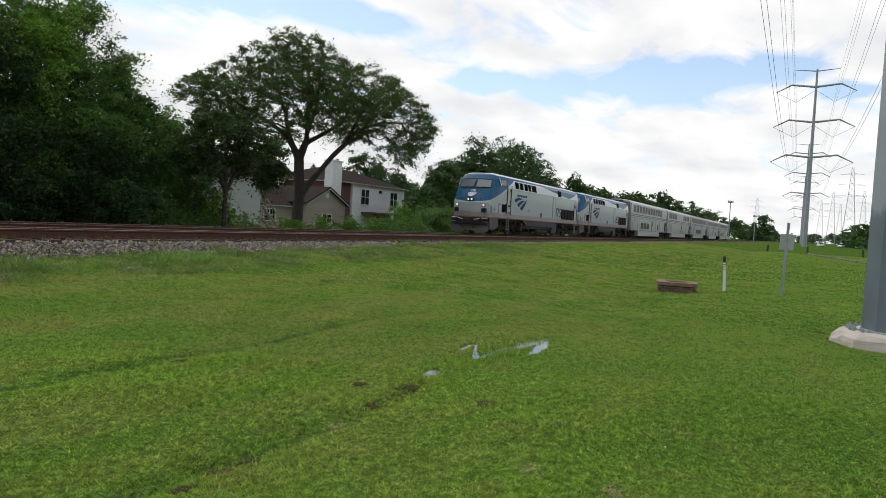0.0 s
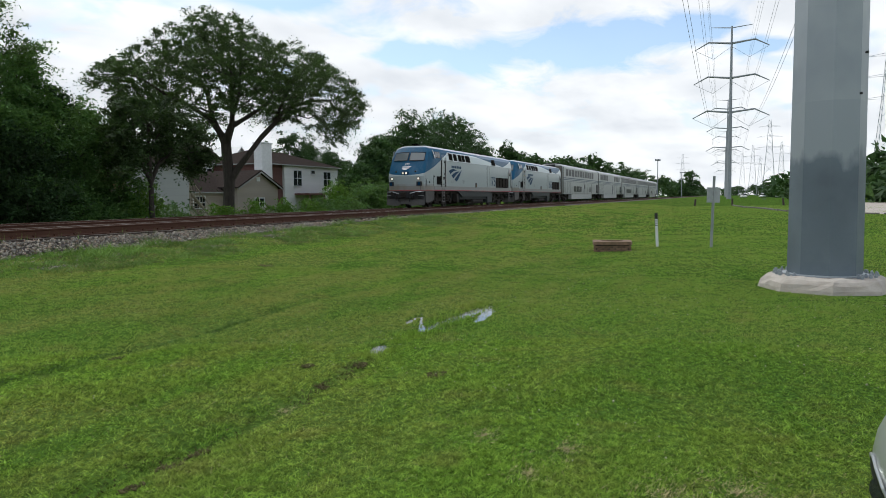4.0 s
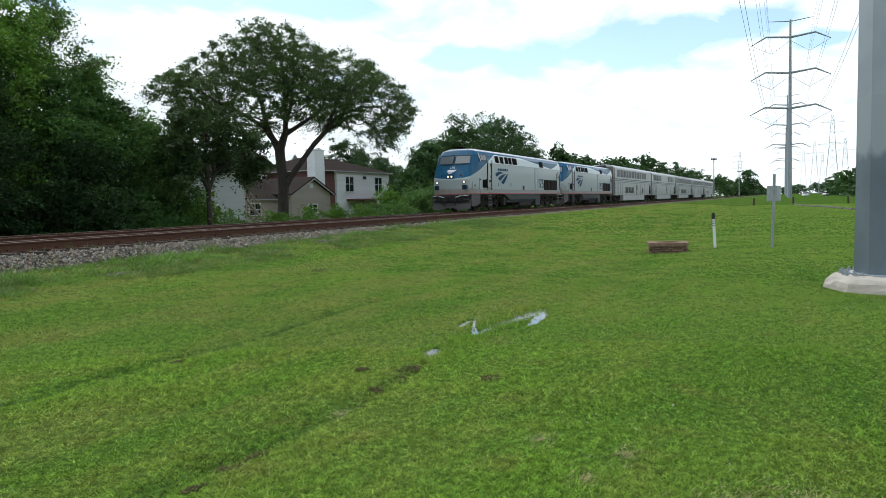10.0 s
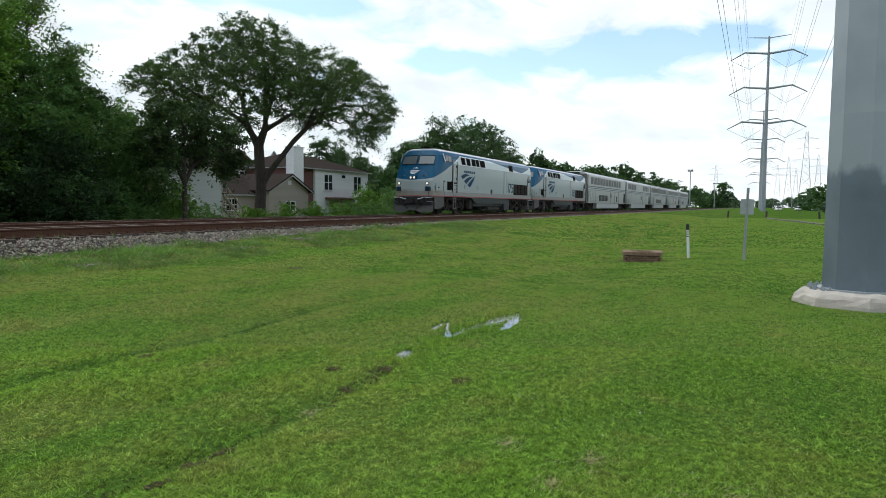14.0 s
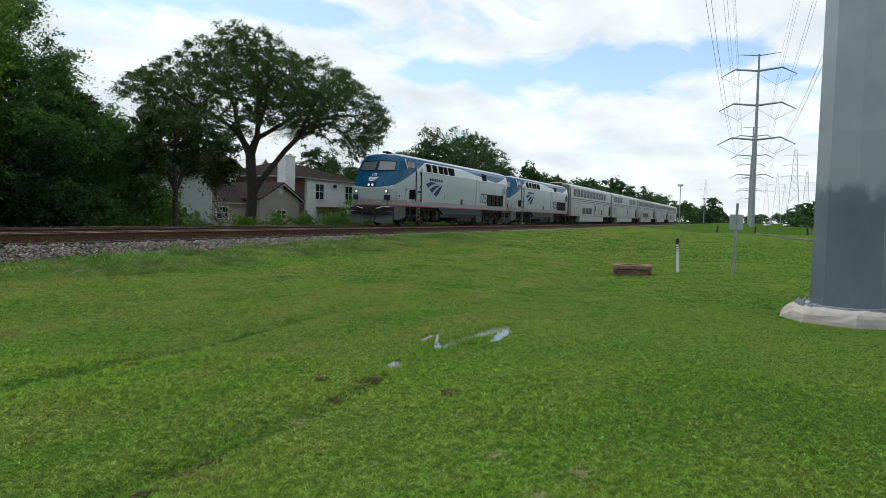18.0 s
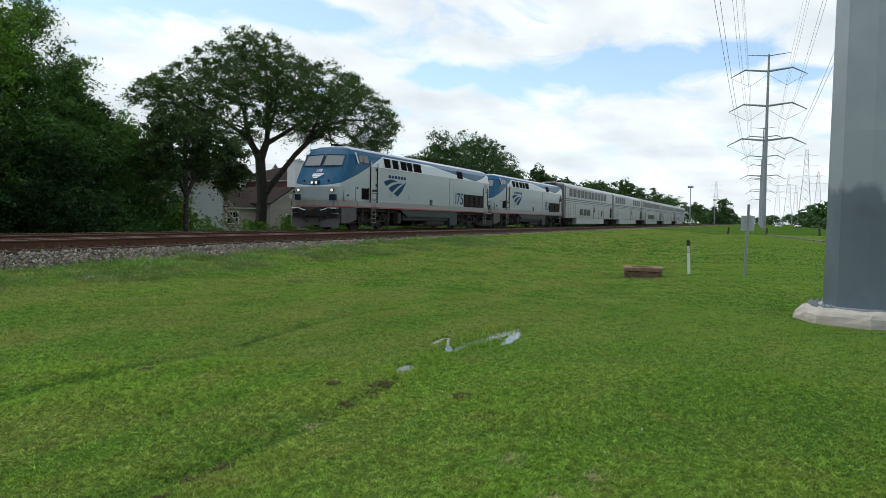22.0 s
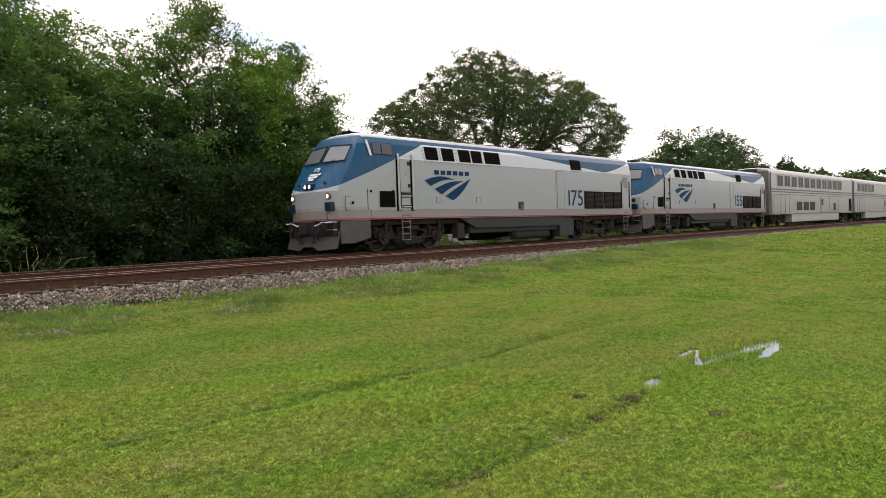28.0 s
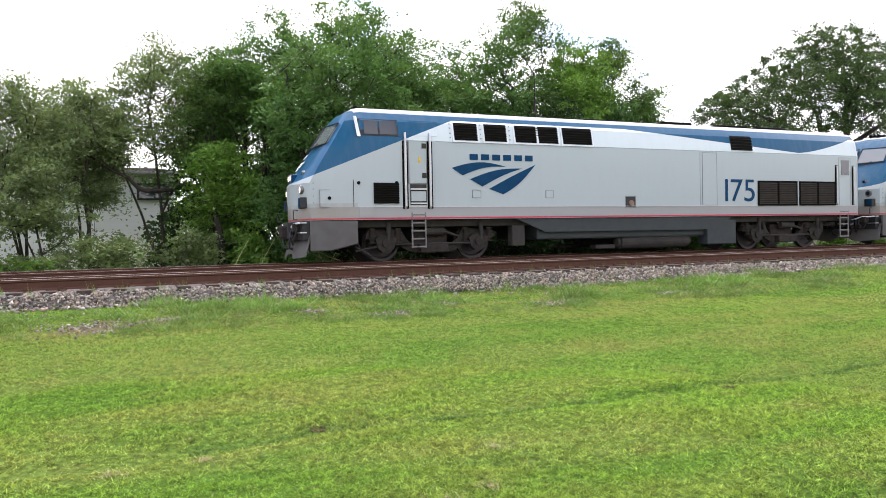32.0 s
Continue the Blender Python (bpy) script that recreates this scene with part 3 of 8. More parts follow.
def wobble(x, y, s, seed=0.0):
    return np.sin(x * s + 1.7 * np.sin(y * s * 0.7 + seed)) * np.cos(y * s * 0.9 + 1.3 * np.sin(x * s * 0.6 + 2 * seed))


# standing water: lines of (x, y, half width)
POOLS = (((6.88, 3.50, 0.03), (7.0, 3.55, 0.09), (7.15, 3.58, 0.10), (7.30, 3.62, 0.05), (7.36, 3.64, 0.01)),
         ((8.15, 3.50, 0.02), (8.28, 3.53, 0.06), (8.55, 3.55, 0.05), (8.9, 3.53, 0.08), (9.2, 3.48, 0.11), (9.5, 3.43, 0.10), (9.9, 3.42, 0.10), (10.3, 3.38, 0.14), (10.55, 3.36, 0.07), (10.68, 3.36, 0.01)),
         ((9.08, 3.10, 0.02), (9.25, 3.09, 0.06), (9.5, 3.12, 0.07), (9.8, 3.16, 0.08), (10.1, 3.22, 0.09), (10.3, 3.28, 0.05)),
         ((8.24, 3.52, 0.02), (8.55, 3.66, 0.018), (9.0, 3.85, 0.018), (9.5, 4.06, 0.016), (9.7, 4.14, 0.008)),
         ((8.66, 3.93, 0.02), (8.85, 3.98, 0.04), (9.1, 3.99, 0.03), (9.2, 4.0, 0.01)))


def pool_depth(x, y):
    """1 in the middle of standing water, fading out past its edge."""
    out = np.zeros(np.shape(x))
    k = (x > 6.5) & (x < 11.0) & (y > 2.8) & (y < 4.4)
    if not np.any(k):
        return out
    px, py = x[k], y[k]
    best = np.zeros(len(px))
    for line in POOLS:
        for (xa, ya, wa), (xb, yb, wb) in zip(line, line[1:]):
            f = np.clip(((px - xa) * (xb - xa) + (py - ya) * (yb - ya)) / ((xb - xa) ** 2 + (yb - ya) ** 2), 0, 1)
            d = np.hypot(px - xa - f * (xb - xa), py - ya - f * (yb - ya))
            w = (wa + (wb - wa) * f) * (1 + 0.35 * np.sin(px * 23 + py * 9) * np.sin(px * 7.7))
            best = np.maximum(best, np.exp(-(d / np.maximum(w, 0.01)) ** 2))
    out[k] = best
    return out


def ground_z(x, y):
    """Height of the ground: a lawn, a shallow swale along the railway, the railway bank, and lower ground behind it."""
    x, y = np.asarray(x, float), np.asarray(y, float)
    toe = 0.54 - 0.09 * smooth_step(1, 6, x) + 0.28 * smooth_step(5, 32, x)
    z = -0.10 * np.exp(-((y - 3.4 - 0.02 * (x - 7)) / 1.5) ** 2)
    z = z + toe * (smooth_step(4.2, 13.2, y) * 0.8 + 0.2 * smooth_step(10.5, 13.2, y))
    z = np.where(y > 13.2, toe + (0.62 - toe) * smooth_step(13.2, 14.0, y), z)
    z = z - 0.45 * smooth_step(20.9, 23.2, y)
    z = z + 0.22 * smooth_step(30, 60, x) * smooth_step(14, 6, y)
    near = smooth_step(0.0, 1.0, y) * smooth_step(13.2, 12.0, y)
    wet = smooth_step(6.0, 6.8, x) * smooth_step(11.6, 10.8, x) * smooth_step(2.4, 3.0, y) * smooth_step(4.8, 4.2, y)
    near = near * (1 - wet)
    z = z + (0.018 * wobble(x, y, 1.1) + 0.009 * wobble(x, y, 3.1, 1.0)) * near
    # the ground dips round the pole footing
    z = z - 0.11 * np.exp(-((x - 14.3) ** 2 + (y + 1.82) ** 2) / 2.4 ** 2)
    # two wheel ruts pressed into the wet grass
    for off, deep in ((3.35, 0.05), (5.84, 0.03)):
        z = z - deep * np.exp(-((y - off - 0.06 * np.sin(x * 0.9)) / 0.16) ** 2) * smooth_step(13.5, 9, x) * (1 - wet)
    z = z - 0.035 * pool_depth(np.atleast_1d(x), np.atleast_1d(y)).reshape(np.shape(x))
    return z


def grid_axis(breaks):
    out = []
    for a, b, step in breaks:
        out += list(np.arange(a, b, step))
    return np.array(out + [breaks[-1][1]])


def build_ground():
    xs = grid_axis([(-1500, -200, 130), (-200, -30, 17), (-30, -6, 2), (-6, 6.4, 0.16), (6.4, 11.0, 0.05), (11.0, 26, 0.16), (26, 60, 0.8), (60, 200, 7), (200, 3000, 140)])
    ys = grid_axis([(-1500, -200, 130), (-200, -20, 15), (-20, -3, 1.0), (-3, 2.8, 0.2), (2.8, 4.3, 0.04), (4.3, 8.0, 0.14), (8.0, 14.2, 0.2), (14.2, 24, 0.6), (24, 80, 4), (80, 200, 20), (200, 1800, 160)])
    X, Y = np.meshgrid(xs, ys)
    V = np.stack([X, Y, ground_z(X, Y)], -1).reshape(-1, 3)
    n, k = len(ys), len(xs)
    i = (np.arange(n - 1)[:, None] * k + np.arange(k - 1)[None]).ravel()
    F = np.stack([i, i + 1, i + k + 1, i + k], 1)
    me = raw_mesh("ground", V, F, M["lawn"])
    me.polygons.foreach_set("use_smooth", [True] * len(me.polygons))
    return tagged(new("ground", me), "mown green lawn with a shallow wet swale beside the railway bank", "ground", kind="structure")


build_ground()


def build_track(y0, name):
    """Ties, tie plates and two rails."""
    t = thing(name, "rusty railway track on dark timber ties in grey ballast", "railway track", "railway tracks", "structure")
    prof = [(-0.075, 0.0), (0.075, 0.0), (0.075, 0.012), (0.012, 0.035), (0.010, 0.125), (0.036, 0.14), (0.037, 0.170), (-0.037, 0.170), (-0.036, 0.14), (-0.010, 0.125), (-0.012, 0.035), (-0.075, 0.012)]
    for side in (-1, 1):
        yc = y0 + side * 0.7525
        top = RAIL_Z if y0 > 17 else NEAR_RAIL_Z[side]
        bm = bmesh.new()
        xs = (-400.0, -30.0, 0.0, 30.0, 80.0, 200.0, 700.0)
        rings = [[bm.verts.new((x, yc + u, top - 0.187 + v * 1.1)) for u, v in prof] for x in xs]
        for a, b in zip(rings, rings[1:]):
            for i in range(len(prof)):
                bm.faces.new((a[i], a[(i + 1) % len(prof)], b[(i + 1) % len(prof)], b[i]))
        part("rail", bm, M["rust"], t, "brown rusty steel rail")
        part("running_surface", box_bm(-400, 700, yc - 0.036, yc + 0.036, top - 0.0015, top + 0.001), M["rail_top"], t, "worn shiny top of the rail")
    return t


TRACK_NEAR = build_track(NEAR_TRACK, "track_1")
TRACK_FAR = build_track(FAR_TRACK, "track_2")


def build_ballast():
    """The bed under both tracks, with its near shoulder."""
    xs = grid_axis([(-400, -20, 40), (-20, 60, 1.0), (60, 700, 40)])
    prof = [(13.28, None), (13.42, 0.665), (13.58, 0.722), (14.1, 0.735), (16.3, 0.74), (17.1, 0.74), (18.0, 0.765), (20.5, 0.765), (20.9, 0.70), (22.2, 0.2)]
    V, F = [], []
    for i, x in enumerate(xs):
        for j, (y, z) in enumerate(prof):
            if z is None:
                z = float(ground_z(x, y)) - 0.03
            V.append((x, y + (0.05 * math.sin(x * 1.3) if j == 0 else 0), max(z, float(ground_z(x, y)) + 0.012) if j == 1 else z))
    k = len(prof)
    for i in range(len(xs) - 1):
        for j in range(k - 1):
            F.append((i * k + j, (i + 1) * k + j, (i + 1) * k + j + 1, i * k + j + 1))
    me = mesh_of("ballast_bed", V, F, M["bed"], True)
    return tagged(new("ballast_bed", me), "bed of crushed grey and brown ballast under the tracks", "ballast", kind="structure")


build_ballast()

# ---- trees ----
def leaves_mesh(name, lobes, count, size, material, rng, shell=0.55, spray=0.30, per=34):
    """Distant foliage: small pointed leaves in flat sprays, scattered through lobes (centre, radii), denser towards their outside."""
    lobes = np.asarray(lobes, float)
    w = (lobes[:, 3] * lobes[:, 4] * lobes[:, 5]) ** 0.72
    ns = count // per + 1
    pick = rng.choice(len(lobes), ns, p=w / w.sum())
    d = rng.normal(size=(ns, 3))
    d /= np.linalg.norm(d, axis=1)[:, None]
    r = shell + (1.05 - shell) * rng.random(ns) ** 0.7
    cs = lobes[pick, :3] + d * r[:, None] * lobes[pick, 3:]
    return spray_leaves(name, cs, d, per, size, material, rng, (spray * 1.1, spray * 0.8, spray * 0.35))


def spray_leaves(name, centres, ways, per, size, material, rng, spread=(0.32, 0.22, 0.10), droop=0.35):
    """Pointed leaves in flat drooping sprays, one spray on each twig end, lying along the way in which the twig grows."""
    n = len(centres)
    d = ways * (1, 1, 0.55) + rng.normal(size=(n, 3)) * 0.12
    d /= np.linalg.norm(d, axis=1)[:, None] + 1e-9
    up = np.tile((0.0, 0.0, 1.0), (n, 1)) + rng.normal(size=(n, 3)) * 0.22
    s = np.cross(d, up)
    s /= np.linalg.norm(s, axis=1)[:, None] + 1e-9
    w = np.cross(s, d)
    k = np.repeat(np.arange(n), per)
    big = (0.55 + 0.9 * rng.random(n))[k][:, None]
    g = rng.normal(size=(n * per, 3))
    along = g[:, :1] * spread[0]
    c = centres[k] + big * (d[k] * along + s[k] * g[:, 1:2] * spread[1] + w[k] * g[:, 2:3] * spread[2])
    c[:, 2] -= (droop * np.maximum(along, 0) ** 2 / max(spread[0], 0.01))[:, 0] * big[:, 0]
    nn = w[k] * 0.9 + rng.normal(size=(n * per, 3)) * 0.5
    nn /= np.linalg.norm(nn, axis=1)[:, None]
    t = np.cross(nn, d[k] * 0.4 + rng.normal(size=(n * per, 3)))
    t /= np.linalg.norm(t, axis=1)[:, None]
    b = np.cross(nn, t)
    q = size * (0.55 + 0.9 * rng.random(n * per))[:, None]
    V = np.stack([c - t * q * 0.8 + b * q * 0.5, c - t * q * 0.5 - b * q * 0.55 + nn * q * 0.2, c + t * q * 1.1], 1).reshape(-1, 3)
    V[:, 2] = np.maximum(V[:, 2], 0.05)
    return raw_mesh(name, V, np.arange(n * per * 3).reshape(-1, 3), material)


def branch_mesh(segs, sides):
    """Tapered round pieces of branch, joined into one mesh: segs are (start, end, radius at start, radius at end)."""
    A, B = np.array([q[0] for q in segs]), np.array([q[1] for q in segs])
    ra, rb = np.array([q[2] for q in segs]), np.array([q[3] for q in segs])
    d = B - A
    ln = np.linalg.norm(d, axis=1)[:, None] + 1e-9
    d = d / ln
    B = B + d * rb[:, None] * 0.35
    ref = np.where(np.abs(d[:, 2:3]) > 0.9, np.array([[1.0, 0, 0]]), np.array([[0, 0, 1.0]]))
    u = np.cross(d, ref)
    u /= np.linalg.norm(u, axis=1)[:, None]
    v = np.cross(d, u)
    an = 2 * math.pi * np.arange(sides) / sides
    ring = u[:, None] * np.cos(an)[None, :, None] + v[:, None] * np.sin(an)[None, :, None]
    V = np.concatenate([A[:, None] + ring * ra[:, None, None], B[:, None] + ring * rb[:, None, None]], 1)
    i = np.arange(sides)
    F0 = np.stack([i, (i + 1) % sides, sides + (i + 1) % sides, sides + i], 1)
    F = (F0[None] + (np.arange(len(segs)) * 2 * sides)[:, None, None]).reshape(-1, 4)
    me = raw_mesh("limb", V.reshape(-1, 3), F, M["bark"])
    me.polygons.foreach_set("use_smooth", [True] * len(me.polygons))
    return me


def grow_tree(name, label, stems, tips, per, size, leaf, seed, group="", tip_r=0.010, most=10, sides=6, step=0.6, spread=(0.32, 0.22, 0.10), category="tree", thin=0.0):
    """A tree that reaches its tips: stems are given as lines of (x, y, z, radius), the first from the ground up; every tip then joins the
    nearest wood below it by a bending twig, and wood thickens with what it carries. Leaves hang on the tips in sprays."""
    rng = np.random.default_rng(seed)
    base = Vector((stems[0][0][0], stems[0][0][1], 0))
    P, par, limb, own, far = [], [], [], [], []
    for k, line in enumerate(stems):
        last = -1
        if k:
            q = np.array(line[0][:3])
            last = int(np.argmin(np.linalg.norm(np.array(P) - q, axis=1)))
        for i, (x, y, z, r) in enumerate(line):
            if k and i == 0:
                continue
            P.append((x, y, z)); par.append(last); limb.append(k); own.append(r)
            far.append(0.0 if last < 0 else far[last] + math.dist(P[last], P[-1]) * 0.6)
            last = len(P) - 1
    limbs, low = len(stems), min(2, len(stems[0]) - 1)
    tips = np.asarray(tips, float)
    root = np.array(P)
    order = np.argsort(np.min(np.linalg.norm(tips[:, None] - root[None], axis=2), axis=1))
    ends, ways = [], []
    buf = np.zeros((len(tips) * 9 + len(P) + 10, 3)); buf[:len(P)] = P
    ln = np.zeros(len(buf)); ln[:len(P)] = far
    ok = np.ones(len(buf)); ok[:low] = 1e3
    n = len(P)
    for j in order:
        p = tips[j]
        dd = np.linalg.norm(buf[:n] - p, axis=1) + 0.9 * np.maximum(0, buf[:n, 2] - p[2] + 0.15) + 0.22 * ln[:n]
        dd[:low] += 100
        a = int(np.argmin(dd))
        start = buf[a].copy()
        span = float(np.linalg.norm(p - start))
        m = max(1, min(8, int(span / step)))
        if limb[a] == 0 and limbs < most:
            mine = limbs; limbs += 1
        else:
            mine = limb[a]
        last = a
        for i in range(1, m + 1):
            f = i / m
            q = start + (p - start) * f
            if i < m:
                q = q + rng.normal(size=3) * span * 0.06
                q[2] += math.sin(f * math.pi) * 0.10 * span
            buf[n] = q; par.append(last); limb.append(mine); own.append(0.0)
            ln[n] = ln[last] + float(np.linalg.norm(q - buf[last]))
            last = n; n += 1
        ends.append(last); ways.append(buf[last] - buf[par[last]])
    P = buf[:n]
    load = np.zeros(n)
    for e in ends:
        load[e] += tip_r ** 2.2
    for i in range(n - 1, -1, -1):
        if par[i] >= 0:
            load[par[i]] += load[i]
    rad = np.maximum(load ** (1 / 2.2), np.array(own))
    t = thing(name, label, category, group, m=Matrix.Translation(base))
    o = np.array(base)
    groups = {}
    for i in range(n):
        if par[i] >= 0 and rad[i] >= thin:
            first = rad[i] if limb[i] != limb[par[i]] else min(rad[par[i]], rad[i] * 1.5)
            if own[i] and own[par[i]]:
                first = rad[par[i]]
            groups.setdefault(limb[i], []).append((P[par[i]] - o, P[i] - o, first, rad[i]))
    for k in sorted(groups):
        part("trunk" if k == 0 else "limb", branch_mesh(groups[k], 7 if k == 0 else sides), None, t)
    ways = np.array(ways)
    ways /= np.linalg.norm(ways, axis=1)[:, None] + 1e-9
    part("crown", spray_leaves("crown", P[ends] - o, ways, per, size, M[leaf], rng, spread), None, t)
    return t


def limb_path(a, b, rng, bend=0.12, n=5):
    a, b = Vector(a), Vector(b)
    L = (b - a).length
    pts = []
    for i in range(n + 1):
        f = i / n
        p = a.lerp(b, f)
        if 0 < i < n:
            p += Vector(rng.normal(size=3)) * L * bend * 0.5
        p.z += math.sin(f * math.pi) * L * 0.05
        pts.append(p)
    return pts


def spaced(points, gap):
    """Leave out points that crowd an earlier one."""
    out = np.zeros((len(points), 3))
    n = 0
    for p in points:
        if n == 0 or np.min(np.sum((out[:n] - p) ** 2, axis=1)) > gap * gap:
            out[n] = p; n += 1
    return out[:n]


def oak():
    """The wide oak: a forked trunk, one great limb leaning out low, and a broad domed crown; u across its spread, k through its depth."""
    rng = np.random.default_rng(8)
    r = Vector((math.sin(radians(38)), -math.cos(radians(38)), 0))
    d = Vector((math.cos(radians(38)), math.sin(radians(38)), 0))
    o = Vector((34.6, 27.35, 0.25))

    def at(u, z, k=0.0):
        p = o + r * u * 1.13 + d * (k * 1.1 + 0.45 * max(0.0, u - 1.5))
        return (p.x, p.y, 1.6 + (z - 1.35) * 1.13)
    us = (-6.5, -4.9, -3.4, -2.5, -1.1, 0.8, 1.85, 2.6, 3.7, 5.8, 7.2, 7.84)
    tops = (8.0, 8.7, 9.65, 10.7, 11.25, 10.95, 10.1, 9.95, 10.15, 9.35, 8.1, 7.0)
    lus = (-6.5, -5.3, -3.9, -2.5, -1.0, -0.2, 1.0, 2.3, 3.6, 4.8, 5.6, 7.1, 7.84)
    lows = (7.0, 6.5, 5.2, 4.9, 4.6, 5.3, 5.4, 5.3, 5.6, 5.1, 4.1, 4.4, 6.2)
    pts = []
    while len(pts) < 2600:
        u, k = rng.uniform(-6.5, 7.84), rng.uniform(-5.2, 5.2)
        q = (k / (5.2 * math.sqrt(max(0.04, 1 - ((u - 0.6) / 7.6) ** 2)))) ** 2
        if q > 1:
            continue
        lo, hi = np.interp(u, lus, lows) + 0.15, np.interp(u, us, tops) - 0.22
        hi = lo + (hi - lo) * (1 - 0.42 * q)
        f = rng.random() ** 0.75
        p = at(u, lo + (hi - lo) * f, k)
        gap = noise.noise(Vector(p) * 0.55) + 0.45 * noise.noise(Vector(p) * 1.5)
        if gap < 0.03 - 0.10 * f:
            continue
        pts.append(p)
    tips = spaced(np.array(pts), 0.50)
    line = lambda *q: [(*at(u, z, k), rr) for u, z, k, rr in q]
    stems = [line((0, -0.4, 0, 0.484), (0.02, 0.3, 0, 0.372), (0.06, 1.2, 0, 0.326), (0.12, 2.4, 0, 0.316), (0.04, 3.5, 0, 0.307), (0.0, 4.35, 0, 0.298)),
             line((0.12, 2.4, 0, 0.240), (0.5, 2.9, -0.1, 0.200), (0.96, 3.5, -0.2, 0.184), (1.78, 4.6, -0.3, 0.160), (2.52, 5.4, -0.3, 0.144), (3.1, 6.15, -0.2, 0.120), (4.56, 6.8, 0, 0.080), (5.7, 6.9, 0.2, 0.056)),
             line((0.0, 4.35, 0, 0.240), (0.34, 5.2, 0.2, 0.168), (0.38, 6.3, 0.3, 0.144), (0.37, 7.7, 0.1, 0.104), (0.29, 9.3, 0, 0.048)),
             line((0.0, 4.35, 0, 0.240), (-0.35, 4.9, -0.1, 0.144), (-0.79, 5.55, -0.3, 0.128), (-1.67, 6.1, -0.6, 0.104), (-2.84, 6.65, -0.9, 0.080), (-3.97, 7.4, -1.0, 0.048)),
             line((0.0, 4.35, 0, 0.240), (-0.3, 4.95, 0.2, 0.152), (-0.57, 5.55, 0.4, 0.136), (-0.88, 6.95, 0.8, 0.104), (-1.42, 8.3, 1.0, 0.072), (-1.8, 9.5, 1.0, 0.040)),
             line((0.34, 5.2, 0.2, 0.160), (1.53, 6.0, 0.5, 0.112), (2.34, 6.65, 0.8, 0.096), (2.7, 7.75, 0.9, 0.072), (3.37, 9.0, 1.0, 0.040)),
             line((2.52, 5.4, -0.3, 0.120), (3.0, 6.6, -0.9, 0.088), (3.6, 7.8, -1.4, 0.064), (4.6, 8.6, -1.5, 0.040)),
             line((0.0, 4.35, 0, 0.160), (0.3, 5.3, -0.8, 0.112), (0.7, 6.6, -1.6, 0.088), (0.9, 8.2, -2.2, 0.056))]
    return grow_tree("oak_tree", "large spreading oak with a forked trunk and dark open crown", stems, tips, 126, 0.066, "leaf_oak", 3, tip_r=0.0085, most=8, step=0.5, spread=(0.25, 0.20, 0.10))


oak()


def plain_tree(name, label, x, y, h, r, leaf, count, seed, low=0.15, size=0.14, squash=1.0, group="", trunk_r=0.14, shell=0.5, spread=0.30, per=80, most=9, category="tree", stems=1, leaning=None):
    """A rounded tree: lobes over an egg-shaped envelope from low * h to h, filled with twig ends."""
    rng = np.random.default_rng(seed)
    z0 = float(ground_z(x, y))
    lobes = []
    n = max(7, int(9 * r))
    for k in range(n):
        a, v = rng.random() * 2 * math.pi, rng.random()
        z = h * (low + (1 - low) * (0.12 + 0.80 * v))
        prof = math.sin(math.pi * min(1.0, 0.16 + 0.80 * v) ** 0.8) ** 0.6
        q = r * prof * (0.35 + 0.5 * rng.random())
        s = r * (0.30 + 0.18 * rng.random())
        lobes.append((x + q * math.cos(a), y + q * math.sin(a) * squash, z0 + z - s * 0.5, s, s, s * 0.85))
    lobes.append((x, y, z0 + h - r * 0.35, r * 0.4, r * 0.4, r * 0.4))
    lobes = np.array(lobes)
    w = (lobes[:, 3] * lobes[:, 4] * lobes[:, 5]) ** 0.72
    m = max(24, count // per)
    pick = rng.choice(len(lobes), m, p=w / w.sum())
    d = rng.normal(size=(m, 3))
    d /= np.linalg.norm(d, axis=1)[:, None]
    q = shell + (1.08 - shell) * rng.random(m) ** 0.7
    q = np.where(rng.random(m) < 0.08, q * 1.3, q)
    tips = lobes[pick, :3] + d * q[:, None] * lobes[pick, 3:]
    tips[:, 2] = np.maximum(tips[:, 2], z0 + 0.12)
    lines = []
    for k in range(stems):
        lx, ly = (0.0, 0.0) if k == 0 else (rng.normal() * r * 0.4, rng.normal() * r * 0.3)
        g = z0 - 0.2 if k == 0 else z0 + 0.05 * h
        lines.append([(x, y, g, trunk_r * 1.3), (x + 0.1 + lx * 0.2, y + ly * 0.2, z0 + h * 0.12, trunk_r * 1.05), (x + 0.1 + lx * 0.5, y + ly * 0.5, z0 + h * 0.28, trunk_r * 0.9),
                      (x - 0.05 + lx * 0.9, y + 0.1 + ly, z0 + h * 0.5, trunk_r * 0.65), (x + 0.3 * math.sin(seed) + lx, y + ly, z0 + h * 0.72, trunk_r * 0.15)])
    if leaning:
        lines.append(leaning)
    return grow_tree(name, label, lines, tips, per, size, leaf, seed + 50, group, tip_r=0.004 if leaf in ("leaf_grey", "leaf_thin") else 0.006 if h < 4.5 else 0.009, most=most, sides=4, thin=0.0 if leaf in ("leaf_grey", "leaf_thin") else 0.011 if h > 4.5 else 0.008, step=0.7 if h > 4.5 else 0.4, spread=(spread * 1.05, spread * 0.75, spread * 0.34), category=category)


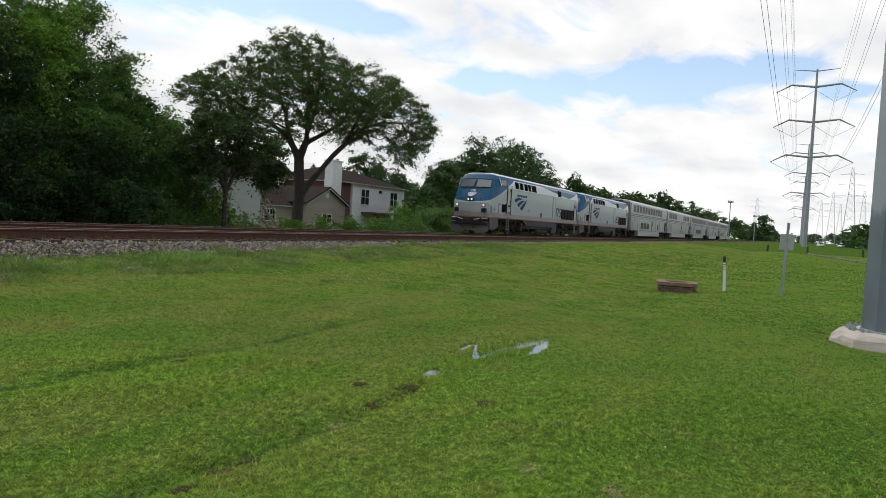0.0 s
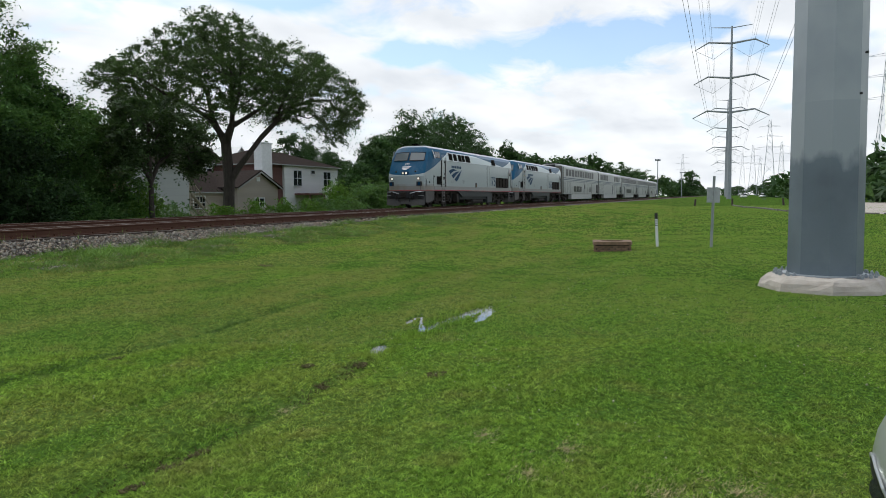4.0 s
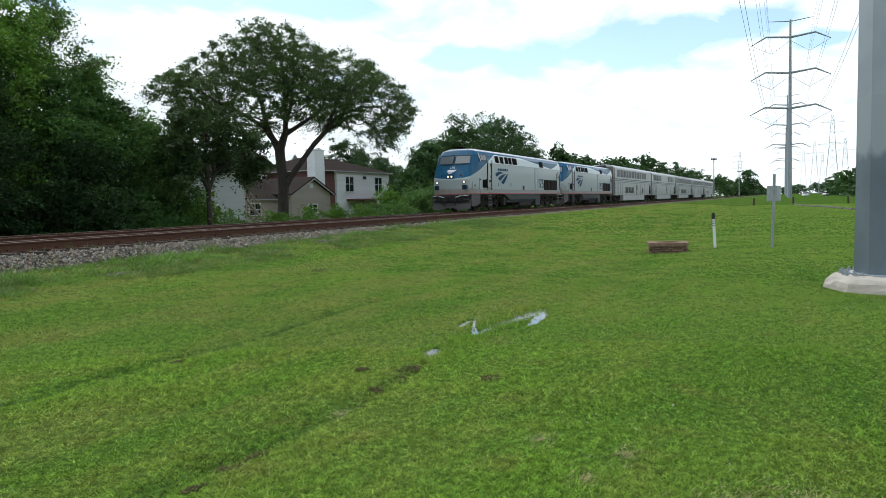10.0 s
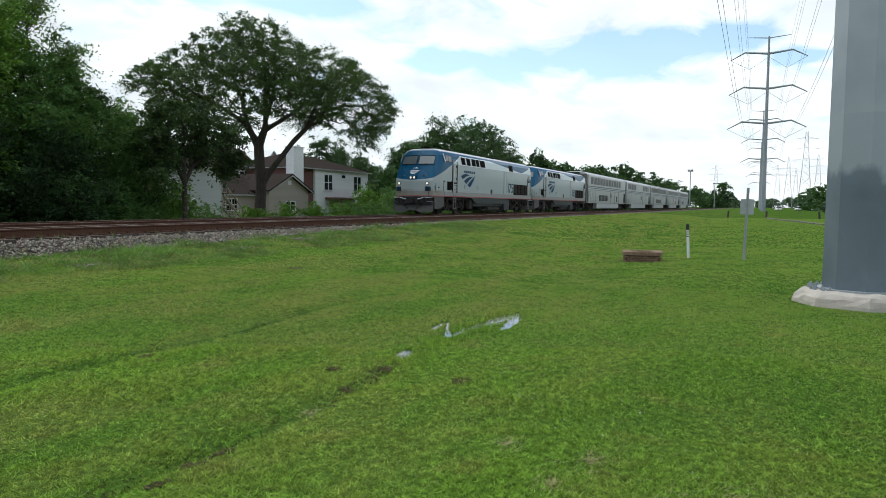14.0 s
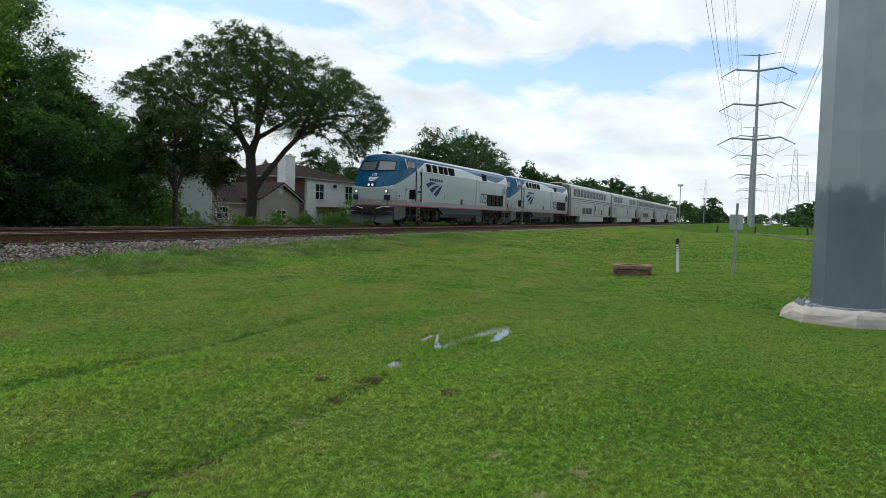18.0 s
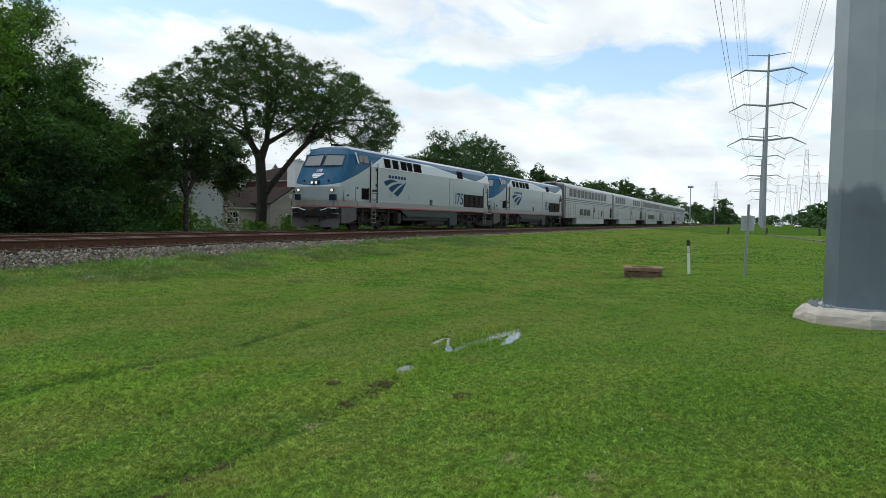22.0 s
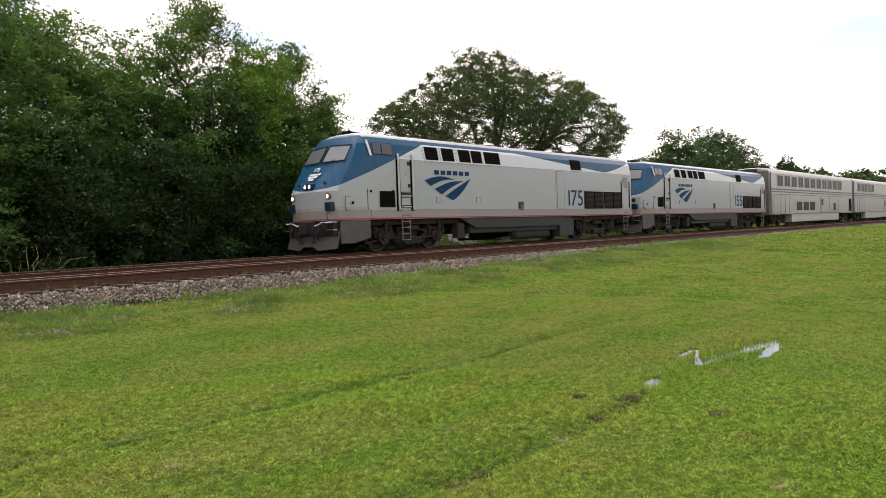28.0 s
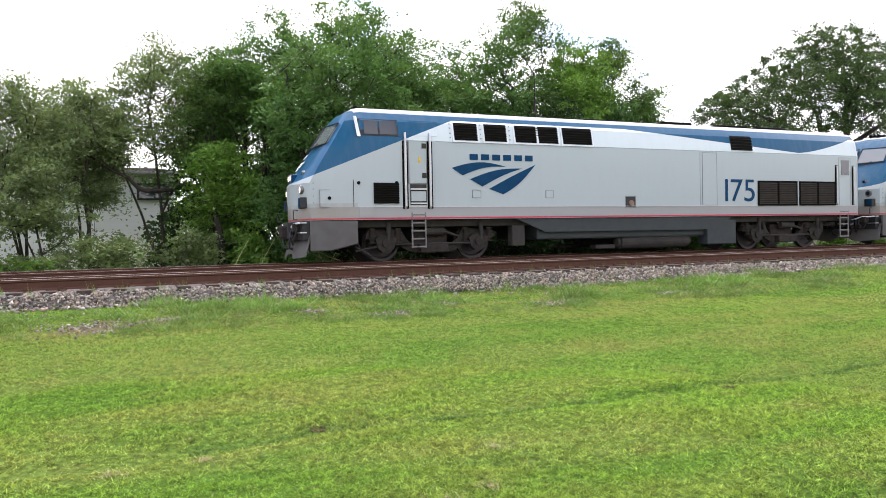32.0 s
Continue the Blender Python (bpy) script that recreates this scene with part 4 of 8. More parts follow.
def young_tree():
    x, y = 23.6, 22.6
    rng = np.random.default_rng(11)
    lobes = [(u, y + 0.7 * math.sin(3.1 * u), z, a, a * 1.2, a * 0.75) for u, z, a in ((21.6, 4.3, 0.6), (22.0, 5.2, 0.7), (22.9, 5.4, 0.75), (23.8, 5.2, 0.8), (24.7, 5.0, 0.8), (25.6, 4.6, 0.8), (26.3, 4.4, 0.55), (26.6, 3.5, 0.55), (25.8, 3.5, 0.6), (24.9, 3.6, 0.6), (23.9, 4.2, 0.8), (22.8, 4.3, 0.8), (22.1, 3.6, 0.6), (22.0, 2.95, 0.4), (26.9, 2.95, 0.35), (25.6, 2.95, 0.35), (23.0, 3.3, 0.45))]
    tips = []
    for a in lobes:
        for k in range(26):
            d = rng.normal(size=3)
            d *= rng.random() ** 0.4 * 1.1 / np.linalg.norm(d)
            tips.append((a[0] + d[0] * a[3], a[1] + d[1] * a[4], a[2] + d[2] * a[5]))
    stems = [[(x, y, 0.1, 0.17), (x + 0.03, y, 0.7, 0.12), (x, y, 1.4, 0.11), (x + 0.02, y, 2.4, 0.10), (x - 0.05, y, 3.4, 0.09), (x, y, 4.8, 0.05)],
             [(x, y, 2.8, 0.07), (x + 0.5, y, 3.2, 0.055), (x + 1.2, y, 3.6, 0.05), (x + 1.8, y, 4.2, 0.03)],
             [(x, y, 2.75, 0.07), (x - 0.5, y + 0.1, 3.4, 0.05), (x - 1.1, y + 0.2, 4.1, 0.04)]]
    return grow_tree("young_tree", "small dark tree with a slim trunk in front of the houses", stems, spaced(np.array(tips), 0.30), 115, 0.078, "leaf_dark", 11, tip_r=0.009, most=8, step=0.45, spread=(0.22, 0.18, 0.08))


young_tree()

# the thicket right behind the tracks
THICKET = "trees of the thicket"
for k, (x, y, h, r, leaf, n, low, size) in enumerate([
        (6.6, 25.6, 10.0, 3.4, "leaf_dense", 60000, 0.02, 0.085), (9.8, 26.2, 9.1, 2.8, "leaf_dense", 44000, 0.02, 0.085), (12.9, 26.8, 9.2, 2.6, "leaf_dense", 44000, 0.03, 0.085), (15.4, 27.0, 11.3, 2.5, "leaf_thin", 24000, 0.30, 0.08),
        (17.0, 26.0, 9.5, 2.4, "leaf_light", 36000, 0.16, 0.085), (15.2, 24.8, 6.4, 2.4, "leaf_shaded", 34000, 0.02, 0.085), (19.0, 26.2, 9.7, 1.9, "leaf_thin", 24000, 0.10, 0.08), (20.9, 26.2, 7.8, 1.6, "leaf_dense", 28000, 0.04, 0.08),
        (20.8, 25.2, 6.0, 1.8, "leaf_shaded", 26000, 0.03, 0.085), (23.2, 25.9, 5.5, 1.5, "leaf_dense", 28000, 0.0, 0.08), (3.4, 26.8, 8.6, 2.4, "leaf_dense", 34000, 0.05, 0.085), (8.4, 24.4, 5.2, 2.6, "leaf_shaded", 36000, 0.01, 0.08),
        (12.2, 24.2, 4.8, 2.3, "leaf_shaded", 32000, 0.01, 0.08), (2.2, 25.3, 4.6, 1.6, "leaf_light", 16000, 0.20, 0.08), (4.6, 24.4, 4.0, 1.8, "leaf_dense", 18000, 0.03, 0.08), (2.1, 26.8, 8.0, 1.8, "leaf_thin", 9000, 0.5, 0.07), (5.0, 27.4, 9.9, 2.4, "leaf_dense", 30000, 0.1, 0.08), (7.8, 27.4, 10.5, 2.5, "leaf_dense", 34000, 0.1, 0.08), (11.4, 27.6, 8.4, 2.2, "leaf_dense", 30000, 0.1, 0.08), (14.2, 26.2, 10.2, 2.4, "leaf_dense", 34000, 0.05, 0.08), (17.4, 27.2, 10.2, 2.2, "leaf_dense", 30000, 0.1, 0.08), (19.8, 27.0, 9.5, 1.6, "leaf_dense", 20000, 0.1, 0.08), (18.2, 24.0, 4.2, 2.2, "leaf_shaded", 28000, 0.01, 0.08), (20.2, 25.5, 6.4, 2.1, "leaf_dense", 34000, 0.0, 0.08), (22.9, 25.2, 5.3, 1.9, "leaf_dense", 24000, 0.0, 0.08), (18.4, 25.3, 7.4, 2.0, "leaf_dense", 28000, 0.0, 0.08), (21.6, 24.2, 3.2, 1.7, "leaf_dense", 18000, 0.01, 0.08)]):
    plain_tree("thicket_tree", {"leaf_dense": "dense leafy green tree of the thicket behind the tracks", "leaf_shaded": "low tree at the foot of the thicket, its leaves coloured as in shade", "leaf_light": "lighter green leafy tree among the thicket", "leaf_thin": "slender airy tree top rising out of the thicket"}[leaf],
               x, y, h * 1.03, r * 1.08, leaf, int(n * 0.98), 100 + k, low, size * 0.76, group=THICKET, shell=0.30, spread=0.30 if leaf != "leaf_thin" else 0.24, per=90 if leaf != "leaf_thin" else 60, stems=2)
for k, (x, y, h, r, leaf, n, low) in enumerate([(0.4, 28.2, 8.9, 2.5, "leaf_grey", 32000, 0.50), (2.5, 28.6, 8.8, 1.7, "leaf_thin", 16000, 0.55), (-1.9, 26.6, 6.9, 1.6, "leaf_grey", 26000, 0.42), (-3.8, 27.0, 7.2, 2.2, "leaf_grey", 22000, 0.40), (-2.4, 29.5, 7.4, 2.2, "leaf_grey", 18000, 0.55), (-5.8, 28.0, 7.3, 2.6, "leaf_grey", 22000, 0.4), (-10.5, 27.0, 8.5, 3.2, "leaf_dense", 12000, 0.05)]):
    plain_tree("scrub_tree", "thin grey-green tree with bare branches showing", x, y, h, r, leaf, int(n * 0.85), 200 + k, low, 0.055, group="scrub trees", shell=0.2, trunk_r=0.045, spread=0.27, per=55, stems=3,
               leaning=[(0.5, 28.1, 3.0, 0.085), (0.87, 27.6, 3.48, 0.075), (0.08, 27.0, 3.38, 0.075), (-0.26, 27.0, 3.48, 0.07), (-0.58, 27.0, 3.86, 0.06), (-1.07, 27.0, 4.1, 0.05), (-1.8, 27.0, 4.6, 0.04)] if k == 0 else None)
# rear trees take the same leaf colour, darkened for shade
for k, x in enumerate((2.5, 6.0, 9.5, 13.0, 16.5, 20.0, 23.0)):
    plain_tree("back_tree", "green tree deep in the thicket, its leaves coloured as in shade", x, 30.5 + 0.6 * math.sin(k * 2.1), 6.2 if x < 21 else 4.6, 2.5, "leaf_shaded", 13000, 260 + k, 0.0, 0.12, group=THICKET, shell=0.2, spread=0.42, most=5)
for k, (x, y, h, r, leaf, n) in enumerate([(-5.0, 24.2, 3.5, 2.0, "leaf_grey", 11000), (-7.6, 24.6, 4.0, 2.0, "leaf_grey", 11000), (-3.1, 24.8, 3.9, 1.4, "leaf_grey", 9000), (-1.8, 24.4, 2.4, 1.8, "leaf_grey", 9000), (1.4, 24.0, 1.8, 1.6, "leaf_grey", 8000), (3.2, 23.7, 1.6, 1.1, "leaf_light", 4000),
                                           (-3.4, 23.2, 1.1, 1.0, "leaf_light", 3000), (24.2, 23.7, 2.2, 1.4, "leaf_light", 7000), (26.4, 24.0, 1.4, 1.1, "leaf_dense", 3000), (28.8, 23.4, 1.3, 1.2, "leaf_light", 3500),
                                           (31.8, 23.3, 1.3, 1.3, "leaf_light", 3800), (34.6, 23.6, 1.4, 1.4, "leaf_light", 4000), (37.6, 23.6, 1.55, 1.6, "leaf_light", 5000), (40.4, 24.2, 1.45, 1.7, "leaf_dense", 5500),
                                           (43.8, 24.6, 1.6, 1.8, "leaf_dense", 6500), (47.4, 24.8, 2.5, 2.1, "leaf_dense", 8000), (51.5, 24.8, 3.0, 2.1, "leaf_dense", 8000), (46.2, 26.4, 2.7, 1.8, "leaf_light", 7000), (50.8, 26.6, 3.1, 1.9, "leaf_dense", 8000), (54.5, 27.2, 3.1, 1.9, "leaf_dense", 7000), (58.5, 28.0, 3.4, 2.0, "leaf_shaded", 7000), (56.0, 25.4, 2.5, 1.7, "leaf_light", 5000)]):
    plain_tree("shrub", "leafy green shrub beside the far ballast", x, y, h, r, leaf, int(n * 0.9), 300 + k, 0.02, 0.062, group="shrubs", trunk_r=0.03, shell=0.3, spread=0.2, per=45, most=5, category="shrub", stems=2)

# the line of trees behind the train, and woods in the distance
for k, (x, y, h, r) in enumerate([(55.2, 29.6, 4.4, 1.7), (58.6, 30.2, 6.2, 2.0), (62.2, 31.2, 7.2, 2.1), (66.0, 32.4, 7.6, 2.4), (70.4, 33, 8.6, 2.8), (79.5, 57, 8.8, 2.6), (85, 56.5, 11.4, 3.4), (90.8, 57, 10.6, 3.0), (96.5, 57, 9.2, 3.2), (103, 58, 8.0, 3.6), (73, 33, 10.9, 4.0), (80, 33, 12.2, 4.6), (88, 34, 12.9, 4.8), (96, 34, 12.7, 4.4), (103, 35, 10.4, 4.2), (112, 33, 10.2, 2.6),
                                  (122, 34, 9.6, 4.0), (134, 35, 9.8, 4.6), (148, 35, 10.2, 5.0), (165, 35, 10.8, 5.5), (185, 36, 11.5, 6.0), (210, 36, 13.5, 6.5), (240, 37, 13.8, 7), (275, 38, 14.5, 8), (315, 38, 15, 8), (360, 40, 15.5, 9), (410, 40, 16, 10)]):
    plain_tree("roadside_tree", "full green tree in the row behind the train", x, y, h * 1.0, r, "leaf_far", 20000 if x < 112 else 9000 if x < 130 else 5000, 400 + k, 0.02, 0.14 if x < 112 else 0.2 if x < 130 else 0.42, group="trees behind the train", shell=0.25, spread=0.45 if x < 130 else 0.9, per=50, most=6)


def far_woods(name, label, spans, count, size, seed):
    """Distant woods as one mass of clumps."""
    rng = np.random.default_rng(seed)
    lobes = []
    for (x0, y0), (x1, y1), h, n in spans:
        for k in range(n):
            f = (k + rng.random()) / n
            s = h * (0.28 + 0.22 * rng.random())
            lobes.append((x0 + (x1 - x0) * f + rng.normal() * s, y0 + (y1 - y0) * f + rng.normal() * s, h * (0.3 + 0.55 * rng.random()) - s * 0.3, s, s, s * 0.8))
    return solid(name, leaves_mesh(name, lobes, count, size, M["leaf_far"], rng, 0.5, spray=1.6), None, label, "trees", kind="stuff")


far_woods("far_woods", "dark green woods on the horizon", [((420, 30), (1400, 60), 15, 60), ((300, -32), (900, -60), 13, 50), ((900, -80), (1500, 60), 16, 50), ((60, -60), (300, -75), 9, 60), ((295, -48), (345, -115), 12, 40), ((95, -25), (420, -27), 8.6, 70)], 105000, 1.0, 77)
far_woods("back_woods", "green trees behind the houses", [((20, 62), (110, 66), 7, 34), ((-60, 44), (-8, 50), 8, 20)], 30000, 0.26, 78)
# ---- power line ----
def prism(z0, z1, r0, r1, sides=12, turn=0.0):
    bm = bmesh.new()
    lo = [bm.verts.new((r0 * math.cos(turn + 2 * math.pi * k / sides), r0 * math.sin(turn + 2 * math.pi * k / sides), z0)) for k in range(sides)]
    hi = [bm.verts.new((r1 * math.cos(turn + 2 * math.pi * k / sides), r1 * math.sin(turn + 2 * math.pi * k / sides), z1)) for k in range(sides)]
    for k in range(sides):
        bm.faces.new((lo[k], lo[(k + 1) % sides], hi[(k + 1) % sides], hi[k]))
    bm.faces.new(lo[::-1]); bm.faces.new(hi)
    return bm


POLE_X, POLE_Y, SPAN = 14.3, -1.75, 232.0
POLE_H, ARMS = 54.5, ((54.0, 6.2), (49.2, 11.0), (38.4, 11.2), (27.6, 11.4))     # shield arm, then three pairs of conductor arms: height, reach


def worn(bm, amount, seed):
    """Push the corners about a little, as rough-cast concrete has it."""
    rngw = np.random.default_rng(seed)
    for v in bm.verts:
        v.co += Vector(rngw.normal(size=3)) * amount * 0.6
    return bm


def power_pole(x, detail):
    z0 = float(ground_z(x, POLE_Y))
    t = thing("power_pole", "tall tapered grey steel transmission pole with paired arms" if not detail else "massive many-sided grey steel transmission pole on a concrete footing", "power pole", "steel power poles", m=Matrix.Translation((x, POLE_Y, z0)))
    sides = 8
    r0, r1 = 0.612, 0.29
    rad = lambda z: r0 + (r1 - r0) * z / POLE_H
    turn = 0.0
    if detail:
        part("base_section", prism(0.27, 3.3, rad(0.27), rad(3.3), sides, turn), M["galv_dark"], t, "darker coated lowest stretch of the pole")
        part("shaft", prism(3.3, POLE_H, rad(3.3), r1, sides, turn), M["galv"], t, "grey galvanised steel shaft")
        part("footing_slab", worn(prism(-0.2, 0.015, 1.20, 1.17, 22, turn), 0.025, 5), M["concrete"], t, "thin cracked rim of spilt concrete")
        rings, bm = [], bmesh.new()
        for z, r in ((-0.02, 1.01), (0.09, 1.0), (0.17, 0.97), (0.23, 0.92), (0.275, 0.84), (0.282, 0.45)):
            rings.append([bm.verts.new((r * f * math.cos(turn + math.pi * k / 16), r * f * math.sin(turn + math.pi * k / 16), z)) for k in range(32) for f in [math.cos(math.pi / 8) / math.cos((math.pi * (k % 4) / 16) - math.pi / 8) / math.cos(math.pi / 8)]])
        for a, b in zip(rings, rings[1:]):
            for k in range(32):
                bm.faces.new((a[k], a[(k + 1) % 32], b[(k + 1) % 32], b[k]))
        bm.faces.new(rings[-1])
        part("footing", worn(bm, 0.014, 3), M["concrete"], t, "pale stained eight-sided concrete footing", smooth=False)
        part("base_flange", prism(0.275, 0.30, 0.70, 0.70, 24), M["galv"], t)
        bolt = from_bm("bolt", joined(cyl_bm(0.017, 0.27, 0.355, "z", 8), cyl_bm(0.032, 0.28, 0.325, "z", 6)), M["galv"])
        rngb = np.random.default_rng(12)
        for k in range(32):
            b = part("bolt", bolt, None, t)
            a = math.pi * (0.5 + k // 16) + radians(-52 + 13.5 * (k % 8) + 2 * rngb.normal())
            q = 0.82 if k % 16 < 8 else 0.74
            b.location = (q * math.cos(a), q * math.sin(a), -0.02 * rngb.random())
        for z in (3.4, 4.1, 5.3, 6.4):
            part("bolt_head", cyl_bm(0.02, rad(z) - 0.02, rad(z) + 0.03, "x", 6, (0, 0, z)), M["black"], t).matrix_local = Matrix.Rotation(radians(150 + 22 * z), 4, "Z")
    else:
        part("shaft", prism(-0.2, POLE_H, 0.78, r1, 10, turn), M["far_steel"], t)
    for n, (z, reach) in enumerate(ARMS):
        for s in (-1, 1):
            mid = (0, s * reach * 0.62, z + (0.35 if n == 0 else 0.75))
            end = (0, s * reach, z + (0.55 if n == 0 else -1.5))
            bm = tube([(0, s * rad(z) * 0.8, z), mid, end], [0.34, 0.26, 0.13] if n else [0.17, 0.13, 0.08], 6)
            part("arm", bm, M["far_steel"], t)
            if n:
                # insulator strings in a V below the arm
                low = Vector((0, s * reach * 0.48, z - 4.6))
                part("insulator", tube([Vector(end), low], [0.05, 0.05], 5), M["far_steel"], t)
                part("insulator", tube([Vector((0, s * rad(z), z - 1.2)), low], [0.05, 0.05], 5), M["far_steel"], t)
    return t


for k in range(5):
    power_pole(POLE_X + SPAN * k * (1.0 if k < 2 else 0.9), k == 0)


def wire_runs():
    """Conductors in pairs, and two shield wires, from pole to pole, with their sag."""
    for n, (z, reach) in enumerate(ARMS):
        for s in (-1, 1):
            for pair in ((-0.22, 0.22) if n else (0.0,)):
                bm = bmesh.new()
                for k in range(-1, 3):
                    xa = POLE_X + SPAN * k * (1.0 if k < 2 else 0.9)
                    xb = POLE_X + SPAN * (k + 1) * (1.0 if k + 1 < 2 else 0.9)
                    y = POLE_Y + s * (reach * 0.48 + pair if n else reach)
                    zz = z - 4.7 if n else z
                    sag = 3.2 if n else 2.2
                    pts = [(xa + (xb - xa) * f, y, zz - sag * 4 * f * (1 - f)) for f in np.linspace(0, 1, 15)]
                    add_tube(bm, pts, 0.025, 4, False)
                solid("overhead_wire", bm, M["wire"], "thin grey overhead power line wire", "power line", "overhead wires")


wire_runs()


def lattice_tower(x, y, h, seed):
    t = thing("lattice_tower", "grey steel lattice pylon in the distance", "pylon", "lattice pylons", m=Matrix.Translation((x, y, 0)))
    b = h * 0.085
    w = lambda z: b * (1 - z / h * 0.93) if z < h * 0.6 else b * (1 - 0.6 * 0.93) * (1 - (z / h - 0.6) * 1.6)
    q = 0.085 * h / 45
    for sx in (-1, 1):
        for sy in (-1, 1):
            part("leg", tube([(sx * w(z), sy * w(z), z) for z in (0, h * 0.3, h * 0.6, h)], [q * 1.3, q * 1.2, q, q * 0.7], 4), M["pale_steel"], t)
    bm = bmesh.new()
    zs = [h * f for f in (0, 0.16, 0.3, 0.42, 0.52, 0.6, 0.68, 0.76, 0.84, 0.92, 1.0)]
    for a, c in zip(zs, zs[1:]):
        for sx, sy, tx, ty in ((-1, -1, 1, -1), (1, -1, 1, 1), (1, 1, -1, 1), (-1, 1, -1, -1)):
            add_tube(bm, [(sx * w(a), sy * w(a), a), (tx * w(c), ty * w(c), c)], q * 0.6, 4, False)
            add_tube(bm, [(tx * w(a), ty * w(a), a), (sx * w(c), sy * w(c), c)], q * 0.6, 4, False)
    part("bracing", bm, M["pale_steel"], t)
    for z, r in ((h * 0.64, 0.20), (h * 0.78, 0.18), (h * 0.91, 0.16)):
        for s in (-1, 1):
            bm = tube([(0, 0, z + h * 0.02), (0, s * r * h * 0.85, z)], [q, q * 0.6], 4)
            add_tube(bm, [(0, 0, z), (0, s * r * h * 0.85, z)], q * 0.7, 4)
            part("cross_arm", bm, M["pale_steel"], t)
    return t


for k, (hd, d, h) in enumerate([(-10.4, 215, 40), (-3.1, 470, 46), (-3.9, 640, 44), (-2.0, 700, 46), (-1.3, 800, 44), (-5.3, 520, 30), (2.9, 520, 30), (-2.5, 900, 46)]):
    lattice_tower(d * math.cos(radians(hd)), d * math.sin(radians(hd)), h, k)
# ---- houses behind the railway ----


def window_unit(parent, x0, x1, y, z0, z1, name="window", trim="white_paint", bars=1, cross=1):
    """A window in a wall that faces the railway: pane, frame, bars, sill."""
    w = part(name, box_bm(x0, x1, y - 0.03, y + 0.05, z0, z1), M["glass"], parent)
    t = 0.09
    bits = [box_bm(x0 - t, x1 + t, y - 0.07, y + 0.02, z1, z1 + t), box_bm(x0 - t, x0, y - 0.07, y + 0.02, z0 - t, z1), box_bm(x1, x1 + t, y - 0.07, y + 0.02, z0 - t, z1)]
    part("frame", joined(*bits), M[trim], w)
    part("sill", box_bm(x0 - t, x1 + t, y - 0.11, y + 0.02, z0 - t, z0), M[trim], w)
    for k in range(bars):
        q = x0 + (x1 - x0) * (k + 1) / (bars + 1)
        part("mullion", box_bm(q - 0.035, q + 0.035, y - 0.05, y, z0, z1), M[trim], w)
    for k in range(cross):
        q = z0 + (z1 - z0) * (k + 1) / (cross + 1)
        part("crossbar", box_bm(x0, x1, y - 0.045, y, q - 0.025, q + 0.025), M[trim], w)
    return w


def pitched_roof(parent, x0, x1, y0, y1, eave, ridge, along="x", over=0.4, hip=0.0):
    """Two slopes with thickness and overhang; hip: how far the ridge stops short of the ends."""
    bm = bmesh.new()
    a0, a1, b0, b1 = x0 - over, x1 + over, y0 - over, y1 + over
    if along == "x":
        mid = (y0 + y1) / 2
        low = [(a0, b0), (a1, b0), (a1, b1), (a0, b1)]
        top = [(a0 + hip, mid), (a1 - hip, mid)]
        faces = lambda L, T: [(L[0], L[1], T[1], T[0]), (L[2], L[3], T[0], T[1]), (L[1], L[2], T[1]), (L[3], L[0], T[0])]
    else:
        mid = (x0 + x1) / 2
        low = [(a0, b0), (a1, b0), (a1, b1), (a0, b1)]
        top = [(mid, b0 + hip), (mid, b1 - hip)]
        faces = lambda L, T: [(L[1], L[2], T[1], T[0]), (L[3], L[0], T[0], T[1]), (L[0], L[1], T[0]), (L[2], L[3], T[1])]
    L = [bm.verts.new((*p, eave)) for p in low]
    T = [bm.verts.new((*p, ridge)) for p in top]
    for f in faces(L, T):
        bm.faces.new(f)
    bm.faces.new(L[::-1])
    part("roof", bm, M["shingle"], parent, "brown shingle roof")
    part("fascia", joined(box_bm(a0, a1, b0 - 0.03, b0, eave - 0.11, eave), box_bm(a0, a1, b1, b1 + 0.03, eave - 0.11, eave), box_bm(a0 - 0.03, a0, b0, b1, eave - 0.11, eave), box_bm(a1, a1 + 0.03, b0, b1, eave - 0.11, eave)), M["fascia"], parent)


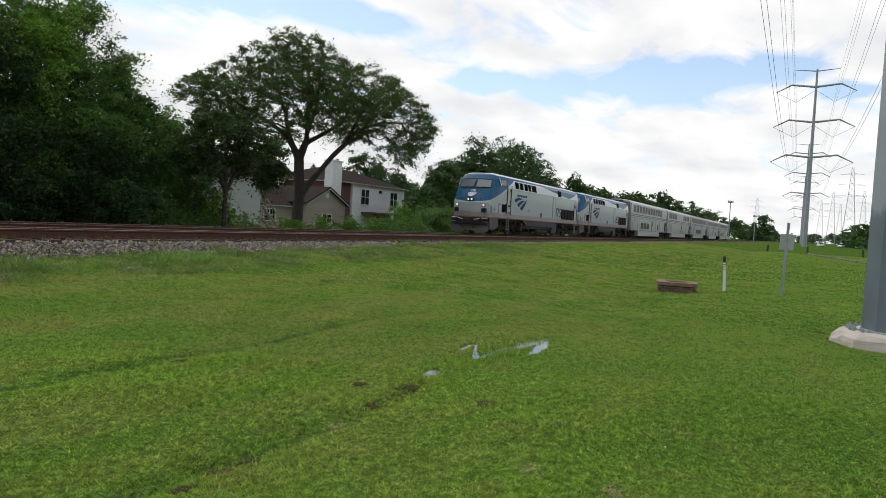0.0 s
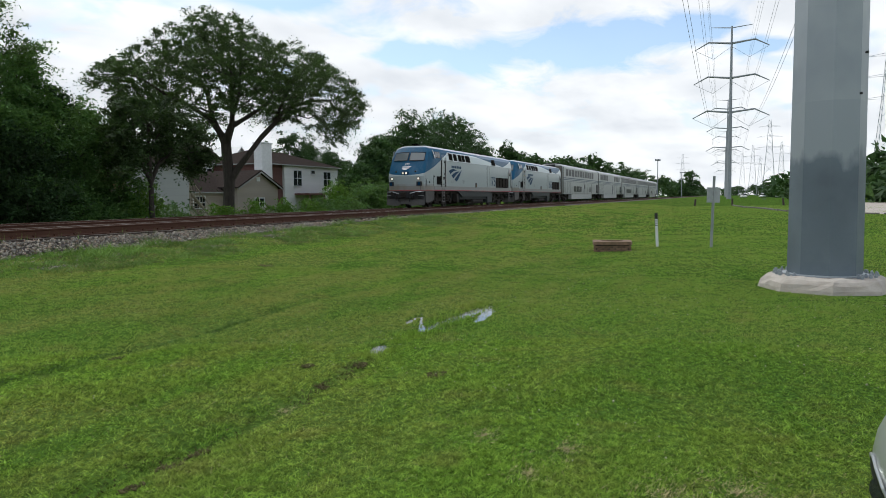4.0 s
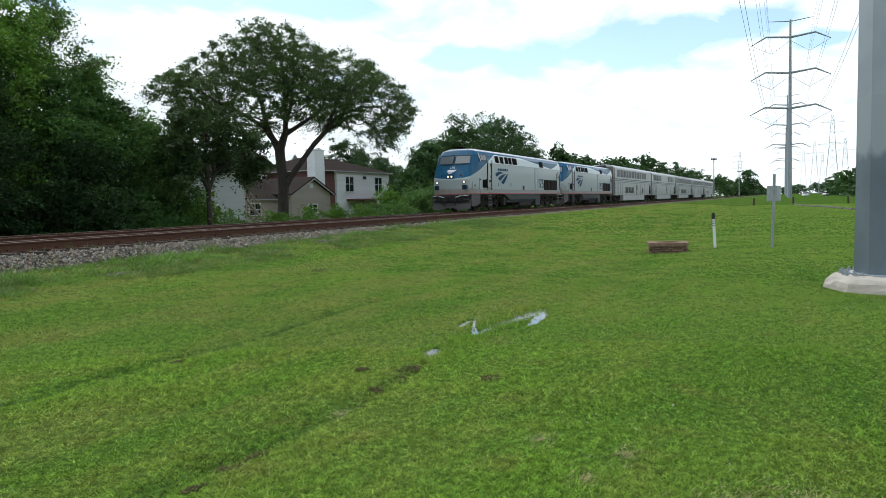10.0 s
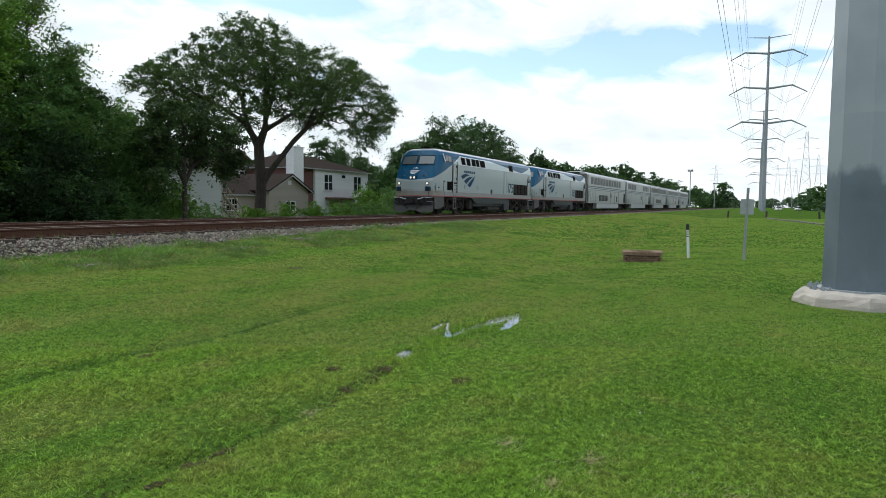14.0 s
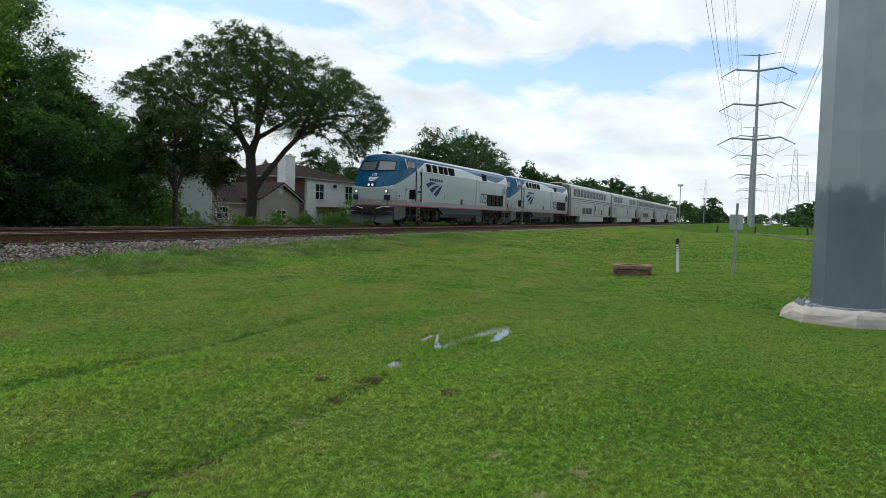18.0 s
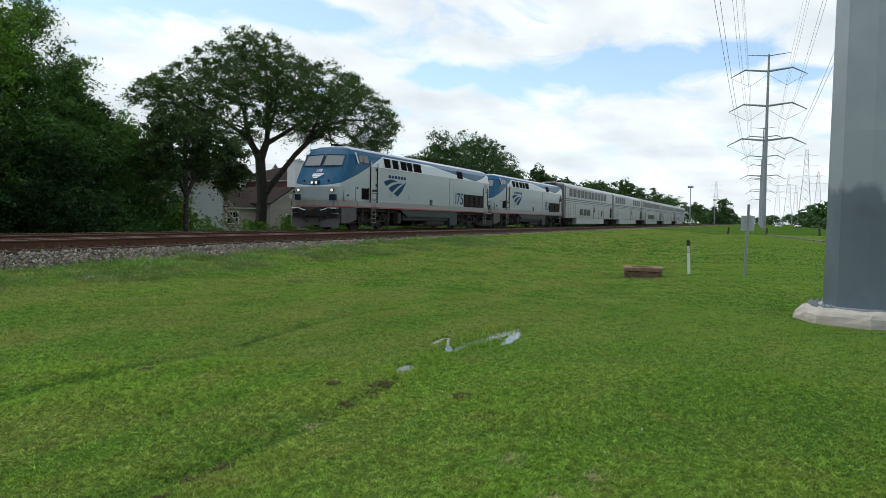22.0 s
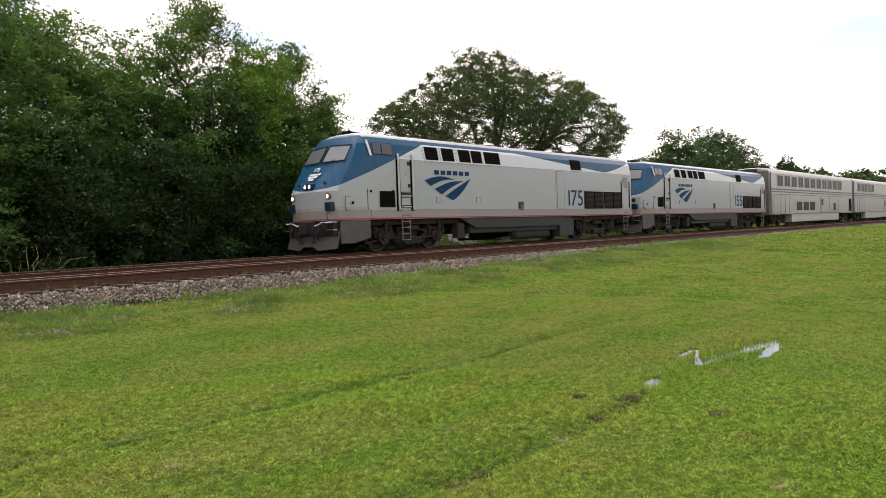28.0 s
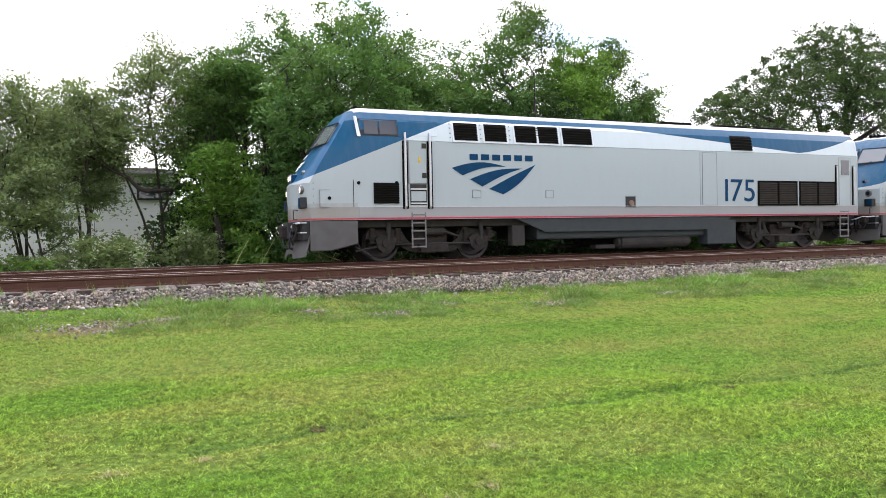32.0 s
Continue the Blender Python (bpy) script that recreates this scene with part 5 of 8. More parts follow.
def houses():
    # white two-storey house with a red-brown end and a tall white chimney
    h = thing("house", "white two-storey house with brown shingle roof and tall chimney", "house", "houses behind the railway")
    part("wall", box_bm(65.2, 76.6, 44.0, 54.0, -0.2, 5.35), M["siding_white"], h)
    part("end_wall", box_bm(61.6, 65.17, 44.25, 53.8, -0.2, 5.35), M["siding_brown"], h, "red-brown siding end")
    pitched_roof(h, 61.6, 76.6, 44.0, 54.0, 5.35, 7.1, "x", 0.35, 4.6)
    window_unit(h, 66.9, 68.5, 44.0, 3.1, 4.75)
    window_unit(h, 73.2, 74.8, 44.0, 3.1, 4.75)
    window_unit(h, 70.5, 71.3, 44.0, 4.5, 4.85, bars=0, cross=0)
    c = part("chimney", box_bm(60.2, 61.9, 43.2, 44.2, 0.0, 7.25, 0.04), M["white_paint"], h, "tall white chimney")
    part("chimney_cap", box_bm(60.1, 62.0, 43.1, 44.3, 7.25, 7.4, 0.03), M["white_paint"], c)
    part("porch_roof", box_bm(67.0, 73.5, 42.0, 43.98, 2.05, 2.25, 0.03), M["siding_brown"], h)
    for x in (67.2, 70.2, 73.2):
        part("porch_post", box_bm(x, x + 0.14, 42.05, 42.19, 0.1, 2.05), M["siding_brown"], h)
    # tan garage with a gable to the railway
    g = thing("garage", "tan sided garage with a gabled front and brown roof", "garage", "houses behind the railway")
    bm = poly_bm([(52.6, 0.0), (58.8, 0.0), (58.8, 2.75), (55.7, 4.15), (52.6, 2.75)], 7.0, lambda u, v, w: (u, 40.5 + w, v))
    part("wall", bm, M["siding_tan"], g)
    for sx in (-1, 1):
        rf = [(55.7, 4.22), (55.7 + sx * 3.5, 2.62), (55.7 + sx * 3.5, 2.75), (55.7, 4.36)]
        part("roof_slope", poly_bm(rf, 7.8, lambda u, v, w: (u, 40.1 + w, v)), M["shingle"], g)
        part("bargeboard", poly_bm([(55.7, 4.20), (55.7 + sx * 3.5, 2.60), (55.7 + sx * 3.5, 2.48), (55.7, 4.08)], 0.05, lambda u, v, w: (u, 40.08 + w, v)), M["fascia"], g)
    window_unit(g, 55.1, 56.5, 40.5, 0.95, 1.7)
    part("gable_vent", box_bm(55.45, 55.95, 40.44, 40.5, 3.3, 3.7), M["white_paint"], g)
    wing = thing("house", "low tan house wing with a long brown roof", "house", "houses behind the railway")
    part("wall", box_bm(46.8, 52.5, 42.0, 48.0, -0.1, 2.3), M["siding_tan"], wing)
    pitched_roof(wing, 46.8, 53.6, 42.0, 48.0, 2.3, 4.2, "x", 0.4, 0.0)
    window_unit(wing, 48.6, 50.0, 42.0, 0.9, 1.9)
    # house between, further back, with dormer gable
    m = thing("house", "grey two-storey house with hipped brown roof and small gable", "house", "houses behind the railway")
    part("wall", box_bm(57.0, 68.0, 50.5, 60.0, -0.2, 5.5), M["siding_grey"], m)
    pitched_roof(m, 57.0, 68.0, 50.5, 60.0, 5.5, 7.9, "x", 0.4, 3.0)
    for a, b in ((60.6, 62.2), (66.0, 67.4)):
        window_unit(m, a, b, 50.5, 4.0, 4.9)
    bm = poly_bm([(63.8, 5.4), (67.8, 5.4), (65.8, 7.3)], 3.0, lambda u, v, w: (u, 50.2 + w, v))
    part("dormer_gable", bm, M["siding_white"], m)
    for sx in (-1, 1):
        part("dormer_roof", poly_bm([(65.8, 7.38), (65.8 + sx * 2.3, 5.30), (65.8 + sx * 2.3, 5.42), (65.8, 7.52)], 3.6, lambda u, v, w: (u, 49.9 + w, v)), M["white_paint"], m)
    part("round_window", cyl_bm(0.42, 50.40, 50.5, "y", 18, (58.9, 0, 4.7)), M["white_paint"], m)
    part("round_pane", cyl_bm(0.30, 50.37, 50.42, "y", 18, (58.9, 0, 4.7)), M["glass"], m)
    # pale grey house with a plain flank and outside stair
    q = thing("house", "pale grey sided house with a plain flank wall", "house", "houses behind the railway")
    part("wall", box_bm(39.0, 44.9, 39.2, 47.0, -0.2, 4.3), M["siding_grey"], q)
    pitched_roof(q, 39.0, 44.9, 39.2, 47.0, 4.3, 5.0, "y", 0.3, 2.8)
    part("round_vent", cyl_bm(0.26, 39.1, 39.2, "y", 16, (41.8, 0, 1.55)), M["dark_hole"], q)
    part("vent_ring", joined(cyl_bm(0.34, 39.14, 39.2, "y", 16, (41.8, 0, 1.55))), M["white_paint"], q)
    st = thing("outside_stair", "weathered tan timber stair beside the grey house", "stair", "")
    for k in range(9):
        part("tread", box_bm(45.3 + 0.28 * k, 45.62 + 0.28 * k, 39.4, 40.5, 2.35 - 0.26 * k, 2.41 - 0.26 * k), M["stair_wood"], st)
    for y in (39.4, 40.5):
        part("handrail", tube([(45.2, y, 3.35), (47.8, y, 0.95)], 0.05, 6), M["stair_wood"], st)
        part("stringer", tube([(45.2, y, 2.3), (47.9, y, -0.05)], 0.09, 6), M["stair_wood"], st)
        for k in range(8):
            part("baluster", tube([(45.4 + 0.32 * k, y, 2.2 - 0.29 * k), (45.4 + 0.32 * k, y, 3.15 - 0.29 * k)], 0.025, 5), M["stair_wood"], st)
    part("newel_post", box_bm(45.1, 45.25, 39.35, 39.5, -0.1, 4.2), M["stair_wood"], st)
    b = thing("house", "orange-brown brick house corner among the trees", "house", "houses behind the railway")
    part("wall", box_bm(34.0, 38.9, 39.6, 47.0, -0.2, 3.9), M["house_brick"], b)
    pitched_roof(b, 34.0, 38.9, 39.6, 47.0, 3.9, 4.6, "y", 0.2, 2.6)
    # pale building seen through the scrub
    w = thing("house", "pale stucco building with a blue-lit window behind the scrub", "house", "houses behind the railway")
    part("wall", box_bm(-7.2, 1.15, 34.0, 42.0, -0.2, 4.7), M["siding_white"], w)
    pitched_roof(w, -7.2, 1.15, 34.0, 42.0, 4.7, 5.25, "x", 0.4, 1.0)
    window_unit(w, -0.30, 0.85, 34.0, 3.55, 4.10, trim="black", bars=0, cross=0)


houses()
# ---- the train ----
# Where the front of the train stands, by time: at rest at first, then gathering speed.
FRONT = [(0.0, 42.0), (3.0, 42.0), (7.0, 41.95), (8.0, 41.85), (9.0, 41.6), (10.0, 41.2), (11.0, 40.7), (12.0, 40.1), (13.0, 39.5), (14.0, 38.8), (15.0, 38.0), (16.0, 37.0), (17.0, 35.9), (18.0, 34.6), (19.0, 33.2), (20.0, 31.65), (21.0, 30.0),
         (22.0, 28.15), (23.0, 26.1), (24.0, 23.95), (25.0, 21.65), (26.0, 19.25), (27.0, 16.75), (28.0, 14.2), (29.0, 11.58), (30.0, 8.88), (31.0, 6.08), (32.0, 3.26)]


def livery():
    """The engine's paint by place on the body: blue nose and roof swoosh, white above the belt, silver sides, a red line, grey below; grime and rain streaks."""
    m = bpy.data.materials.new("engine_livery")
    m.use_nodes = True
    nt = m.node_tree
    N, L = nt.nodes.new, nt.links.new
    b = nt.nodes["Principled BSDF"]
    co = N("ShaderNodeTexCoord")
    sp = N("ShaderNodeSeparateXYZ")
    L(co.outputs["Object"], sp.inputs[0])
    S, Z = sp.outputs[0], sp.outputs[2]

    def mth(op, a, c=None):
        n = N("ShaderNodeMath"); n.operation = op
        for i, v in enumerate((a, c)):
            if v is None:
                continue
            if isinstance(v, (int, float)):
                n.inputs[i].default_value = v
            else:
                L(v, n.inputs[i])
        return n.outputs[0]

    def mix(f, a, c):
        n = N("ShaderNodeMix"); n.data_type = "RGBA"
        L(f, n.inputs["Factor"])
        for k, v in (("A", a), ("B", c)):
            if isinstance(v, tuple):
                n.inputs[k].default_value = (*v, 1)
            else:
                L(v, n.inputs[k])
        return n.outputs["Result"]

    silver, white, blue, red = (0.365, 0.414, 0.412), (0.605, 0.675, 0.69), (0.001, 0.078, 0.166), (0.44, 0.028, 0.06)
    belt = mth("GREATER_THAN", Z, 3.205)
    c = mix(belt, silver, white)
    band = mth("MULTIPLY", mth("LESS_THAN", Z, 1.45), mth("GREATER_THAN", Z, 1.0))
    c = mix(band, c, (0.29, 0.292, 0.28))
    nose = mth("GREATER_THAN", mth("SUBTRACT", Z, mth("MULTIPLY", S, 0.40)), 2.02)
    nose = mth("MULTIPLY", nose, mth("LESS_THAN", S, 6.0))
    c1 = mth("SUBTRACT", 3.84, mth("MULTIPLY", mth("SUBTRACT", S, 9.6), 0.078))
    c2 = mth("ADD", 3.24, mth("MULTIPLY", mth("POWER", mth("MAXIMUM", mth("SUBTRACT", S, 17.2), 0.0), 1.5), 0.125))
    swoosh = mth("MULTIPLY", mth("GREATER_THAN", Z, mth("MAXIMUM", c1, c2)), mth("GREATER_THAN", S, 4.0))
    edge = mth("GREATER_THAN", Z, 3.80)
    bl = mth("MAXIMUM", mth("MAXIMUM", nose, swoosh), edge)
    bl = mth("MULTIPLY", bl, mth("LESS_THAN", Z, 3.93))
    c = mix(bl, c, blue)
    roof = mth("MULTIPLY", mth("GREATER_THAN", Z, 3.93), mth("GREATER_THAN", S, 1.75))
    c = mix(roof, c, (0.50, 0.52, 0.54))
    crest = mth("MULTIPLY", mth("GREATER_THAN", Z, 3.93), mth("LESS_THAN", S, 1.75))
    c = mix(crest, c, blue)
    rl = mth("MULTIPLY", mth("GREATER_THAN", Z, 1.130), mth("LESS_THAN", Z, 1.172))
    c = mix(rl, c, red)
    # grime: brown film towards the frame of the nose, vertical streaks over the sides
    n1 = N("ShaderNodeTexNoise"); n1.inputs["Scale"].default_value = 1.0; n1.inputs["Detail"].default_value = 5
    mp = N("ShaderNodeMapping"); mp.inputs["Scale"].default_value = (1.2, 1.2, 0.5)
    L(co.outputs["Object"], mp.inputs[0]); L(mp.outputs[0], n1.inputs["Vector"])
    n2 = N("ShaderNodeTexNoise"); n2.inputs["Scale"].default_value = 6.0; n2.inputs["Detail"].default_value = 4
    mp2 = N("ShaderNodeMapping"); mp2.inputs["Scale"].default_value = (0.9, 0.9, 0.16)
    L(co.outputs["Object"], mp2.inputs[0]); L(mp2.outputs[0], n2.inputs["Vector"])
    st = N("ShaderNodeMapRange"); st.inputs["From Min"].default_value, st.inputs["From Max"].default_value = 0.45, 0.75
    st.inputs["To Max"].default_value = 0.07
    L(n2.outputs["Fac"], st.inputs["Value"])
    c = mix(st.outputs[0], c, (0.30, 0.29, 0.27))
    g = N("ShaderNodeMapRange"); g.inputs["From Min"].default_value, g.inputs["From Max"].default_value = 0.40, 0.68
    g.inputs["To Max"].default_value = 0.55
    L(n1.outputs["Fac"], g.inputs["Value"])
    foot = mth("MULTIPLY", mth("LESS_THAN", S, 1.72), mth("LESS_THAN", Z, 1.55))
    c = mix(mth("MULTIPLY", g.outputs[0], foot), c, (0.22, 0.17, 0.10))
    L(c, b.inputs["Base Color"])
    b.inputs["Roughness"].default_value, b.inputs["Metallic"].default_value = 0.34, 0.0
    b.inputs["Specular IOR Level"].default_value = 0.18
    b.inputs["Coat Weight"].default_value, b.inputs["Coat Roughness"].default_value = 0.12, 0.05
    bp = N("ShaderNodeBump"); bp.inputs["Strength"].default_value, bp.inputs["Distance"].default_value = 0.12, 0.03
    L(n1.outputs["Fac"], bp.inputs["Height"]); L(bp.outputs[0], b.inputs["Normal"])
    return m


M["livery"] = livery()


def side_y(z):
    """Half width of the engine's body by height."""
    return float(np.interp(z, (1.12, 3.2, 3.7, 3.98, 4.12), (1.52, 1.52, 1.43, 1.22, 0.80)))


def panel(s0, s1, z0, z1, out, thick, side, top_s0=None, top_s1=None):
    """A plate lying on the body's side, following its lean."""
    bm = bmesh.new()
    a, b = top_s0 if top_s0 is not None else s0, top_s1 if top_s1 is not None else s1
    v = [bm.verts.new((s, side * (side_y(z) + o), z)) for o in (out - thick, out) for s, z in ((s0, z0), (s1, z0), (b, z1), (a, z1))]
    for f in ((3, 2, 1, 0), (4, 5, 6, 7), (0, 1, 5, 4), (1, 2, 6, 5), (2, 3, 7, 6), (3, 0, 4, 7)):
        bm.faces.new([v[i] for i in f])
    return bm


def louvre(parent, name, s0, s1, z0, z1, side, n, frame=None, mullions=(), label="dark slatted air vent"):
    """A framed vent: a dark back, slats leaning out, upright bars."""
    v = part(name, joined(*[panel(s0, s1, z0 + (z1 - z0) * k / 6, z0 + (z1 - z0) * (k + 1) / 6, 0.010, 0.02, side) for k in range(6)]), M["dark_hole"], parent, label)
    bms = []
    for k in range(n):
        za = z0 + (z1 - z0) * (k + 0.15) / n
        zb = z0 + (z1 - z0) * (k + 0.80) / n
        bm = bmesh.new()
        q = [bm.verts.new(p) for p in ((s0, side * (side_y(za) + 0.045), za), (s1, side * (side_y(za) + 0.045), za), (s1, side * (side_y(zb) + 0.012), zb), (s0, side * (side_y(zb) + 0.012), zb),
                                       (s0, side * (side_y(za) + 0.045), za - 0.008), (s1, side * (side_y(za) + 0.045), za - 0.008))]
        bm.faces.new(q[:4]); bm.faces.new((q[0], q[1], q[5], q[4]))
        bms.append(bm)
    part("slats", joined(*bms), M["slat_dusty" if name == "rear_vent" else "slat"], v)
    if frame is not None:
        w = 0.05
        part("vent_frame", joined(panel(s0 - w, s1 + w, z0 - w, z0, 0.03, 0.04, side), panel(s0 - w, s1 + w, z1, z1 + w, 0.03, 0.04, side),
                                  panel(s0 - w, s0, z0, z1, 0.03, 0.04, side), panel(s1, s1 + w, z0, z1, 0.03, 0.04, side), *[panel(q - 0.03, q + 0.03, z0, z1, 0.05, 0.05, side) for q in mullions]), frame, v)
    return v


def text_mesh(words, size, material, name):
    cu = bpy.data.curves.new(name, "FONT")
    cu.body, cu.size, cu.extrude, cu.align_x, cu.align_y = words, size, 0.004, "CENTER", "CENTER"
    ob = bpy.data.objects.new(name, cu)
    scene.collection.objects.link(ob)
    me = bpy.data.meshes.new_from_object(ob.evaluated_get(bpy.context.evaluated_depsgraph_get()))
    me.name = name
    bpy.data.objects.remove(ob)
    bpy.data.curves.remove(cu)
    me.materials.clear(); me.materials.append(material)
    return me


def engine_shell():
    """The body in level rings: a blunt nose under a raked windscreen, flat sides, a rounded roof."""
    levels = [(1.12, 0.10, (0.14, 0.70), (0.40, 1.40), 1.7), (1.6, 0.09, (0.13, 0.70), (0.39, 1.41), 1.7), (2.08, 0.08, (0.12, 0.70), (0.38, 1.42), 1.7), (2.5, 0.38, (0.42, 0.75), (0.62, 1.43), 1.75),
              (3.2, 0.92, (0.95, 0.80), (1.08, 1.40), 1.8), (3.7, 1.28, (1.30, 0.80), (1.40, 1.27), 1.85), (3.98, 1.50, (1.52, 0.70), (1.60, 1.02), 1.9), (4.12, 1.78, (1.80, 0.45), (1.84, 0.68), 1.96)]
    bm = bmesh.new()
    rings = []
    for z, c, a, k, back in levels:
        w = side_y(z)
        a, k = (a[0] + 0.06, a[1] * 0.93), (k[0] + 0.06, k[1] * 0.955)
        half = [(c + 0.03, 0.0), a, ((a[0] + k[0]) / 2 - 0.03, (a[1] + k[1]) / 2 + 0.05), k, ((k[0] + back) / 2, (k[1] + w) / 2 + 0.03), (back, w), (20.1, w), (20.28, w - 0.10), (20.30, 0.0)]
        full = [(s, -y) for s, y in half] + [(s, y) for s, y in half[-2:0:-1]]
        rings.append([bm.verts.new((s, y, z)) for s, y in full])
    for r, q in zip(rings, rings[1:]):
        n = len(r)
        for i in range(n):
            bm.faces.new((r[i], r[(i + 1) % n], q[(i + 1) % n], q[i]))
    bm.faces.new(rings[0][::-1])
    top = rings[-1]
    n = len(top)
    ridge = [bm.verts.new((2.6, 0, 4.16)), bm.verts.new((20.0, 0, 4.16))]
    h = n // 2
    for i in range(n):
        j = (i + 1) % n
        near = lambda v: ridge[0] if v.co.x < 10 else ridge[1]
        a, b = near(top[i]), near(top[j])
        bm.faces.new((top[i], top[j], b, a) if a is not b else (top[i], top[j], a))
    me = from_bm("body", bm, M["livery"], True)
    me.set_sharp_from_angle(angle=radians(24))
    return me


def wheelset(parent, s, r=0.505, gauge=0.7525):
    w = thing("wheelset", "", "", m=None)
    w.parent = parent
    w.location = (s, 0, r)
    for side in (-1, 1):
        prof = [(0.0, 0.13), (0.09, 0.13), (0.10, 0.055), (r - 0.12, 0.045), (r - 0.08, 0.11), (r - 0.005, 0.12), (r, 0.10), (r, 0.012), (r + 0.028, 0.0), (r + 0.02, -0.02), (0.0, -0.02)]
        bm = bmesh.new()
        n = 28
        rings = [[bm.verts.new((q * math.cos(2 * math.pi * k / n), side * (gauge - 0.05 + o), q * math.sin(2 * math.pi * k / n))) for k in range(n)] for q, o in prof if q > 0]
        for a, b in zip(rings, rings[1:]):
            for k in range(n):
                bm.faces.new((a[k], a[(k + 1) % n], b[(k + 1) % n], b[k]))
        bm.faces.new(rings[0]); bm.faces.new(rings[-1])
        part("wheel", bm, M["wheel"], w)
    part("axle", cyl_bm(0.09, -gauge, gauge, "y", 12), M["wheel"], w)
    return w


SPINNING = []


def bogie(parent, s, base=2.71, r=0.505, coach=False):
    """A two-axle truck: side frames, axle boxes, coil springs, dampers, rods."""
    t = thing("bogie", "dusty brown steel bogie", "")
    t.parent = parent
    t.location = (s, 0, 0)
    for side in (-1, 1):
        y = side * 0.98
        out = [(-base / 2 - 0.55, 0.62), (-base / 2 - 0.5, 0.80), (-base / 2 + 0.45, 0.86), (-0.75, 0.60), (-0.55, 0.42), (0.55, 0.42), (0.75, 0.60), (base / 2 - 0.45, 0.86), (base / 2 + 0.5, 0.80), (base / 2 + 0.55, 0.62),
               (base / 2 - 0.35, 0.60), (0.85, 0.36), (0.6, 0.24), (-0.6, 0.24), (-0.85, 0.36), (-base / 2 + 0.35, 0.60)]
        part("side_frame", poly_bm(out, 0.14, lambda u, v, w, y=y, q=side: (u, y + q * w, v)), M["truck"], t)
        for e in (-1, 1):
            x = e * base / 2
            bx = [(x - 0.30, 0.62), (x - 0.22, 0.36), (x - 0.10, 0.26), (x + 0.10, 0.26), (x + 0.22, 0.36), (x + 0.30, 0.62), (x + 0.16, 0.70), (x - 0.16, 0.70)]
            part("axle_box", poly_bm(bx, 0.24, lambda u, v, w, y=y, q=side: (u, y + q * (0.02 + w), v)), M["truck"], t)
            part("bearing_cap", cyl_bm(0.12, side * 1.22, side * 1.30, "y", 14, (x, 0, r)), M["truck"], t)
            for o in (-0.36, 0.36):
                rings = [cyl_bm(0.10, 0.50 + 0.085 * k, 0.54 + 0.085 * k, "z", 12, (x + o, side * 1.13, 0)) for k in range(5)]
                part("coil_spring", joined(*rings, cyl_bm(0.06, 0.5, 0.9, "z", 8, (x + o, side * 1.13, 0))), M["truck"], t)
            part("damper", joined(cyl_bm(0.045, 0.55, 0.80, "z", 10, (x + 0.06, side * 1.27, 0)), cyl_bm(0.065, 0.76, 1.04, "z", 10, (x + 0.06, side * 1.27, 0))), M["frame_grey"], t)
        part("traction_rod", tube([(-base / 2, side * 1.2, 0.46), (base / 2, side * 1.2, 0.46)], 0.03, 8), M["frame_grey"], t)
        part("brake_cylinder", joined(cyl_bm(0.10, -0.25, 0.32, "x", 12, (0, side * 1.18, 0.80)), tube([(0.3, side * 1.18, 0.8), (0.75, side * 1.18, 0.66)], 0.035, 8)), M["frame_grey"], t)
        part("bolster_block", box_bm(-0.42, 0.42, min(side * 1.05, side * 1.30), max(side * 1.05, side * 1.30), 0.22, 0.44, 0.03), M["truck"], t)
    part("transom", box_bm(-0.5, 0.5, -1.0, 1.0, 0.40, 0.85, 0.03), M["truck"], t)
    for e in (-1, 1):
        SPINNING.append((wheelset(t, e * base / 2, r), r))
    return t


def ladder(parent, s0, s1, z0, z1, side, n, y=1.50, material=None):
    bms = [tube([(s, side * y, z0), (s, side * y, z1)], 0.022, 6) for s in (s0, s1)]
    bms += [box_bm(s0, s1, min(side * (y - 0.10), side * (y + 0.02)), max(side * (y - 0.10), side * (y + 0.02)), z - 0.02, z + 0.02) for z in np.linspace(z0 + 0.03, z1 - 0.06, n)]
    return part("ladder", joined(*bms), material or M["worn_step"], parent, "worn steel step ladder")


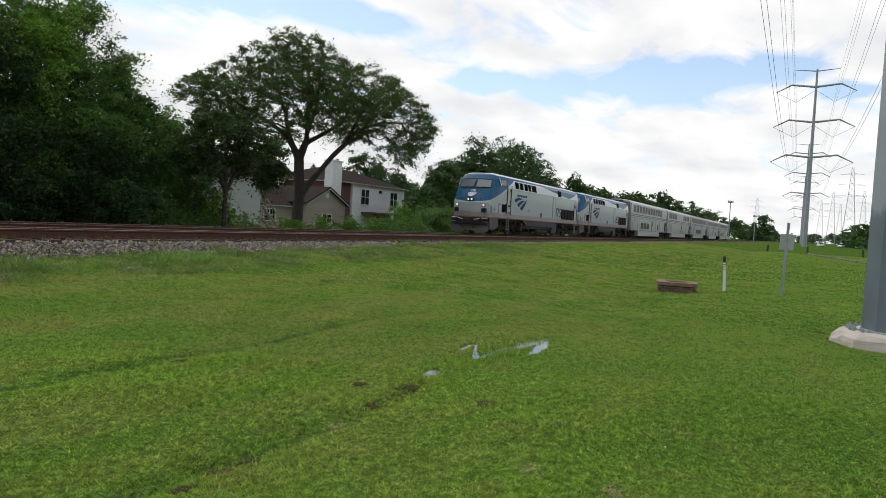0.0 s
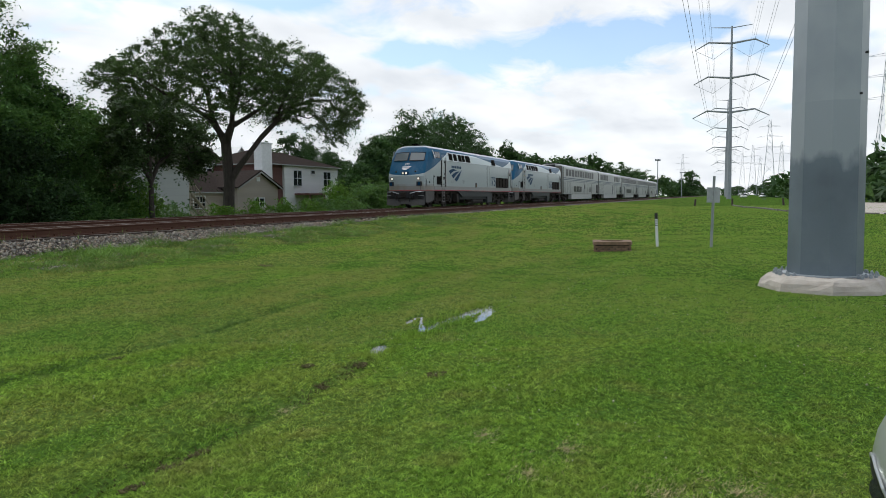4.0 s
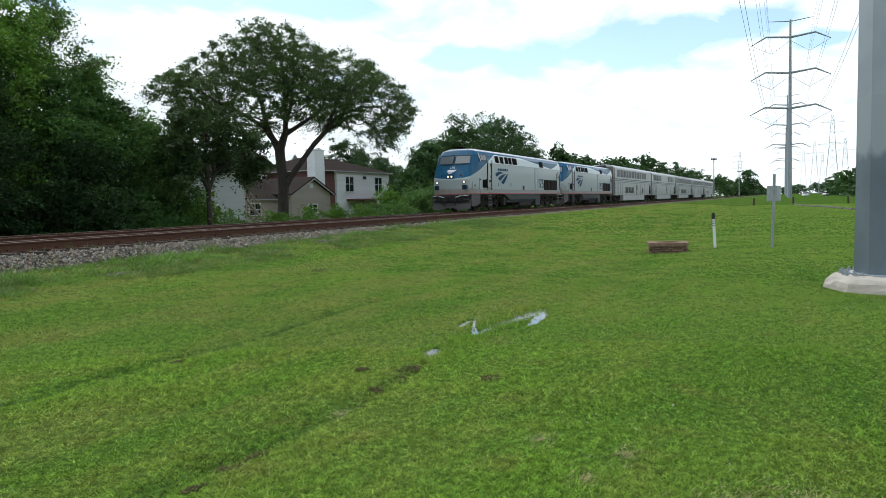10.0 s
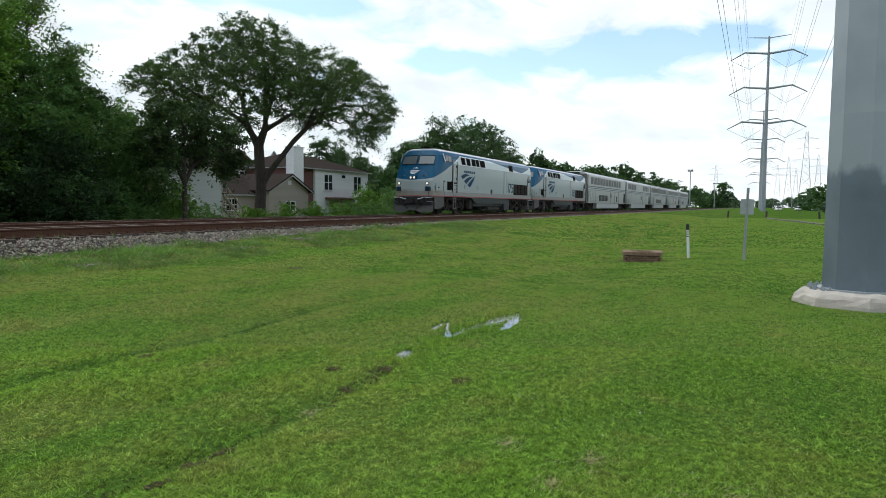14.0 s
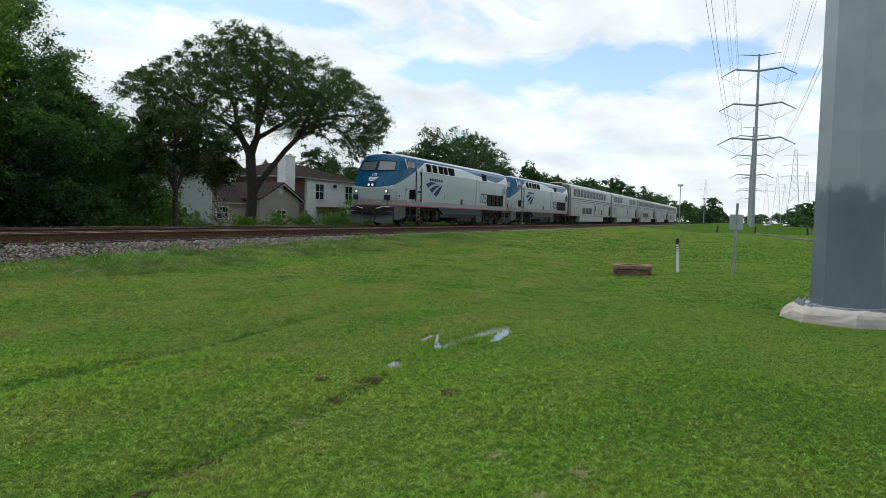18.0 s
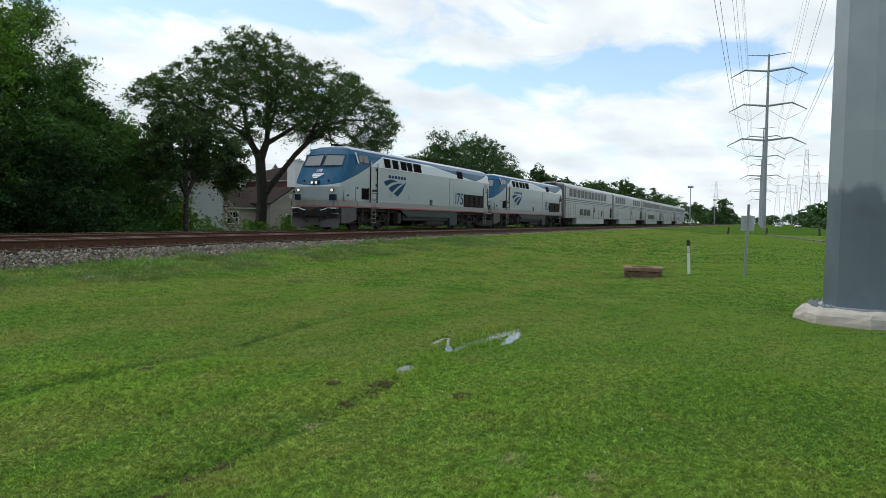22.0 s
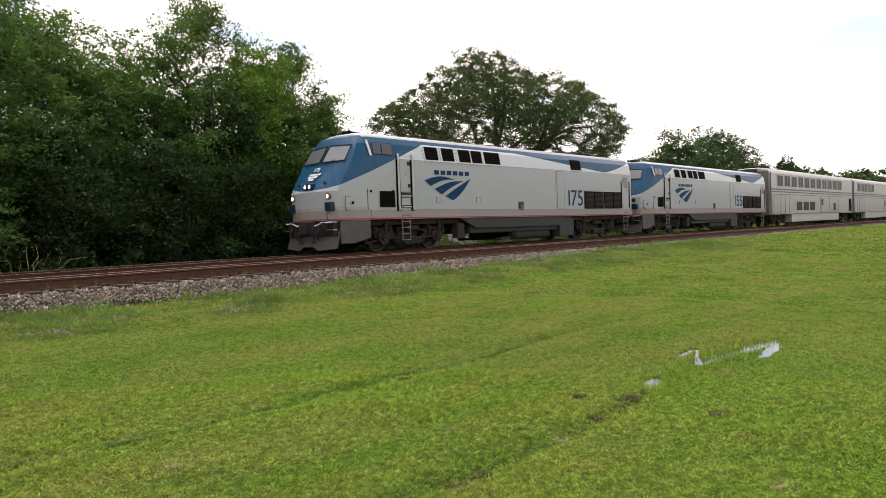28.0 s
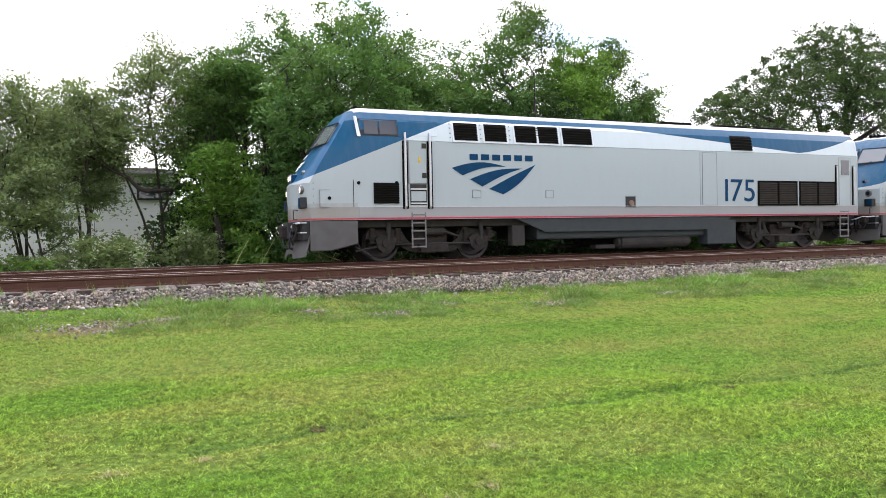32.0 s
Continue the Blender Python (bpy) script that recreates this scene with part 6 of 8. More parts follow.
def engine(number, s, label):
    t = thing("locomotive", label, "locomotive", "engines of the train")
    part("body", engine_shell(), None, t)
    # windscreen: two panes on the rake of the nose
    for sd in (-1, 1):
        bm = bmesh.new()
        q = lambda y, z, o: (float(np.interp(z, (2.5, 3.2, 3.7), (0.38, 0.92, 1.28))) + 0.03 * (abs(y) / 0.8) + (0.16 * max(0.0, abs(y) - 0.8) / 0.55) - o, sd * y, z + o * 0.6)
        v = [bm.verts.new(q(y, z, o)) for o in (0.0, 0.03) for y, z in ((0.09, 3.12), (1.12, 3.12), (1.07, 3.59), (0.09, 3.63))]
        for f in ((0, 1, 2, 3), (7, 6, 5, 4), (0, 4, 5, 1), (1, 5, 6, 2), (2, 6, 7, 3), (3, 7, 4, 0)):
            bm.faces.new([v[i] for i in f])
        w = part("windscreen", bm, M["glass_pale"], t, "pale reflecting windscreen pane")
        fr = [q(y, z, 0.035) for y, z in ((0.07, 3.09), (1.15, 3.09), (1.10, 3.63), (0.07, 3.67), (0.07, 3.09))]
        part("windscreen_frame", tube(fr, 0.022, 6), M["black"], w)
        part("wiper", tube([q(0.45, 3.0, 0.05), q(0.75, 3.12, 0.06)], 0.012, 5), M["black"], t)
        # ditch lights, marker boxes, headlights
        def round_lamp(name, y, z, sx, r, lit):
            l = part(name, cyl_bm(r, sx - 0.005, sx + 0.12, "x", 18, (0, sd * y, z)), M["bezel"], t)
            part("lens", cyl_bm(r * 0.60, sx - 0.012, sx + 0.01, "x", 16, (0, sd * y, z)), M["lamp"] if lit else M["glass"], l)
        round_lamp("ditch_light", 1.02, 1.92, 0.24, 0.12, s == 0.0)
        round_lamp("headlight", 0.13, 2.27, 0.15, 0.105, s == 0.0)
        round_lamp("class_light", 0.74, 2.36, 0.37, 0.075, False)
        b = part("marker_box", box_bm(0.20, 0.42, min(sd * 0.88, sd * 1.22), max(sd * 0.88, sd * 1.22), 1.44, 1.72, 0.02), M["black"], t)
        part("marker_glass", box_bm(0.185, 0.20, min(sd * 1.0, sd * 1.18), max(sd * 1.0, sd * 1.18), 1.48, 1.68), M["navy"], b)
    part("headlight_housing", box_bm(0.16, 0.40, -0.27, 0.27, 2.16, 2.38, 0.05), M["navy"], t)
    # nose marks
    me = text_mesh(number, 0.24, M["white_mark"], "nose_number")
    nb = part("nose_number", me, None, t, "small white engine number")
    rake = math.degrees(math.atan2(0.70, 0.54))
    nb.matrix_local = Matrix.Translation((0.71, 0, 2.85)) @ Matrix.Rotation(radians(-90), 4, "Z") @ Matrix.Rotation(radians(rake), 4, "X")
    for k, (y0, y1, z0, z1) in enumerate(((-0.30, 0.30, 2.66, 2.72), (-0.18, 0.30, 2.57, 2.64), (-0.05, 0.22, 2.49, 2.55))):
        bm = bmesh.new()
        v = [bm.verts.new((0.38 + (z - 2.5) * 0.77 - 0.012 + 0.03 * abs(y), y, z)) for y, z in ((y0, z0), (y1, z0), (y1 + 0.03, z1), (y0 - 0.06, z1))]
        bm.faces.new(v)
        part("nose_mark", bm, M["white_mark"], t)
    # pilot, plough, coupler and gear in front
    
    pl = [(-1.40, 0.80), (-1.46, 0.20), (-0.55, 0.14), (-0.30, 0.26), (0.30, 0.26), (0.55, 0.14), (1.46, 0.20), (1.40, 0.80), (0.5, 0.74), (0.42, 0.62), (-0.42, 0.62), (-0.5, 0.74)]
    part("snow_plough", poly_bm(pl, 0.04, lambda u, v, w: (0.30 - 0.34 * max(0.0, 1.0 - v) ** 1.4 + 0.12 * abs(u) + w, u, v)), M["apron"], t, "dusty grey pilot plough")
    part("end_plate", box_bm(0.22, 0.6, -1.34, 1.34, 0.62, 1.12, 0.02), M["black"], t)
    part("coupler", joined(box_bm(-0.10, 0.4, -0.11, 0.11, 0.74, 0.98, 0.03), box_bm(-0.16, 0.10, -0.17, 0.20, 0.68, 1.02, 0.05)), M["truck"], t)
    part("drawbar_box", box_bm(0.0, 0.3, -0.42, 0.42, 0.66, 1.10, 0.03), M["black"], t)
    for sd in (-1, 1):
        part("front_apron", poly_bm([(0.40, 1.10), (0.40, 0.34), (0.95, 0.34), (1.70, 0.50), (1.70, 1.10)], 0.05, lambda u, v, w, q=sd: (u, q * (1.45 + w), v)), M["apron"], t, "dusty grey side apron")
        part("apron_edge", tube([(0.40, sd * 1.49, 0.35), (0.95, sd * 1.49, 0.35), (1.69, sd * 1.49, 0.51)], 0.016, 6), M["frame_grey"], t)
        part("cable_loop", joined(tube([(0.10, sd * 0.75, 1.02), (-0.02, sd * 0.80, 0.78), (0.05, sd * 0.95, 0.62), (0.14, sd * 1.1, 0.95)], 0.026, 7), tube([(0.10, sd * 0.62, 0.98), (0.0, sd * 0.66, 0.70), (0.10, sd * 0.60, 0.50)], 0.026, 7)), M["black"], t)
        part("pilot_bracket", box_bm(0.08, 0.30, min(sd * 0.50, sd * 0.72), max(sd * 0.50, sd * 0.72), 0.60, 0.78, 0.02), M["truck"], t)
        part("pilot_bracket", box_bm(0.02, 0.24, min(sd * 0.86, sd * 1.06), max(sd * 0.86, sd * 1.06), 0.84, 1.06, 0.02), M["truck"], t)
        part("uncoupling_lever", tube([(0.12, sd * 0.30, 0.95), (0.06, sd * 0.6, 0.98), (0.08, sd * 0.85, 1.05), (0.14, sd * 1.35, 1.06)], 0.025, 6), M["white_mark"], t)
        part("air_hose", tube([(0.12, sd * 0.45, 0.85), (0.02, sd * 0.48, 0.62), (0.03, sd * 0.40, 0.42), (0.12, sd * 0.32, 0.40)], 0.032, 7), M["black"], t)
        for a, z in ((0.16, 1.05), (0.14, 0.80)):
            part("front_step", box_bm(a, 0.32, min(sd * 1.05, sd * 1.4), max(sd * 1.05, sd * 1.4), z, z + 0.03), M["silver_bar"], t)
        part("grab_iron", tube([(0.10, sd * 1.25, 1.15), (0.0, sd * 1.28, 1.15), (0.0, sd * 1.28, 1.38), (0.12, sd * 1.25, 1.38)], 0.016, 6), M["black"], t)
    for sd in (-1, 1):
        # cab window of two panes, with its mirror plate
        w = part("cab_window", panel(1.74, 2.86, 3.30, 3.74, 0.012, 0.03, sd), M["black"], t)
        part("pane", panel(1.93, 2.30, 3.34, 3.70, 0.02, 0.02, sd), M["glass"], w)
        part("pane", panel(2.35, 2.82, 3.34, 3.70, 0.02, 0.02, sd), M["glass"], w)
        part("mirror_plate", panel(1.72, 1.81, 3.26, 3.80, 0.07, 0.03, sd, 1.66, 1.74), M["white_mark"], w)
        part("filler_panel", panel(3.1, 3.95, 3.34, 3.74, 0.008, 0.02, sd, 3.1, 4.0), M["livery"], t)
        # cab door with its recess, grab rails and steps
        d = part("cab_door", panel(3.14, 3.62, 2.08, 3.22, 0.010, 0.02, sd), M["livery"], t)
        part("hinge", joined(*[panel(3.50, 3.62, z, z + 0.13, 0.03, 0.03, sd) for z in (2.22, 3.0)]), M["frame_grey"], d)
        r = part("step_recess", panel(3.16, 3.62, 1.50, 2.05, 0.006, 0.02, sd), M["frame_grey"], t)
        part("step_plate", panel(3.18, 3.60, 1.60, 1.86, 0.014, 0.02, sd), M["livery"], r)
        part("step_tread", joined(*[panel(3.16, 3.62, z, z + 0.04, 0.05, 0.06, sd) for z in (1.52, 1.90)]), M["silver_bar"], r)
        for q in (3.02, 3.72):
            part("grab_rail", tube([(q, sd * 1.53, 1.42), (q, sd * 1.565, 1.46), (q, sd * 1.575, 3.22), (q, sd * 1.545, 3.40)], 0.036, 8), M["silver_bar"], t, "bright steel grab rail")
            part("rail_channel", panel(q - 0.07, q + 0.085, 1.40, 3.195, 0.006, 0.02, sd), M["slat"], t, "dark recess behind the rail")
        ladder(t, 3.20, 3.58, 0.36, 1.30, sd, 5)
        louvre(t, "cab_vent", 2.15, 2.84, 1.54, 2.08, sd, 9)
        part("sand_hatch", panel(0.70, 1.10, 1.46, 1.88, 0.010 - 0.085, 0.03, sd), M["livery"], t)
        part("frame_seam", panel(1.590, 1.605, 1.45, 2.15, 0.004, 0.02, sd), M["frame_grey"], t)
        part("filler_cap", joined(*[cyl_bm(0.045, sd * 1.50, sd * 1.545, "y", 12, (q, 0, z)) for q, z in ((1.74, 2.07), (2.78, 2.08), (0.93, 1.68))]), M["slat"], t)
        part("small_hatch", panel(4.98, 5.22, 1.70, 1.90, 0.005, 0.02, sd), M["livery"], t)
        part("small_hatch", panel(7.30, 7.54, 1.70, 1.90, 0.005, 0.02, sd), M["livery"], t)
        # vents under the roof
        louvre(t, "roof_vent", 4.46, 5.16, 3.25, 3.74, sd, 7, M["white_mark"])
        louvre(t, "roof_vent", 5.38, 6.06, 3.25, 3.74, sd, 7, M["white_mark"])
        louvre(t, "roof_vent", 6.34, 7.74, 3.25, 3.74, sd, 7, M["white_mark"], (7.05,))
        louvre(t, "roof_vent", 7.90, 8.90, 3.25, 3.74, sd, 7, M["white_mark"])
        louvre(t, "rear_roof_vent", 14.28, 15.18, 3.26, 3.74, sd, 5)
        louvre(t, "rear_vent", 15.44, 17.12, 1.50, 2.23, sd, 12, M["slat"], (16.28,))
        louvre(t, "rear_vent", 17.32, 18.94, 1.50, 2.23, sd, 12, M["slat"], (18.13,))
        for j0, j1, k0, k1 in ((0.68, 1.12, 1.45, 1.90), (3.12, 3.64, 2.07, 3.20), (4.97, 5.23, 1.69, 1.91), (7.29, 7.55, 1.69, 1.91), (13.05, 13.65, 1.47, 3.15), (19.19, 19.77, 1.45, 3.13), (10.06, 10.44, 1.40, 1.76)):
            o = 0.011 if j0 > 1 else -0.072
            part("panel_joint", joined(panel(j0, j1, k0, k0 + 0.012, o, 0.02, sd), panel(j0, j1, k1 - 0.012, k1, o, 0.02, sd), panel(j0, j0 + 0.012, k0, k1, o, 0.02, sd), panel(j1 - 0.012, j1, k0, k1, o, 0.02, sd)), M["seam"], t)
        part("belt_joint", panel(3.9, 19.9, 3.196, 3.206, 0.004, 0.02, sd), M["seam"], t)
        part("body_joint", joined(*[panel(q, q + 0.008, 1.46, 3.19, 0.003, 0.02, sd) for q in (12.96,)]), M["seam"], t)
        part("sill_edge", panel(1.75, 20.0, 1.445, 1.462, 0.012, 0.02, sd), M["silver_bar"], t)
        part("yellow_mark", panel(3.40, 3.46, 2.62, 2.76, 0.02, 0.02, sd), M["yellow"], t)
        part("bolt_row", joined(*[panel(q, q + 0.035, z, z + 0.035, 0.034, 0.01, sd) for q in (4.32, 5.24, 6.14) for z in (3.30, 3.42, 3.56, 3.68)]), M["seam"], t)
        part("bolt_row", joined(*[panel(0.505, 0.53, z, z + 0.03, -0.085, 0.02, sd) for z in (1.55, 1.72, 1.9, 2.05)]), M["seam"], t)
        part("access_panel", panel(13.06, 13.64, 1.48, 3.14, 0.006, 0.02, sd), M["livery"], t)
        f = part("fuel_filler", panel(10.08, 10.42, 1.42, 1.74, 0.006, 0.02, sd), M["black"], t)
        part("fuel_cap", cyl_bm(0.09, sd * 1.52, sd * 1.56, "y", 14, (10.27, 0, 1.54)), M["brick_red"], f)
        d = part("rear_door", panel(19.20, 19.76, 1.46, 3.12, 0.008, 0.02, sd), M["livery"], t)
        part("door_window", panel(19.30, 19.68, 2.52, 3.04, 0.018, 0.02, sd), M["glass"], d)
        for q in (19.06, 19.90):
            part("rail_channel", panel(q - 0.06, q + 0.06, 1.46, 2.86, 0.006, 0.02, sd), M["slat"], t)
            part("grab_rail", tube([(q, sd * 1.53, 1.50), (q, sd * 1.565, 1.54), (q, sd * 1.565, 2.78), (q, sd * 1.53, 2.82)], 0.024, 8), M["silver_bar"], t)
        ladder(t, 19.26, 19.66, 0.34, 1.30, sd, 5)
        # side marks: the flight of three blades, the word as blocks, the number
        y = sd * (1.52 + 0.006)
        pl = lambda u, v, w, y=y: (u, y, v)

        def blade(top, bottom):
            bm = bmesh.new()
            n = 10
            a = [bm.verts.new((0.18 + top[0] + (top[2] - top[0]) * k / n, y, top[1] + (top[3] - top[1]) * (k / n) + top[4] * math.sin(math.pi * k / n))) for k in range(n + 1)]
            b = [bm.verts.new((0.18 + bottom[0] + (bottom[2] - bottom[0]) * k / n, y, bottom[1] + (bottom[3] - bottom[1]) * (k / n) + bottom[4] * math.sin(math.pi * k / n))) for k in range(n + 1)]
            for k in range(n):
                bm.faces.new((a[k], a[k + 1], b[k + 1], b[k]))
            return bm
        part("side_mark", blade((4.18, 2.50, 5.84, 2.56, 0.14), (4.50, 2.30, 5.84, 2.56, 0.09)), M["navy"], t, "dark blue curved blade mark")
        part("side_mark", blade((4.72, 2.20, 6.36, 2.52, 0.10), (5.10, 2.00, 6.36, 2.52, 0.05)), M["navy"], t, "dark blue curved blade mark")
        part("side_mark", blade((5.30, 1.94, 6.78, 2.63, 0.02), (5.74, 1.79, 6.78, 2.63, -0.10)), M["navy"], t, "dark blue curved blade mark")
        for k in range(6):
            q = 4.90 + 0.345 * k
            sh = [(q, 2.73), (q + 0.25, 2.73), (q + 0.25, 2.89), (q, 2.89)]
            part("word_block", poly_bm(sh, 0.004, lambda u, v, w, y=y, q=sd: (u, y + q * w, v)), M["navy"], t)
        nm = part("side_number", text_mesh(number, 1.0, M["navy"], "side_number"), None, t, "large dark blue engine number")
        lo, hi = min(v.co.x for v in nm.data.vertices), max(v.co.x for v in nm.data.vertices)
        for v in nm.data.vertices:
            if v.co.x < lo + 0.27 * (hi - lo):
                v.co.x += 0.115 * (hi - lo)
        bb = [v.co.copy() for v in nm.data.vertices]
        wdt, hgt = max(v.x for v in bb) - min(v.x for v in bb), max(v.y for v in bb) - min(v.y for v in bb)
        cx, cy = (max(v.x for v in bb) + min(v.x for v in bb)) / 2, (max(v.y for v in bb) + min(v.y for v in bb)) / 2
        nm.data.transform(Matrix.Translation((-cx, -cy, 0)))
        nm.data.transform(Matrix.Diagonal((1.26 / wdt, 0.72 / hgt, 1, 1)))
        nm.matrix_local = Matrix.Translation((14.62, y, 1.95)) @ Matrix.Rotation(radians(90), 4, "X") @ (Matrix.Rotation(math.pi, 4, "Y") if sd > 0 else Matrix.Identity(4))
        # tank and gear between the trucks
        part("tank_side", poly_bm([(6.35, 1.11), (7.3, 0.72), (13.55, 0.70), (14.35, 1.11)], 0.06, lambda u, v, w, q=sd: (u, q * (1.46 - w), v)), M["tank_grey"], t, "dark grey fuel tank side")
        part("air_reservoir", joined(cyl_bm(0.20, 10.1, 12.7, "x", 16, (0, sd * 1.10, 0.36)), cyl_bm(0.14, 10.0, 12.8, "x", 16, (0, sd * 1.10, 0.36))), M["frame_grey"], t)
        part("drain_valve", joined(box_bm(9.2, 9.9, min(sd * 0.9, sd * 1.2), max(sd * 0.9, sd * 1.2), 0.18, 0.30, 0.02), tube([(9.1, sd * 1.1, 0.5), (10.1, sd * 1.1, 0.5)], 0.03, 6)), M["frame_grey"], t)
        part("battery_box", box_bm(13.3, 14.5, min(sd * 1.0, sd * 1.45), max(sd * 1.0, sd * 1.45), 0.22, 1.0, 0.03), M["tank_grey"], t)
        part("sand_pipe", tube([(1.75, sd * 1.2, 1.05), (1.72, sd * 1.2, 0.6), (1.95, sd * 1.05, 0.25), (2.15, sd * 0.9, 0.18)], 0.025, 6), M["frame_grey"], t)
        part("guard_iron", joined(tube([(1.70, sd * 1.15, 0.42), (2.2, sd * 1.1, 0.16)], 0.03, 6), tube([(1.72, sd * 1.15, 0.30), (2.5, sd * 1.12, 0.44)], 0.03, 6)), M["frame_grey"], t)
        part("toolbox", box_bm(6.25, 6.65, min(sd * 1.1, sd * 1.4), max(sd * 1.1, sd * 1.4), 0.34, 0.92, 0.02), M["frame_grey"], t)
        part("builder_box", panel(1.74, 2.12, 1.20, 1.44, 0.02, 0.03, sd), M["livery"], t)
    part("fuel_tank", box_bm(7.1, 13.6, -1.30, 1.30, 0.50, 1.12, 0.05), M["tank_grey"], t)
    part("underframe", box_bm(0.5, 20.1, -1.25, 1.25, 0.92, 1.13, 0.02), M["frame_grey"], t)
    for a, b, h, w in ((12.3, 13.5, 0.10, 0.6), (14.6, 16.0, 0.09, 0.55), (16.4, 17.8, 0.09, 0.55), (9.2, 10.6, 0.07, 0.5)):
        part("roof_fan", box_bm(a, b, -w, w, 4.11, 4.15 + h, 0.04), M["slat"], t)
    part("horn", joined(*[tube([(2.6, q, 4.24), (2.2, q, 4.24), (2.1, q, 4.24)], [0.02, 0.035, 0.07], 10) for q in (-0.1, 0.05, 0.2)], box_bm(2.45, 2.6, -0.15, 0.25, 4.12, 4.22)), M["slat"], t)
    part("rear_buffer_plate", box_bm(20.28, 20.5, -0.55, 0.55, 0.9, 3.3, 0.05), M["slat"], t, "dark rubber gangway plate")
    part("rear_hoses", joined(*[tube([(20.3, q, 1.05), (20.55, q, 0.75), (20.7, q, 0.8)], 0.03, 6) for q in (-0.9, -0.6, 0.6, 0.9)]), M["black"], t)
    part("rear_coupler", box_bm(20.0, 20.75, -0.12, 0.12, 0.74, 0.98, 0.03), M["truck"], t)
    bogie(t, 3.91)
    bogie(t, 17.0)
    TRAIN.append((t, s))
    for ob in t.children_recursive:
        if ob.type == "MESH" and ob.matrix_local == Matrix.Identity(4) and (ob.parent is t or ob.parent.type == "MESH"):
            for v in ob.data.vertices:
                if v.co.x < 1.9:
                    f = (1.9 - max(v.co.x, 0.0)) / 1.9
                    v.co.x += 0.13 * f
                    v.co.y *= 1 - 0.085 * f
    return t


TRAIN = []
engine("175", 0.0, "leading blue and silver diesel passenger locomotive with lit headlights")
engine("155", 21.1, "second blue and silver diesel passenger locomotive coupled behind the first")


